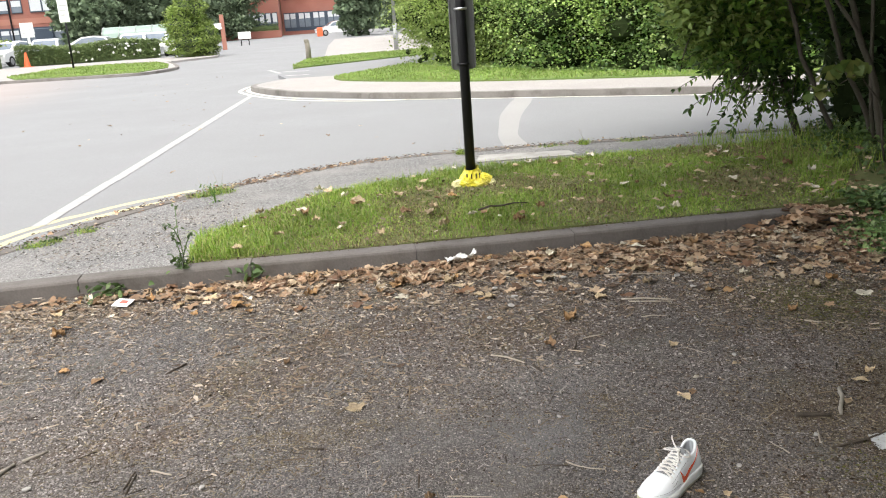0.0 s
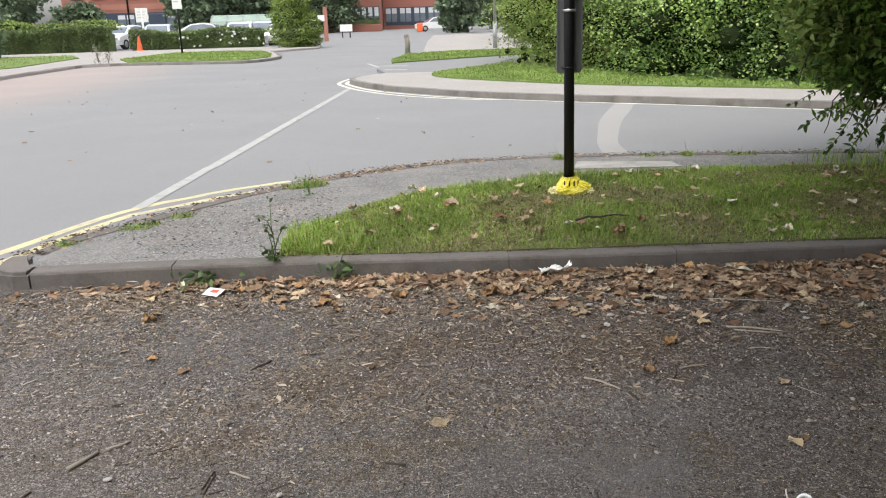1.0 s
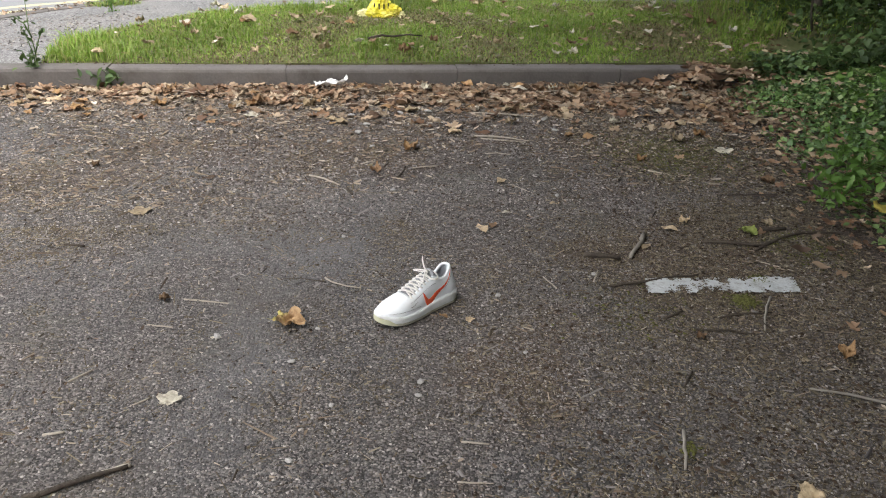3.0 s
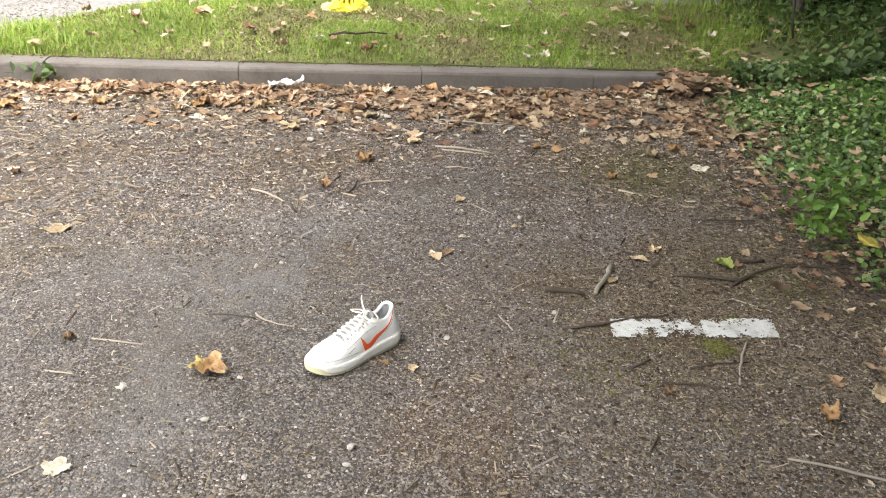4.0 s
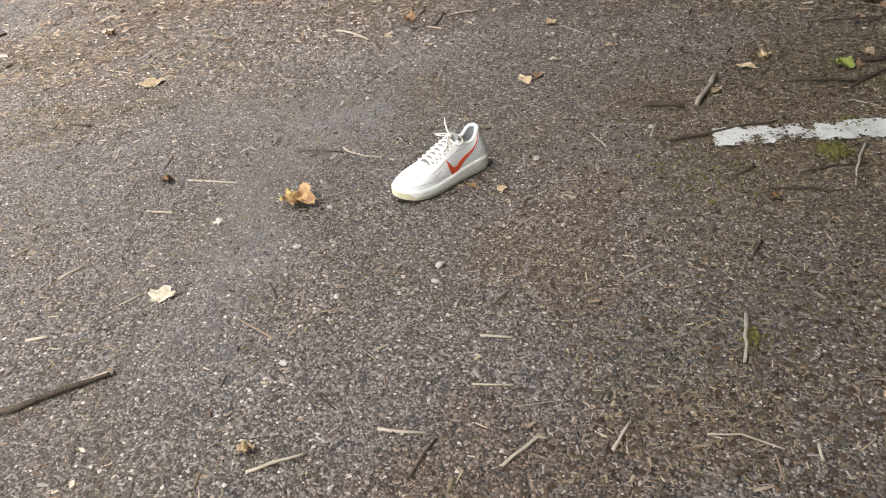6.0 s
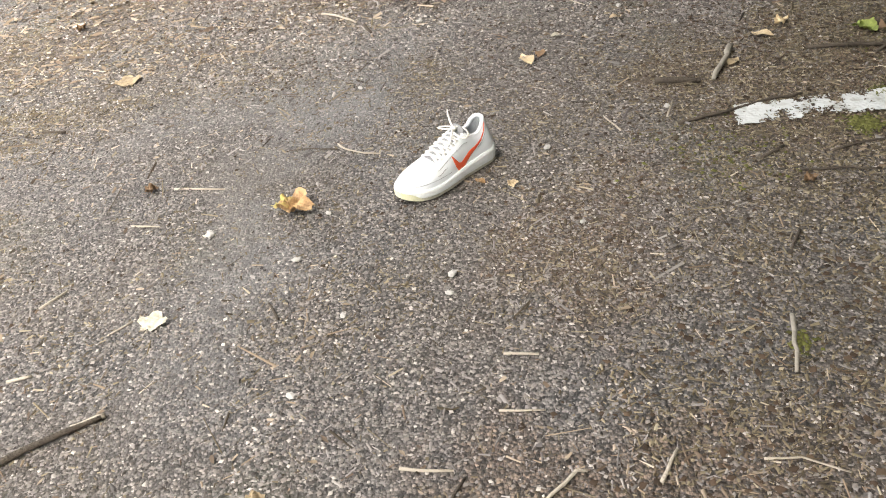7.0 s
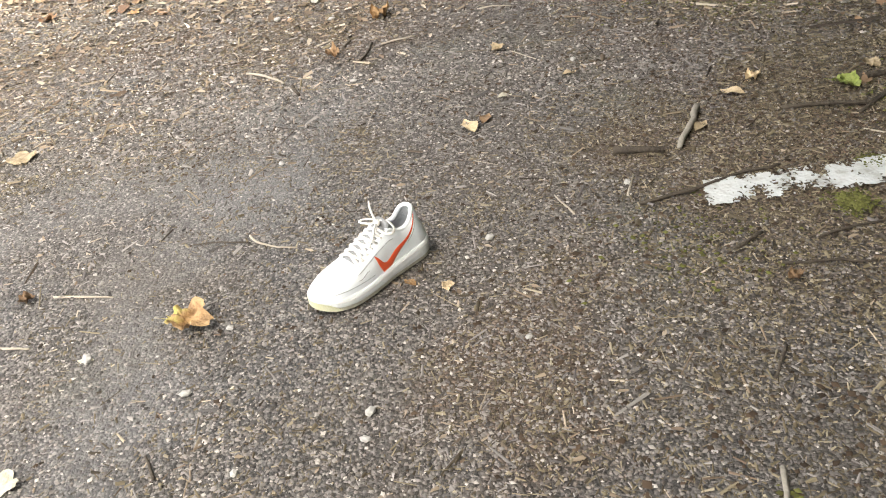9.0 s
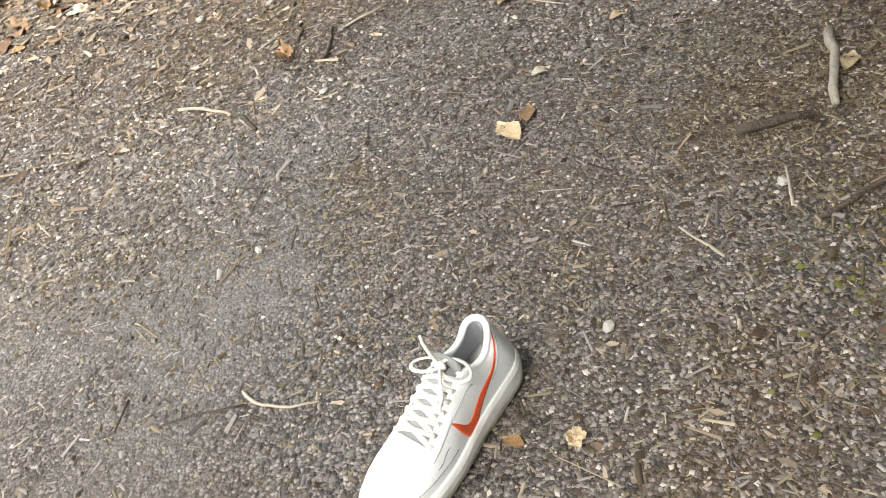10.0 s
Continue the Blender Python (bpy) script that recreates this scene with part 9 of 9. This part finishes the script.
# lamp column
lc = thing("lamp_column", "grey galvanised lamp column beyond the driveway", "street lamp", at=(3.75, 36.3, 0.05))
tube("base_column", [(0, 0, 0), (0, 0, 1.1)], 0.1, M["galv"], lc, 12)
tube("shaft", [(0, 0, 1.1), (0, 0, 5.5), (-0.2, -0.1, 5.9), (-0.9, -0.4, 6.0)], [0.07, 0.05, 0.045, 0.04], M["galv"], lc, 12)
part("lantern", box_bm(-1.5, -0.5, 5.93, -0.85, -0.28, 6.06, 0.04), M["galv"], lc)

# telegraph pole
tp = thing("telegraph_pole", "brown wooden telegraph pole on the lawn", "telegraph pole", at=(-14.75, 27.0, 0.05))
tube("shaft", [(0, 0, 0), (0.02, 0, 4), (0.03, 0, 8)], [0.17, 0.15, 0.12], M["pole_wood"], tp, 12)
part("number_tag", box_bm(-0.05, -0.18, 1.8, 0.05, -0.165, 2.0, 0.005), M["galv"], tp)
tube("left_lamp_post", [(-40, 75, 0), (-40, 75, 8)], 0.12, M["galv"], None, 8)
tagged(bpy.data.objects["left_lamp_post"], "grey lamp post far behind the hedge", "lamp post")

# cycle shelter
sh = thing("cycle_shelter", "long shelter with a curved green sheet roof", "shelter", at=(-12.0, 66, 0))
verts, faces = [], []
for i in range(9):
    x = -2.3 + 4.6 * i / 8
    for k in range(7):
        a = radians(15 + 25 * k * 0.75)
        verts.append((x, -0.9 + 0.9 * math.cos(a) * -1 + 0.9, 1.0 + 1.0 * math.sin(a)))
for i in range(8):
    for k in range(6):
        a = i * 7 + k
        faces.append((a, a + 7, a + 8, a + 1))
rf = mesh_object("roof", verts, faces, M["green_roof"], sh)
md = rf.modifiers.new("thickness", 'SOLIDIFY')
md.thickness = 0.04
for i in range(5):
    x = -2.3 + 1.15 * i
    tube("frame_post", [(x, -0.85, 0), (x, -0.85, 1.3)], 0.03, M["galv"], sh, 6)
    tube("hoop", [(x, -0.95 - 0.0 + 0.95 * (1 - math.cos(radians(15 + 18.75 * k))), 1.02 + 1.0 * math.sin(radians(15 + 18.75 * k))) for k in range(7)], 0.03, M["galv"], sh, 6)
